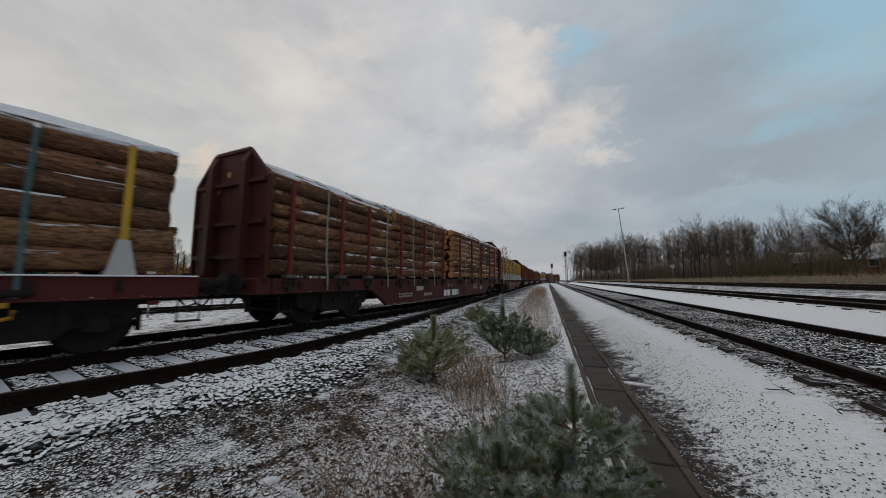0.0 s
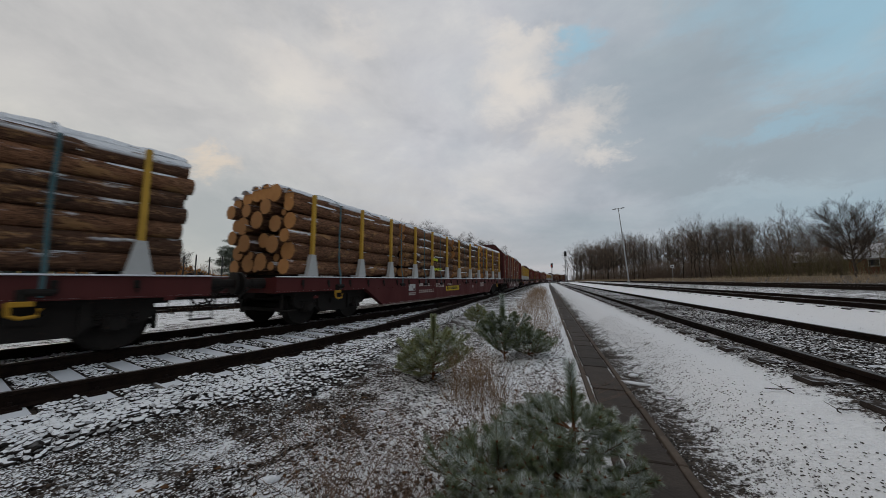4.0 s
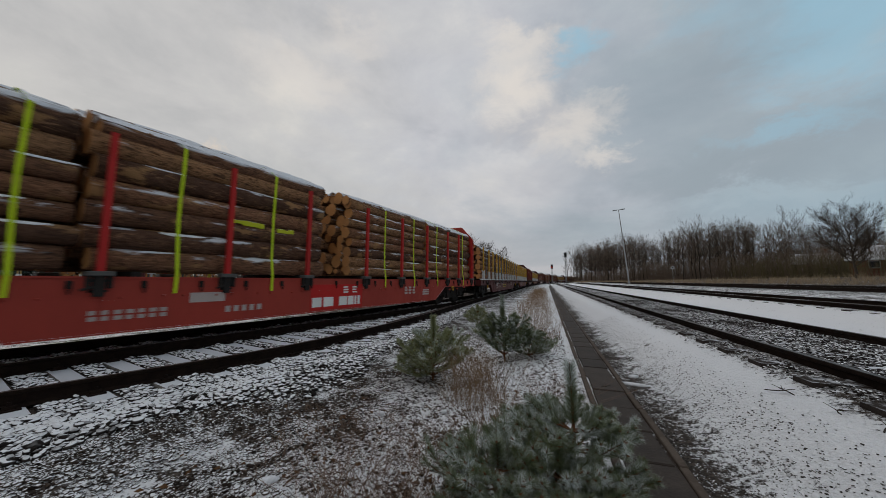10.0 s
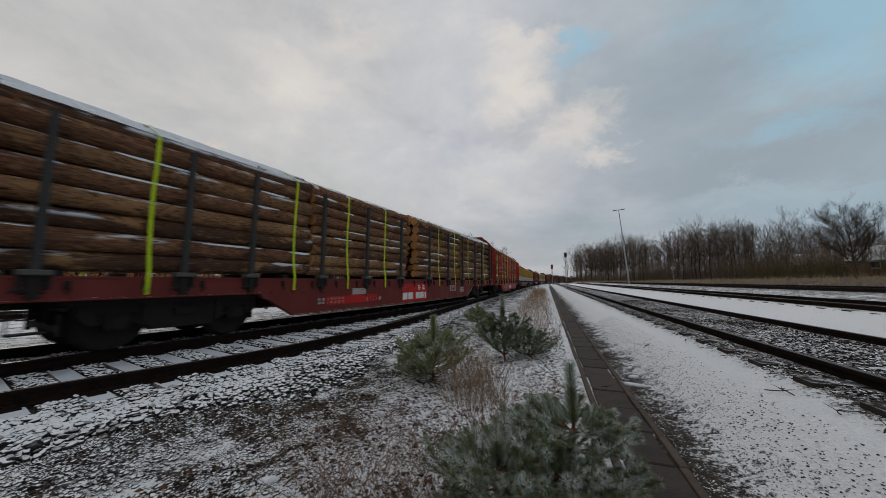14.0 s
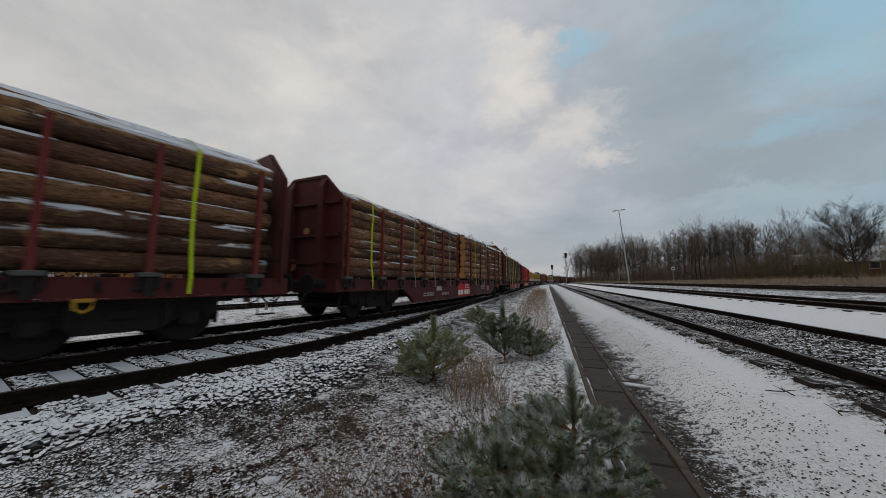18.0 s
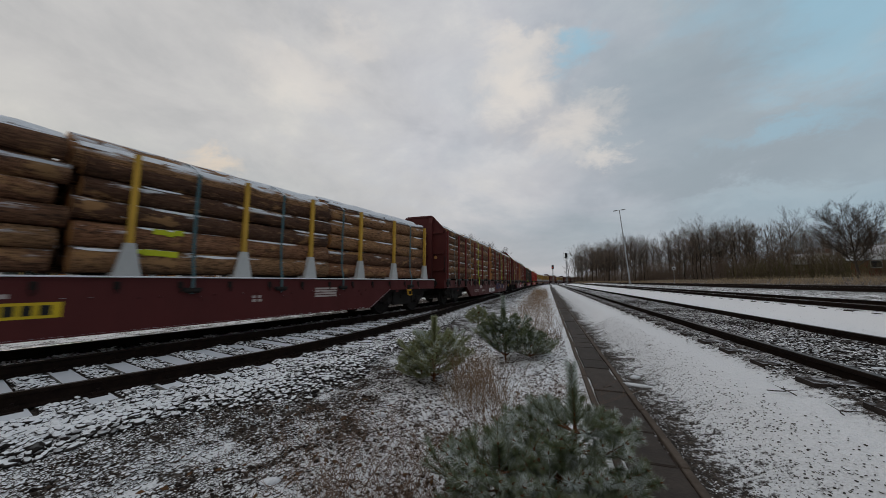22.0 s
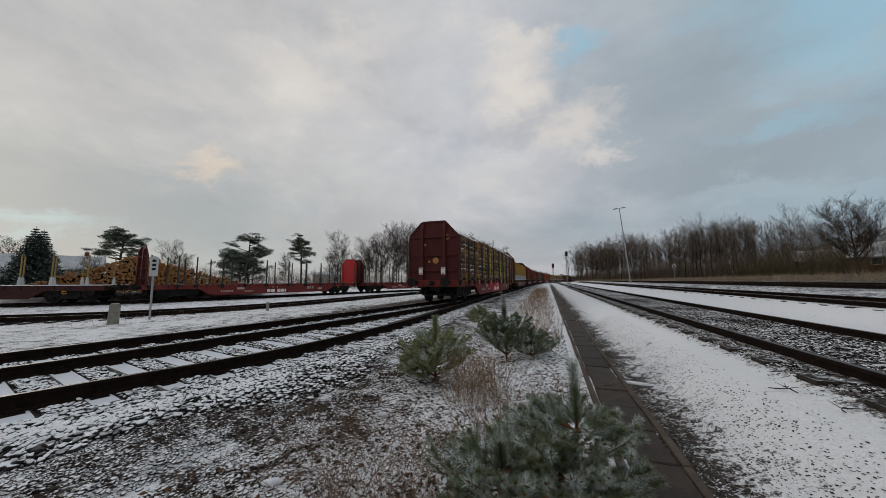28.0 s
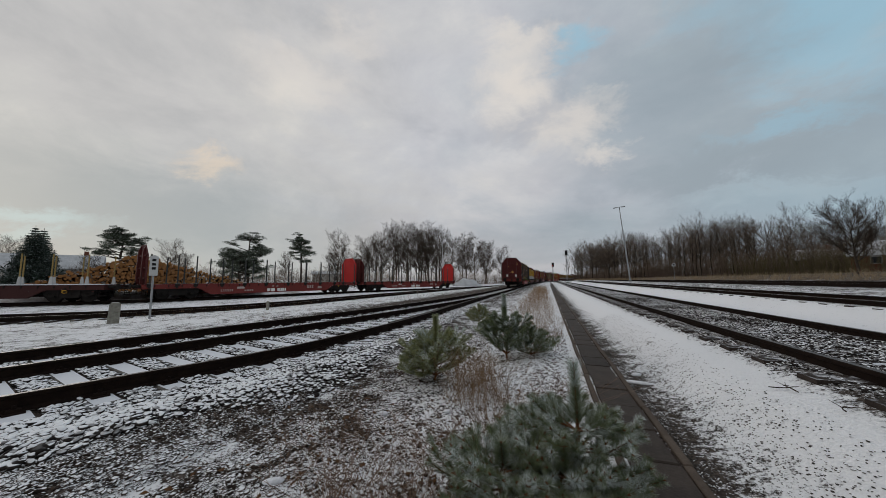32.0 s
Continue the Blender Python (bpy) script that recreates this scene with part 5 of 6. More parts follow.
# ---------------------------------------------------------------- heaps of logs
def log_heap(at, width, height, slope_l, slope_r, seed, length=4.0, base_l=0.0, base_r=0.0):
    """A heap with the trunks' cut ends towards the tracks; the front ones are pieces of their own."""
    rng = random.Random(seed)
    random.seed(seed)
    hp = thing("log_heap", "heap of cut pine trunks dusted with snow, pale ends outward", "log pile", "log heaps in the yard", at=at)
    rest = Geo()
    z, k = 0.16, 0
    count = 0
    while z < height:
        u = -width / 2 + (0.11 if k % 2 else 0)
        while u < width / 2:
            edge = min(base_l + (u + width / 2) * slope_l, base_r + (width / 2 - u) * slope_r) + rng.uniform(-0.12, 0.12)
            if z < min(height, edge) + 0.1:
                r = rng.choice((0.08, 0.10, 0.11, 0.13))
                m = pose(rng.uniform(-0.15, 0.15), u + rng.uniform(-0.05, 0.05), z + rng.uniform(-0.05, 0.05), rng.uniform(0, 360), rng.uniform(-1.5, 1.5), rng.uniform(-2, 2))
                if z > height * 0.50 and count < 295:
                    part("log", log_data(length, r, True, "heap_cut_wood"), None, hp, at=m)
                    count += 1
                else:
                    rest.tube([m @ Vector((-length / 2, 0, 0)), m @ Vector((length / 2, 0, 0))], [r, r * 0.95], 9, 0, True, None, 1)
            u += 0.225
        z += 0.185
        k += 1
    part("lower_log_row", rest, ["log_bark", "heap_cut_wood"], hp)["kind"] = "stuff"
    return hp


def loading_bank():
    """The low snowy bank on which the heaps lie."""
    g = Geo()
    nx, ny = 40, 14
    a, b = Vector((-42.5, 7.5)), Vector((-27.0, 33.0))
    d = (b - a).normalized()
    side = Vector((-d.y, d.x))
    for i in range(nx + 1):
        for j in range(ny + 1):
            u, v = i / nx, j / ny
            p = a + (b - a) * u + side * (9.0 * v)
            rise = min(1.0, 8 * u, 8 * (1 - u), 4.5 * v, 4.5 * (1 - v))
            z = -0.72 + 0.92 * rise + 0.10 * noise.noise((p.x * 0.6, p.y * 0.6, 0)) + 0.04 * noise.noise((p.x * 2.3, p.y * 2.3, 1))
            g.v.append((p.x, p.y, z))
    for i in range(nx):
        for j in range(ny):
            k = i * (ny + 1) + j
            g.f.append((k, k + ny + 1, k + ny + 2, k + 1))
            g.mi.append(0)
    solid("loading_bank", g, "bank_snow", "low snow-covered bank under the log heaps", "bank", kind="structure", smooth=True)


m_simple("bank_snow", (0.72, 0.74, 0.78), (0.30, 0.28, 0.26), 1.6, 0.9, 0.4)
loading_bank()
log_heap(pose(-36.5, 16.5, 0.12, 0, 0, 156), 9.6, 3.4, 0.42, 0.44, 31, base_l=2.2)
log_heap(pose(-32.6, 23.4, 0.12, 0, 0, 146), 10.5, 2.75, 0.28, 0.12, 32, base_r=2.3)

# ---------------------------------------------------------------- lineside things
def kilometre_stone():
    g = Geo()
    prof = [(-0.15, -0.3), (0.15, -0.3), (0.14, 0.62), (0.09, 0.70), (-0.09, 0.70), (-0.14, 0.62)]
    g.prism(prof, -0.10, 0.10, "y")
    solid("marker_stone", g, "weathered_concrete", "stained concrete marker stone capped with snow", "marker stone", at=pose(-14.4, 7.05, -0.32, 0, 1.5, 60))


def line_sign():
    t = thing("track_sign", "narrow white track sign on a grey steel post", "sign", at=pose(-14.9, 8.4, -0.40, 0, 0, 60))
    part("post", Geo().tube([(0, 0, 0), (0, 0, 2.55)], [0.035, 0.035], 8), "galvanised_metal", t)
    pn = part("panel", Geo().box((0, -0.05, 2.12), (0.26, 0.02, 0.78), 0, 0.006), "pale_grey_paint", t, "white upright panel with dark marks")
    g = Geo()
    for z in (2.35, 2.18, 2.02):
        g.box((0, -0.063, z), (0.12, 0.006, 0.10))
    part("panel_mark", g, "black_paint", pn)
    part("clamp", Geo().box((0, -0.02, 2.12), (0.1, 0.05, 0.05)), "galvanised_metal", t)


def short_post(x, y):
    t = solid("short_post", Geo().prism([(-0.05, 0), (0.05, 0), (0.045, 0.42), (0, 0.46), (-0.045, 0.42)], -0.05, 0.05, "y"), "weathered_concrete", "short pale concrete post beside the siding", "post", at=pose(x, y, ground_z(x, y) - 0.02))
    return t


def yard_lamp(x, y, z, h, lean=0.0, label="tall slim lamp mast with two lamp heads", rz=0):
    t = thing("lamp_mast", label, "lamp", "lamp masts", at=pose(x, y, z, 0, lean, rz))
    part("mast", Geo().tube([(0, 0, -0.3), (0, 0, h * 0.5), (0, 0, h)], [0.12, 0.09, 0.06], 10), "galvanised_metal", t)
    part("crossarm", Geo().tube([(-0.75, 0, h), (0.75, 0, h)], [0.04, 0.04], 6), "galvanised_metal", t)
    for s in (-1, 1):
        g = Geo().box((s * 0.62, 0, h - 0.02), (0.62, 0.3, 0.13), 0, 0.05)
        part("lamp_head", g, "galvanised_metal", t)
    part("base_collar", Geo().tube([(0, 0, -0.2), (0, 0, 0.5)], [0.22, 0.2], 10), "galvanised_metal", t)


def rail_signal(x, y, z, h, label, lit=True):
    t = thing("rail_signal", label, "signal", "signals down the line", at=pose(x, y, z))
    part("mast", Geo().tube([(0, 0, -0.3), (0, 0, h)], [0.1, 0.09], 8), "galvanised_metal", t)
    bd = part("signal_board", Geo().box((0, -0.15, h - 0.3), (0.75, 0.16, 1.5), 0, 0.06), "black_paint", t, "black signal board")
    part("hood", Geo().tube([(0, -0.23, h), (0, -0.42, h)], [0.13, 0.13], 10), "black_paint", bd)
    part("lamp_lens", Geo().tube([(0, -0.24, h - 0.5), (0, -0.26, h - 0.5)], [0.11, 0.10], 12), "signal_red" if lit else "dark_window", bd, "glowing red lens" if lit else "dark unlit lens")
    part("mast_panel", Geo().box((0, -0.12, h - 1.9), (0.22, 0.03, 0.7)), "white_paint", t)
    lad = Geo()
    for sx in (-0.16, 0.16):
        lad.tube([(sx, 0.25, 0), (sx, 0.2, h - 0.8)], [0.02, 0.02], 5)
    part("ladder", lad, "galvanised_metal", t)


_k = Mat("signal_red", 0.3)
_k.b.inputs["Emission Color"].default_value = (1.0, 0.04, 0.02, 1)
_k.b.inputs["Emission Strength"].default_value = 1.6
_k.done((0.3, 0.01, 0.01))
kilometre_stone()
line_sign()
short_post(-13.35, 12.5)
short_post(-12.6, 30.0)
yard_lamp(13.2, 60.6, 0.55, 13.0, -4.6, "tall lamp mast leaning a little, two lamp heads", -10)
yard_lamp(-28.3, 85.4, -0.6, 15.2, 0, "tall slim lamp mast behind the standing wagons", 10)
rail_signal(1.9, 120, 0.3, 6.2, "light signal showing red beside the line")
rail_signal(6.0, 110, 0.4, 9.5, "taller unlit light signal in front of the woods", False)


def round_sign():
    t = thing("small_sign", "small white signboard with a dark mark on a thin post", "sign", at=pose(18.4, 57.1, 0.65, 0, 0, -18))
    part("post", Geo().tube([(0, 0, 0), (0, 0, 2.9)], [0.03, 0.03], 6), "galvanised_metal", t)
    pn = part("board", Geo().box((0, -0.05, 2.6), (0.46, 0.03, 0.40), 0, 0.01), "pale_grey_paint", t)
    part("board_mark", Geo().box((0, -0.07, 2.6), (0.26, 0.01, 0.18)), "black_paint", pn)


round_sign()


# ---------------------------------------------------------------- cable trough
def cable_trough():
    t = thing("cable_trough", "concrete cable trough with damp brown lids", "cable trough", kind="structure")
    x0, x1, z = 0.41, 0.87, -0.052
    for xa, xb in ((x0, x0 + 0.055), (x1 - 0.055, x1)):
        g = Geo()
        y = -9.4
        while y < 75:
            g.box(((xa + xb) / 2 + 0.004 * math.sin(y * 3), y + 0.495, z - 0.10), (xb - xa, 0.985, 0.206), 0, 0.006 if y < 14 else 0)
            y += 1.0
        part("trough_edge", g, "kerb_concrete", t)
    rng = random.Random(5)
    me = Geo().box((0, 0, -0.03), (x1 - x0 - 0.135, 0.485, 0.06), 0, 0.008).mesh("trough_lid", "lid_concrete")
    y = -9.15
    rest = Geo()
    while y < 75:
        if y < 34:
            part("trough_lid", me, None, t, at=pose((x0 + x1) / 2 + rng.uniform(-0.008, 0.008), y, z + rng.uniform(-0.016, -0.004), rng.uniform(-0.4, 0.4), rng.uniform(-0.9, 0.9), rng.uniform(-0.5, 0.5)))
        else:
            rest.box(((x0 + x1) / 2, y, z - 0.035), (x1 - x0 - 0.12, 0.48, 0.06))
        y += 0.5
    o = part("far_lids", rest, "lid_concrete", t)
    o["kind"] = "stuff"


cable_trough()


# ---------------------------------------------------------------- stones
def blob_templates(n, seed, flat=0.7):
    rng = random.Random(seed)
    out = []
    for _ in range(n):
        bm = bmesh.new()
        bmesh.ops.create_icosphere(bm, subdivisions=1, radius=1)
        sc = Vector((rng.uniform(0.75, 1.35), rng.uniform(0.7, 1.1), rng.uniform(0.55, 0.9) * flat / 0.7))
        vs = []
        for v in bm.verts:
            k = rng.uniform(0.58, 1.2)
            vs.append((v.co.x * sc.x * k, v.co.y * sc.y * k, v.co.z * sc.z * k))
        bm.verts.index_update()
        out.append((np.array(vs), np.array([[v.index for v in f.verts] for f in bm.faces])))
        bm.free()
    return out


def scatter(name, pts, templates, mat, label, category, seed):
    """Stones at pts (x, y, z, radius), joined."""
    rng = np.random.default_rng(seed)
    V, F, o = [], [], 0
    for x, y, z, r in pts:
        tv, tf = templates[rng.integers(len(templates))]
        a, b = rng.uniform(0, 6.283), rng.uniform(-0.5, 0.5)
        ca, sa, cb, sb = math.cos(a), math.sin(a), math.cos(b), math.sin(b)
        m = np.array([[ca, -sa * cb, sa * sb], [sa, ca * cb, -ca * sb], [0, sb, cb]])
        V.append(tv @ m.T * r + (x, y, z))
        F.append(tf + o)
        o += len(tv)
    me = bpy.data.meshes.new(name)
    me.from_pydata(np.concatenate(V).tolist(), [], np.concatenate(F).tolist())
    me.polygons.foreach_set("use_smooth", [True] * len(me.polygons))
    me.materials.append(MATS[mat])
    tagged(new(name, me), label, category, kind="stuff")


SLEEP = sorted(-lat_of(*o.matrix_basis.translation[:2])[1] for o in bpy.data.objects["turnout_sleepers"].children)


def on_sleeper(lat, s):
    if not -1.35 < lat < fork_lat(s) + 0.42:
        return False
    i = int(np.searchsorted(SLEEP, -s))
    return any(abs(SLEEP[j] + s) < 0.155 for j in (i - 1, i) if 0 <= j < len(SLEEP))


def make_ballast():
    rng = random.Random(8)
    pts = []
    for _ in range(260000):
        y = 1.2 + 17 * rng.random() ** 1.6
        x = rng.uniform(-10.5, -1.0)
        lat, s = lat_of(x, y)
        if not -1.9 < lat < 5.3 or s < -29.5:
            continue
        edge = fork_lat(s) + 1.15 + 0.85 * max(0.0, min(1.0, (-s - 20.5) / 4.5)) + 0.35 * noise.noise((s * 0.9, 3.3, 0))
        if lat > edge or (lat > edge - 0.5 and rng.random() < (lat - edge + 0.5) * 1.6):
            continue
        if min(abs(lat + 0.75), abs(lat - 0.75), abs(lat - fork_lat(s))) < 0.06 or on_sleeper(lat, s):
            continue
        r = rng.uniform(0.020, 0.047)
        pts.append((x, y, ground_z(x, y) + r * rng.uniform(0.0, 0.9), r))
        if len(pts) > 50000:
            break
    t = blob_templates(12, 3, 0.5)
    scatter("track_ballast", pts, t, "ballast_stone", "dark crushed ballast stones capped with snow", "ballast", 4)
    pts = []
    for _ in range(40000):
        y = 2.0 + 14 * rng.random() ** 1.5
        x = rng.uniform(1.9, 4.9)
        if x < 2.25 and rng.random() > ((x - 1.9) / 0.35) ** 2:
            continue
        if min(abs(x - 2.43), abs(x - 4.18)) < 0.09:
            continue
        if 1.95 < x < 4.66 and rng.random() < 0.45 and (y - 1.0) % 0.64 < 0.26:
            continue
        r = rng.uniform(0.009, 0.026) * (0.75 if x < 2.4 else 1.0)
        pts.append((x, y, ground_z(x, y) + r * rng.uniform(0.0, 0.6), r))
        if len(pts) > 22000:
            break
    scatter("right_ballast", pts, t, "bare_ballast_stone", "dark ballast stones between old wooden sleepers, snow on top", "ballast", 5)
    pts = []
    for _ in range(98000):
        y = 0.9 + 8 * rng.random() ** 1.7
        x = rng.uniform(-4.4, 0.3)
        lat, s = lat_of(x, y)
        if lat < fork_lat(s) + 1.2:
            continue
        if rng.random() < (0.25 if x < -1.2 else 0.6):
            continue
        r = rng.uniform(0.006, 0.013 if rng.random() < 0.7 else 0.024)
        pts.append((x, y, ground_z(x, y) + r * 0.3, r))
    scatter("loose_pebbles", pts, blob_templates(8, 9, 0.45), "dark_pebbles", "brown gravel pebbles, some under snow", "gravel", 6)
    pts = []
    for _ in range(24000):
        y = 0.9 + 9 * rng.random() ** 1.8
        x = 0.885 + 0.9 * rng.random() ** 1.3
        if rng.random() < (x - 0.95) * 1.2:
            continue
        r = rng.uniform(0.004, 0.0095)
        pts.append((x, y, ground_z(x, y) + r * 0.2, r))
    scatter("path_grit", pts, blob_templates(6, 19, 0.5), "grey_grit", "fine dark grit along the cable trough, dusted with snow", "gravel", 16)


make_ballast()


# ---------------------------------------------------------------- plants
def bare_tree_geo(h, w, seed, counts=(15, 6, 5, 2), first=0.22, thick=0.012, rise=0.7):
    """Trunk and limbs, and the twigs of the crown, of a leafless tree h high and about w wide."""
    rng = random.Random(seed)
    wood, twig = Geo(), Geo()
    trunk = [Vector((0, 0, -0.4))]
    n = 8
    for i in range(n):
        trunk.append(Vector((trunk[-1].x + rng.uniform(-1, 1) * h * 0.012, trunk[-1].y + rng.uniform(-1, 1) * h * 0.012, h * 0.97 * (i + 1) / n)))
    wood.tube(trunk, [h * thick * (1.15 - 1.08 * i / n) for i in range(n + 1)], 7)

    def limb(p, d, length, r, lv):
        m = 4 if lv == 0 else 3 if lv == 1 else 2 if lv == 2 else 1
        pts = [p]
        for i in range(m):
            d = (d + Vector((rng.gauss(0, 0.16), rng.gauss(0, 0.16), 0.10 + rng.gauss(0, 0.10)))).normalized()
            pts.append(pts[-1] + d * (length / m))
        (wood if lv < 2 else twig).tube(pts, [r * (1 - 0.75 * i / m) for i in range(m + 1)], 5 if lv == 0 else 4 if lv == 1 else 3, 0, False)
        if lv >= 3:
            return
        k = counts[lv + 1]
        for j in range(k):
            t = 0.18 + 0.80 * (j + rng.random()) / k
            i = min(int(t * m), m - 1)
            q = pts[i].lerp(pts[i + 1], t * m - i)
            s = Vector((rng.gauss(0, 1), rng.gauss(0, 1), rng.gauss(0.15, 0.8)))
            s = (s - d * s.dot(d)).normalized()
            nd = (d * rng.uniform(0.5, 1.0) + s * rng.uniform(0.5, 0.95) + Vector((0, 0, 0.18))).normalized()
            limb(q, nd, length * (0.62 - 0.28 * t) * rng.uniform(0.75, 1.2) * (1.0 if lv < 2 else 1.15), max(r * 0.5, h * 0.0006), lv + 1)

    for j in range(counts[0]):
        t = first + (0.97 - first) * (j + rng.random() * 0.8) / counts[0]
        i = min(int(t * n), n - 1)
        q = trunk[i].lerp(trunk[i + 1], t * n - i)
        a = j * 2.4 + rng.uniform(-0.4, 0.4)
        el = rise * (0.75 + 0.6 * t) + rng.uniform(-0.12, 0.12)
        u = (t - first) / (1 - first)
        reach = w / 2 * (0.55 + 0.95 * math.sqrt(max(0.02, u * (1.08 - u)))) * rng.uniform(0.75, 1.1)
        limb(q, Vector((math.cos(a) * math.cos(el), math.sin(a) * math.cos(el), math.sin(el))), reach, h * thick * 0.42 * (1.1 - 0.7 * u), 0)
    return wood, twig


def bare_tree(label, at, h, w, seed, group="", twigs_="twig_bark", **kw):
    t = thing("bare_tree", label, "tree", group, at=at)
    wood, twig = bare_tree_geo(h, w, seed, **kw)
    part("trunk", wood, "tree_bark", t)
    part("crown", twig, twigs_, t, "fine bare twigs")
    return t


WOODS = [bare_tree("leafless woodland tree with a slim trunk", pose(0, -400, 0), 14.0, 6.5 + 0.8 * k, 40 + k, "trees of the wood", twigs_="wood_twigs", first=0.30, thick=0.009, rise=0.85) for k in range(5)]


def along(stops, u):
    return tuple(shape_lin(u, [(a, v[i]) for a, v in stops]) for i in range(2))


def shape_lin(x, st):
    for (a, u), (b, v) in zip(st, st[1:]):
        if x <= b:
            return u + (v - u) * (x - a) / (b - a)
    return st[-1][1]


EDGE = [(0.0, (12.5, 205)), (0.25, (25, 130)), (0.55, (35, 94)), (0.8, (43, 78)), (1.0, (52, 70))]


def plant_woods():
    rng = random.Random(12)
    n = 250
    for i in range(n):
        u = ((i + rng.random()) / n) ** 1.5
        x, y = along(EDGE, u)
        d = rng.uniform(0, 1) ** 1.3
        x, y = x + d * 26 + rng.uniform(-2, 2), y + d * 12 + rng.uniform(-3, 3)
        k = shape_lin(u, [(0, 1.30), (0.10, 1.12), (0.30, 0.95), (0.5, 0.90), (0.65, 0.86), (0.75, 0.56), (1.0, 0.52)]) * rng.uniform(0.75, 1.1)
        m = pose(x, y, ground_z(x, y) - 0.2, 0, 0, rng.uniform(0, 360)) 
        src = WOODS[i % len(WOODS)]
        if i < len(WOODS):
            o = src
            o.matrix_basis = m
        else:
            o = copy_thing(src, m)
        o.scale = (k * 1.12, k * 1.12, k)


plant_woods()


def brush_belt(name, label, stops, depth, h, n, mat, seed, base=0.0, lean=0.25):
    """A belt of thin stems and twigs, joined."""
    rng = random.Random(seed)
    g = Geo()
    for _ in range(n):
        x, y = along(stops, rng.random())
        x, y = x + rng.uniform(0, depth), y + rng.uniform(-depth, depth) * 0.5
        hh = h * rng.uniform(0.35, 1.0) ** 1.2
        p = Vector((x, y, ground_z(x, y) - 0.05))
        d = Vector((rng.uniform(-lean, lean), rng.uniform(-lean, lean), 1))
        w = 0.010 + 0.0035 * hh
        q = p + d * hh * 0.55
        e = q + (d + Vector((rng.uniform(-lean, lean), rng.uniform(-lean, lean), 0))) * hh * 0.45
        g.tube([p, q, e], [w, w * 0.7, w * 0.25], 3, 0, False)
        for _k in range(3):
            t = rng.uniform(0.3, 0.95)
            a = p.lerp(e, t)
            b = a + Vector((rng.uniform(-1, 1), rng.uniform(-1, 1), rng.uniform(0.4, 1.4))) * hh * 0.22
            g.tube([a, b], [w * 0.5, w * 0.2], 3, 0, False)
    tagged(new(name, g.mesh(name, mat, turn=False)), label, "bushes", kind="stuff")


brush_belt("undergrowth", "brown leafless undergrowth at the wood's edge", EDGE, 10, 6.0, 9500, "brush", 3)
brush_belt("green_undergrowth", "olive scrub at the wood's edge", [(0, (36, 84)), (1, (52, 60))], 8, 4.5, 1500, "brush_green", 4)
brush_belt("dry_bank_grass", "pale dry grass on the far bank", [(0, (10, 160)), (0.4, (17.5, 95)), (0.7, (22, 55)), (1, (24, 18))], 6, 0.8, 6000, "bank_straw", 5, 0, 0.5)
brush_belt("yard_scrub", "leafless scrub behind the log yard", [(0, (-92, 30)), (0.35, (-72, 44)), (0.7, (-50, 78)), (1, (-18, 122))], 14, 4.6, 5500, "brush", 6)
bare_tree("broad bare oak with a spreading crown", pose(35.6, 52.0, 1.5), 6.9, 7.4, 77, counts=(24, 11, 8, 4), first=0.24, thick=0.020, rise=0.62)
YARD_TREES = [bare_tree("tall bare broadleaf tree behind the yard", pose(0, -400, 0), 16.0, 11.0, 60 + k, "bare trees behind the yard", counts=(20, 9, 7, 4), first=0.2, thick=0.013, rise=0.75) for k in range(4)]
for i, (x, y, h) in enumerate(((-90, 29.5, 10.2), (-68.5, 41.3, 9.8), (-58, 45, 7.4), (-47.7, 64.2, 13.8), (-49.8, 80.9, 15.4), (-46.5, 83, 16.9), (-43.3, 84.1, 18.6), (-39.7, 86.3, 19.4), (-36.6, 88, 18.6), (-33.8, 88.6, 19.0), (-31.0, 91, 17), (-26.7, 106.7, 18.2), (-24, 109, 16.4), (-20.6, 113.1, 16), (-61, 62, 8.4), (-55, 72, 9.4), (-82, 36, 7), (-53, 84, 13), (-42, 92, 17), (-37, 95, 18), (-29, 110, 16), (-17, 125, 15), (-64, 52, 8), (-51, 88, 15), (-45, 90, 18), (-34, 97, 18), (-40, 99, 17), (-22, 118, 16), (-75, 48, 8), (-48, 72, 9), (-57, 80, 11), (-30, 101, 16))):
    m = pose(x, y, -0.6, 0, 0, 67 * i)
    if i < len(YARD_TREES):
        o = YARD_TREES[i]
        o.matrix_basis = m
    else:
        o = copy_thing(YARD_TREES[i % len(YARD_TREES)], m)
    k = h * 0.80 / 16.0
    o.scale = (k * 1.2, k * 1.2, k)


def needle_clump(g, c, r, n, rng, flat=0.6, size=0.10):
    for _ in range(n):
        d = Vector((rng.gauss(0, 1), rng.gauss(0, 1), rng.gauss(0, 1) * flat)).normalized()
        p = c + Vector((d.x, d.y, d.z * flat)) * r * rng.uniform(0.35, 1.0)
        a = (d + Vector((rng.uniform(-0.8, 0.8), rng.uniform(-0.8, 0.8), rng.uniform(-0.3, 0.9)))).normalized()
        u = a.cross(Vector((0, 0, 1)))
        if u.length < 0.05:
            u = Vector((1, 0, 0))
        u = u.normalized() * size * 0.35
        e = p + a * size * rng.uniform(0.7, 1.3)
        g.add([tuple(p - u), tuple(p + u), tuple(e)], [(0, 1, 2)])


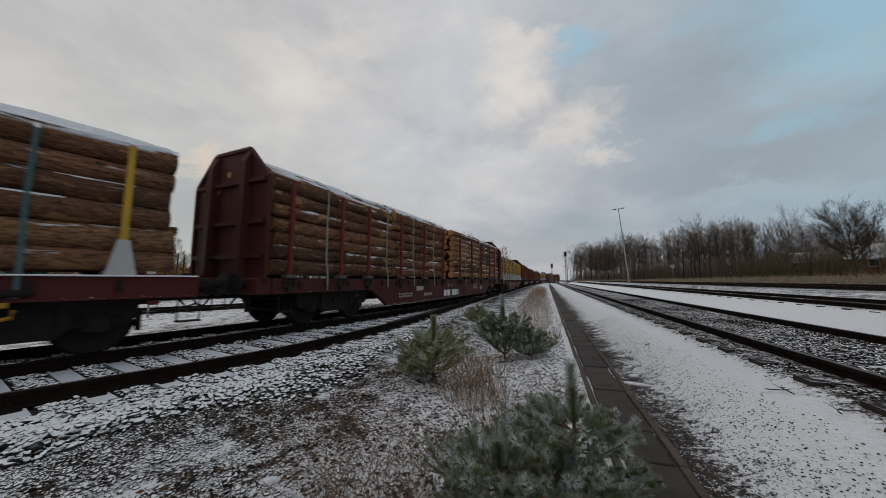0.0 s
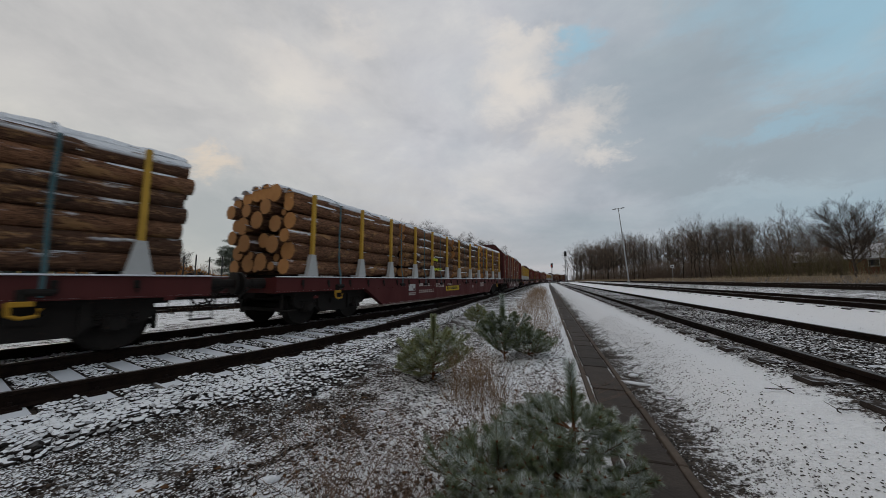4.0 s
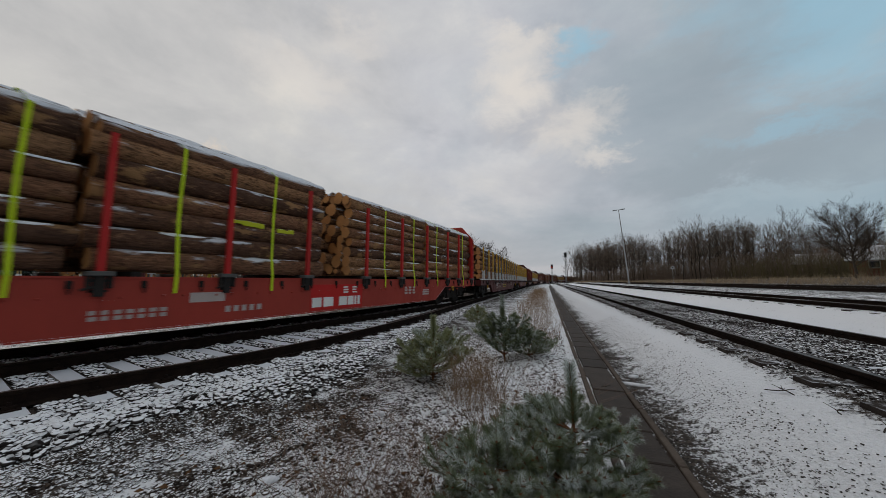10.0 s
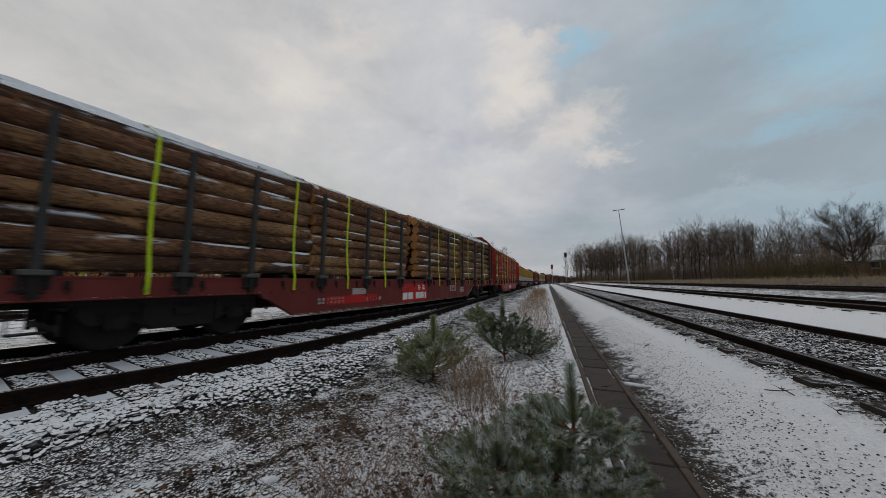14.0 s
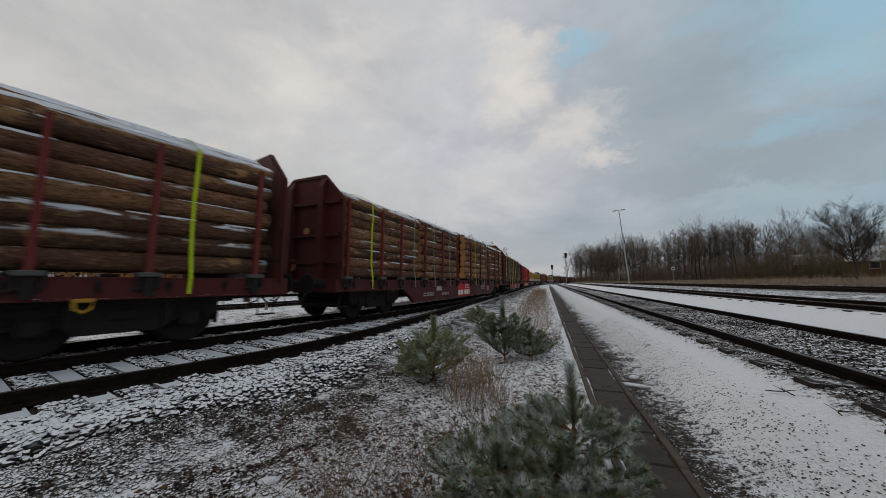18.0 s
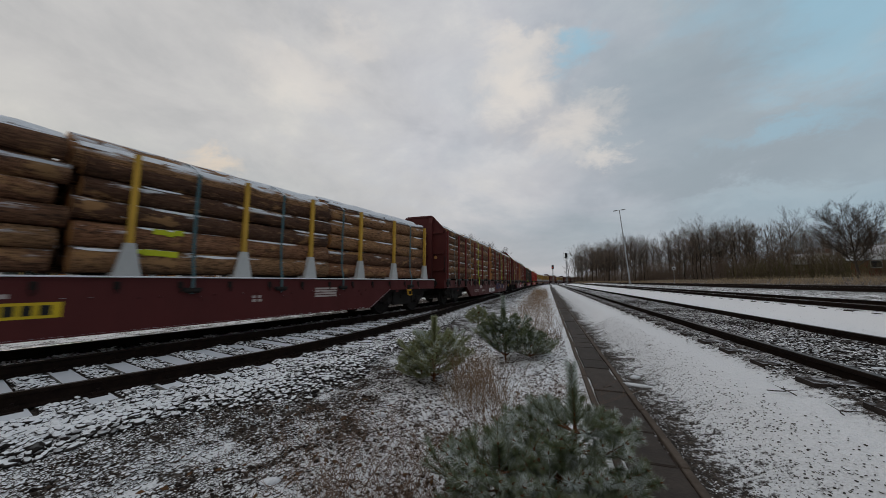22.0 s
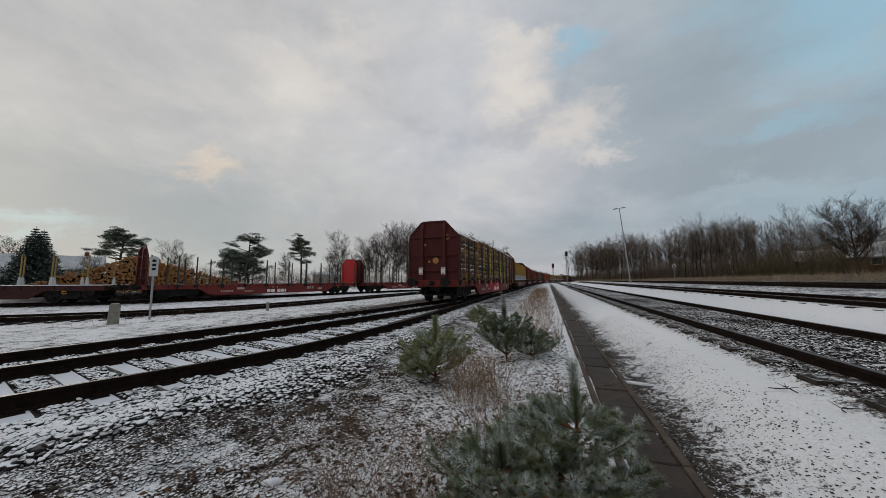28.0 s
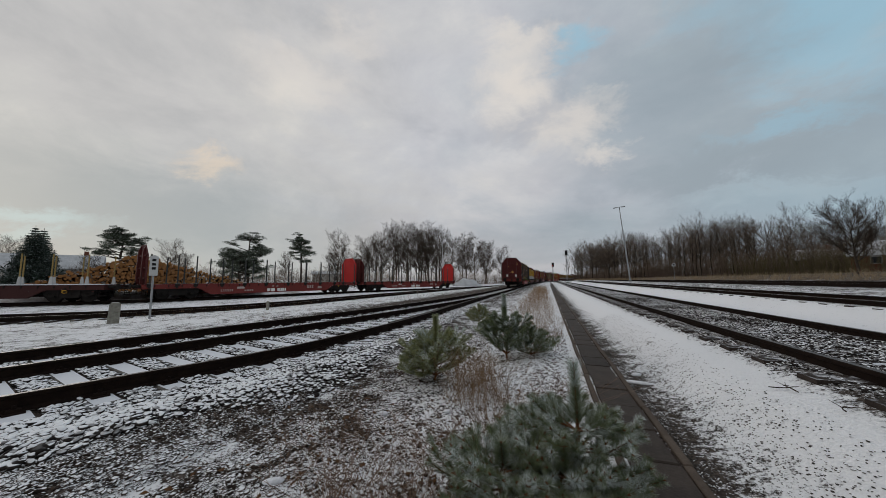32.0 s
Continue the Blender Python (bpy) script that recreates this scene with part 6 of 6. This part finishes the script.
def scots_pine(at, h, w, seed, label, low=0.3):
    """Bare reddish trunk, crooked limbs, flat-topped tufts."""
    rng = random.Random(seed)
    t = thing("pine_tree", label, "tree", "pines behind the yard", at=at)
    wood, leaf = Geo(), Geo()
    pts = [Vector((0, 0, -0.3))]
    for k in range(5):
        pts.append(pts[-1] + Vector((rng.uniform(-0.25, 0.25), rng.uniform(-0.25, 0.25), h * 0.19)))
    wood.tube(pts, [0.24, 0.21, 0.18, 0.14, 0.10, 0.05], 7)
    for k in range(40):
        z = rng.uniform(low, 1.0)
        i = min(int(z * 5), 4)
        p = pts[i].lerp(pts[i + 1], z * 5 - i)
        a = rng.uniform(0, 6.28)
        reach = w / 2 * (1.0 - 0.55 * max(0, z - 0.55) / 0.45) * rng.uniform(0.45, 1.0)
        e = p + Vector((math.cos(a) * reach, math.sin(a) * reach, reach * rng.uniform(-0.05, 0.65)))
        mdl = p.lerp(e, 0.5) + Vector((0, 0, -0.12))
        wood.tube([p, mdl, e], [0.07, 0.05, 0.025], 5)
        for q, s in ((e, 1.0), (mdl.lerp(e, 0.5), 0.8)):
            for _ in range(4):
                c = q + Vector((rng.uniform(-1, 1), rng.uniform(-1, 1), rng.uniform(-0.12, 0.45))) * 0.8 * s
                needle_clump(leaf, c, 0.54 * s, 170, rng, 0.45, 0.115)
    part("trunk", wood, "tree_bark", t)
    part("crown", leaf.mesh("crown", "pine_crown", turn=False), None, t, "dark green needle tufts")


scots_pine(pose(-62.8, 30.9, -0.6), 10.2, 6.6, 1, "flat-topped dark pine behind the log heaps", 0.52)
scots_pine(pose(-47.5, 39.9, -0.6), 9.6, 8.8, 2, "broad dark pine behind the standing wagons")
scots_pine(pose(-50.4, 55.5, -0.6), 12.2, 5.8, 3, "slim dark pine behind the standing wagons", 0.45)
scots_pine(pose(-46.0, 38.0, -0.6), 6.2, 8.0, 4, "low bushy pine behind the standing wagons")


def spruce(at, h, w, seed):
    rng = random.Random(seed)
    t = thing("spruce_tree", "dark conical spruce dusted with snow", "tree", "spruces by the houses", at=at)
    wood, leaf = Geo(), Geo()
    wood.tube([(0, 0, -0.3), (0, 0, h * 0.6), (0, 0, h)], [0.16, 0.09, 0.015], 6)
    n = 26
    for k in range(n):
        z = h * (0.06 + 0.92 * k / n)
        rr = w / 2 * (1 - z / h) + 0.05
        for j in range(8):
            a = j * 0.785 + k * 0.5 + rng.uniform(-0.25, 0.25)
            r = rr * rng.uniform(0.7, 1.1)
            p, e = Vector((0, 0, z)), Vector((math.cos(a) * r, math.sin(a) * r, z - 0.28 * r + 0.12))
            wood.tube([p, e], [0.025, 0.008], 3, 0, False)
            for i in range(3):
                needle_clump(leaf, p.lerp(e, 0.4 + 0.28 * i), 0.10 + 0.20 * rr, 46, rng, 0.5, 0.08 + 0.08 * rr)
    part("trunk", wood, "tree_bark", t)
    part("crown", leaf.mesh("crown", "spruce_needles", turn=False), None, t, "drooping dark needles")


spruce(pose(-70.0, 24.6, -0.6), 9.6, 7.6, 5)
spruce(pose(-73.5, 26.7, -0.6), 9.7, 7.4, 6)


def sapling(at, h, w, seed, density, label, frost="pine_needles", nw=0.0014, hoar=0.5, squeeze=0.0, step=0.195, up=(0.35, 0.85)):
    """A young pine: leading shoot, whorls of upturned branches, long needles, hoar frost on the tips."""
    rng = random.Random(seed)
    t = thing("pine_sapling", label, "young pine", "young pines by the trough", at=at)
    wood, leaf, rime, buds = Geo(), Geo(), Geo(), Geo()

    def needle(g, c, d, ln):
        side = d.cross(Vector((rng.gauss(0, 1), rng.gauss(0, 1), rng.gauss(0, 1)))).normalized() * nw
        q = c + d * ln * rng.uniform(0.75, 1.15) + Vector((0, 0, -ln * 0.06))
        g.add([tuple(c - side), tuple(c + side), tuple(q)], [(0, 1, 2)])

    def shoot(p, e, bow, r, n, ln, tip=True, start=0.25, flare=0.85):
        mid = p.lerp(e, 0.55) + Vector((0, 0, -bow))
        wood.tube([p, mid, e], [r, r * 0.75, r * 0.4], 4, 0, False)
        ax = (e - mid).normalized()
        iced = rng.random() < hoar
        for i in range(n):
            tt = start + (1 - start) * (i + rng.random()) / n
            c = p.lerp(mid, tt / 0.55) if tt < 0.55 else mid.lerp(e, (tt - 0.55) / 0.45)
            s = Vector((rng.gauss(0, 1), rng.gauss(0, 1), rng.gauss(0, 1)))
            s = (s - ax * s.dot(ax)).normalized()
            d = (s * rng.uniform(flare * 0.55, flare) + ax * rng.uniform(0.55, 1.0)).normalized()
            white = iced and tt > 0.62 and rng.random() < 0.35 + 0.4 * max(0.0, d.z)
            needle(rime if white else leaf, c, d, ln)
        if tip:
            for _ in range(int(26 * density)):
                d = (ax * 0.55 + Vector((rng.gauss(0, 0.7), rng.gauss(0, 0.7), rng.gauss(0.1, 0.7)))).normalized()
                needle(rime if iced and rng.random() < 0.6 else leaf, e - ax * 0.012, d, ln)
        for _ in range(3):
            b = (ax + Vector((rng.gauss(0, 0.3), rng.gauss(0, 0.3), rng.gauss(0, 0.3)))).normalized()
            buds.tube([e, e + b * 0.02], [r * 0.8, r * 0.25], 5)

    ln = 0.055 * (1.0 if nw < 0.002 else 1.1)
    wood.tube([(0, 0, -0.05), (0.01, 0, h * 0.5), (0, 0.01, h)], [0.015, 0.011, 0.006], 6)
    shoot(Vector((0.01, 0, h * min(0.66, 0.10 + 2.9 * step))), Vector((0, 0.01, h)), 0, 0.007, int(700 * density), ln * 1.25, False, 0.04, 0.95)
    whorls = 4
    for k in range(whorls):
        z = h * (0.06 + step * k)
        count = 7 if k else 8
        for j in range(count):
            a = j * 6.283 / count + k * 0.5 + rng.uniform(-0.25, 0.25)
            r = w / 2 * (1.0 - 0.17 * k) * rng.uniform(0.72, 1.08) * (1 - squeeze * max(0.0, math.cos(a)))
            p = Vector((0, 0, z))
            e = Vector((math.cos(a) * r, math.sin(a) * r, z + r * rng.uniform(*up)))
            shoot(p, e, r * 0.16, 0.0065, int(170 * density), ln, True, 0.3)
            for i in range(4):
                tt = 0.35 + 0.15 * i + rng.uniform(-0.05, 0.05)
                q = p.lerp(e, tt) + Vector((0, 0, -r * 0.1))
                b = a + (-1) ** i * rng.uniform(0.45, 0.85)
                e2 = q + Vector((math.cos(b), math.sin(b), rng.uniform(0.3, 0.9))) * r * 0.38
                shoot(q, e2, 0.01, 0.004, int(80 * density), ln * 0.92, True, 0.2)
    part("stem", wood, "shoot_bark", t)
    part("needles", leaf.mesh("needles", frost, turn=False), None, t, "long green needles")["kind"] = "stuff"
    part("frosted_needles", rime.mesh("frosted_needles", "frosted_needles", turn=False), None, t, "needle tips white with hoar frost")["kind"] = "stuff"
    part("shoot_bud", buds, "shoot_bark", t)["kind"] = "stuff"


sapling(pose(0.135, 2.12, -0.09), 0.74, 1.12, 1, 3.2, "frosted young pine standing beside the cable trough", hoar=0.28, squeeze=0.2, step=0.145, up=(0.28, 0.66))
sapling(pose(-0.26, 1.78, -0.09, 4, -8, 80), 0.42, 0.80, 6, 2.2, "low frosted young pine beside the taller one", hoar=0.25)
sapling(pose(0.04, 1.84, -0.09, 0, 4, 40), 0.36, 0.72, 9, 2.2, "small frosted pine seedling at the foot of a taller one", hoar=0.22)
sapling(pose(-1.42, 4.0, -0.12, 0, -4, 120), 0.80, 0.95, 2, 2.4, "yellow-green young pine on the snowy gravel", "yellow_needles", nw=0.0028, hoar=0.25, step=0.15, up=(0.6, 1.2))
sapling(pose(-1.60, 4.05, -0.12, 0, -12, 20), 0.45, 0.6, 12, 1.3, "low yellow-green pine beside a taller one", "yellow_needles", nw=0.0028, hoar=0.12)
sapling(pose(-0.66, 5.3, -0.10, 0, 2, 200), 1.00, 0.86, 3, 3.2, "dark young pine with a frosted top", nw=0.0034, hoar=0.25, step=0.13, up=(0.9, 1.7))
sapling(pose(-0.30, 5.6, -0.10, 0, 2, 20), 0.42, 0.9, 7, 1.1, "low young pine sprawling beside a taller one", nw=0.0034, hoar=0.2)
sapling(pose(-1.95, 9.3, -0.12, 0, 0, 60), 0.55, 0.8, 4, 0.7, "small young pine near the track", "yellow_needles", nw=0.005, hoar=0.2)
sapling(pose(-1.3, 7.2, -0.12, 0, 0, 60), 0.35, 0.6, 8, 0.7, "small young pine near the track", "yellow_needles", nw=0.005, hoar=0.2)


def dry_tuft(name, label, spots, mat, seed, lean=0.28):
    """Thin dry stems with side twigs, joined; spots: x, y, radius, height, number."""
    rng = random.Random(seed)
    g = Geo()
    for x, y, r, h, n in spots:
        for _ in range(n):
            a, d = rng.uniform(0, 6.28), r * math.sqrt(rng.random())
            px, py = x + math.cos(a) * d, y + math.sin(a) * d
            p = Vector((px, py, ground_z(px, py) - 0.01))
            hh = h * rng.uniform(0.3, 1.0)
            dr = Vector((rng.gauss(0, lean), rng.gauss(0, lean), 1))
            q = p + dr * hh * 0.5
            e = q + (dr + Vector((rng.gauss(0, 0.3), rng.gauss(0, 0.3), 0))) * hh * 0.5
            w = 0.0018
            g.tube([p, q, e], [w, w * 0.8, w * 0.4], 3, 0, False)
            for _k in range(4):
                b = q.lerp(e, rng.random())
                f = b + Vector((rng.uniform(-1, 1), rng.uniform(-1, 1), rng.uniform(0.1, 1.2))) * hh * 0.2
                g.tube([b, f], [w * 0.6, w * 0.3], 3, 0, False)
    tagged(new(name, g.mesh(name, mat, turn=False)), label, "dry weeds", kind="stuff")


dry_tuft("rusty_weeds", "straw-brown dry weed stems", [(-0.74, 3.5, 0.36, 0.55, 250), (-0.95, 4.1, 0.3, 0.42, 90), (-0.45, 3.0, 0.25, 0.32, 70), (-0.2, 6.4, 0.4, 0.5, 150)], "straw", 21, 0.4)
dry_tuft("dry_weeds", "thin brown weed stems poking through the snow", [(-0.95, 1.7, 0.45, 0.22, 330), (-0.5, 1.45, 0.35, 0.24, 330), (-0.75, 1.35, 0.4, 0.2, 250), (-1.5, 2.2, 0.6, 0.2, 240), (-0.6, 2.4, 0.4, 0.3, 200), (-2.4, 2.6, 0.8, 0.10, 160), (0.1, 3.6, 0.3, 0.3, 90)], "weed_brown", 22, 0.75)
dry_tuft("yard_weeds", "sparse dry weeds in the snowy yard", [(-15.5 + 0.4 * (k % 7), 6.0 + 1.6 * k, 1.3, 0.30, 26) for k in range(22)] + [(-9.5 - 0.5 * (k % 3), 8.0 + 2.2 * k, 0.9, 0.2, 18) for k in range(12)], "straw", 24)
dry_tuft("strip_weeds", "strip of tall dry weeds between the tracks", [(-0.45 - 0.02 * k, 7.5 + 1.7 * k, 0.75, 0.55 + 0.03 * (k % 4), 170) for k in range(20)], "straw", 23)


def leaf_litter():
    rng = random.Random(31)
    g = Geo()
    for _ in range(450):
        y = 1.0 + 5 * rng.random() ** 1.4
        x = rng.uniform(-2.6, 0.35)
        a = rng.uniform(0, 6.28)
        r = rng.uniform(0.008, 0.022)
        z = ground_z(x, y) + 0.012
        vs = [(x + r * math.cos(a + b) * k, y + r * math.sin(a + b) * k, z + rng.uniform(-0.006, 0.012)) for b, k in ((0, 1.4), (1.4, 0.7), (3.1, 1.2), (4.7, 0.7))]
        vs += [(q[0], q[1], q[2] + 0.002) for q in vs]
        g.add(vs, [(0, 1, 2, 3), (7, 6, 5, 4), (0, 4, 5, 1), (1, 5, 6, 2), (2, 6, 7, 3), (3, 7, 4, 0)])
    tagged(new("leaf_litter", g.mesh("leaf_litter", "dead_leaf")), "small curled brown dead leaves on the gravel", "leaves", kind="stuff")


leaf_litter()


def twigs():
    rng = random.Random(41)
    for x, y, ln, rz in ((1.84, 3.5, 0.20, 10), (1.90, 3.42, 0.12, 60), (1.93, 3.0, 0.12, 40), (1.98, 2.7, 0.22, 20), (1.5, 5.9, 0.18, 70), (0.62, 4.1, 0.1, 30)):
        g = Geo()
        p = Vector((-ln / 2, 0, 0.01))
        pts = [p]
        for k in range(4):
            pts.append(pts[-1] + Vector((ln / 4, rng.uniform(-0.05, 0.05), rng.uniform(-0.004, 0.012))))
        g.tube(pts, [0.004, 0.0048, 0.004, 0.0035, 0.002], 6)
        g.tube([pts[2], pts[2] + Vector((0.05, 0.08, 0.02))], [0.003, 0.0015], 5)
        solid("fallen_twig", g, "tree_bark", "dark fallen twig lying on the snow", "twig", "fallen twigs", at=pose(x, y, ground_z(x, y) + 0.008 + (0.03 if x < 0.9 else 0), 0, 0, rz))
    for x, y, sx, sy, rz in ((1.02, 4.42, 0.42, 0.07, -12), (1.05, 4.78, 0.13, 0.09, 20), (-1.72, 1.72, 0.14, 0.06, 30), (-1.55, 2.85, 0.10, 0.07, 0), (-0.95, 3.05, 0.08, 0.05, 40)):
        bm = bmesh.new()
        bmesh.ops.create_icosphere(bm, subdivisions=2, radius=1)
        for v in bm.verts:
            k = 1 + 0.2 * noise.noise(v.co * 2 + Vector((x * 5, y, 0)))
            v.co = Vector((v.co.x * sx / 2 * k, v.co.y * sy / 2 * k, v.co.z * 0.022 * k))
        g = Geo()
        g.bm(bm)
        solid("snow_lump", g, "snow", "small clean lump of snow on the gravel", "snow lump", "snow lumps", at=pose(x, y, ground_z(x, y) + 0.012, 0, 0, rz), smooth=True)


twigs()


# ---------------------------------------------------------------- houses
def house(at, w, d, wall_h, roof_h, wall_mat, label, windows=(), chimney=True, door=False):
    """Walls, a gabled roof with overhang, windows with frames. The ridge runs along x; the front is at -y."""
    t = thing("house", label, "house", at=at)
    g = Geo()
    g.box((0, 0, wall_h / 2 - 0.3), (w, d, wall_h + 0.6))
    g.prism([(-d / 2, wall_h), (d / 2, wall_h), (0, wall_h + roof_h - 0.15)], -w / 2, w / 2, "x")
    part("wall", g, wall_mat, t)
    r = Geo()
    o = 0.45
    k = roof_h / (d / 2)
    for s in (-1, 1):
        pr = [(0, wall_h + roof_h), (s * (d / 2 + o), wall_h - k * o), (s * (d / 2 + o), wall_h - k * o - 0.16), (0, wall_h + roof_h - 0.18)]
        r.prism(pr, -w / 2 - o, w / 2 + o, "x")
    rf = part("roof", r, "roof_snow", t, "roof under thin snow")
    if chimney:
        part("chimney", Geo().box((w * 0.22, 0.4, wall_h + roof_h + 0.1), (0.6, 0.6, 1.4)), "brick_red", rf)
    for x, z, ww, wh in windows:
        wi = new("window")
        wi.parent = t
        fr = Geo()
        for sx in (-1, 1):
            fr.box((x + sx * ww / 2, -d / 2 - 0.02, z), (0.09, 0.1, wh + 0.09))
            fr.box((x, -d / 2 - 0.02, z + sx * wh / 2), (ww, 0.1, 0.09))
        part("window_frame", fr, "white_paint", wi)
        part("pane", Geo().box((x, -d / 2 - 0.01, z), (ww - 0.05, 0.03, wh - 0.05)), "dark_window", wi)
    return t


house(pose(-84, 27.0, -0.6, 0, 0, 68), 9, 7, 3.6, 2.6, "plaster", "white rendered house with a snowy gable roof", ((-3, 1.5, 1.2, 1.2), (0, 1.5, 1.2, 1.2), (3, 1.5, 1.2, 1.2)))
house(pose(-88, 36.0, 0.6, 0, 0, 60), 8, 7, 3.0, 2.4, "plaster", "house with a snow-covered roof among spruces", ((-2, 1.6, 1.2, 1.2), (2, 1.6, 1.2, 1.2)))
house(pose(-53.5, 68.5, -0.6, 0, 0, 40), 7.5, 5.0, 3.3, 0.5, "plaster", "flat-roofed white shed behind the yard", ((-2, 1.9, 0.9, 0.9), (1.5, 1.9, 0.9, 0.9)), False)
house(pose(50.0, 81.0, 2.6, 0, 0, -30), 6, 6, 2.4, 1.8, "brick_red", "brick house with a snowy roof behind the scrub", ((-2.5, 1.5, 1.1, 1.1), (1.5, 1.5, 1.1, 1.1)))
house(pose(54, 71, 2.6, 0, 0, -35), 10, 7, 2.6, 2.2, "brick_red", "brick house with a snowy roof behind the oak", ((-2.5, 1.5, 1.1, 1.1), (1.5, 1.5, 1.1, 1.1)))
house(pose(60, 74, 2.6, 0, 0, -40), 10, 7, 2.6, 2.2, "plaster", "pale house with a snowy roof behind the oak", ((-2.5, 1.5, 1.1, 1.1), (1.5, 1.5, 1.1, 1.1)))


def snow_heap():
    bm = bmesh.new()
    bmesh.ops.create_icosphere(bm, subdivisions=3, radius=1)
    for v in bm.verts:
        k = 1 + 0.35 * noise.noise(v.co * 2.2)
        v.co = Vector((v.co.x * 3.4 * k, v.co.y * 2.4 * k, max(v.co.z, -0.2) * 2.0 * k))
    g = Geo()
    g.bm(bm)
    solid("gravel_heap", g, "roof_snow", "snow-dusted heap of pale gravel", "gravel heap", at=pose(-19.0, 76, -0.9), smooth=True)


snow_heap()


motions()
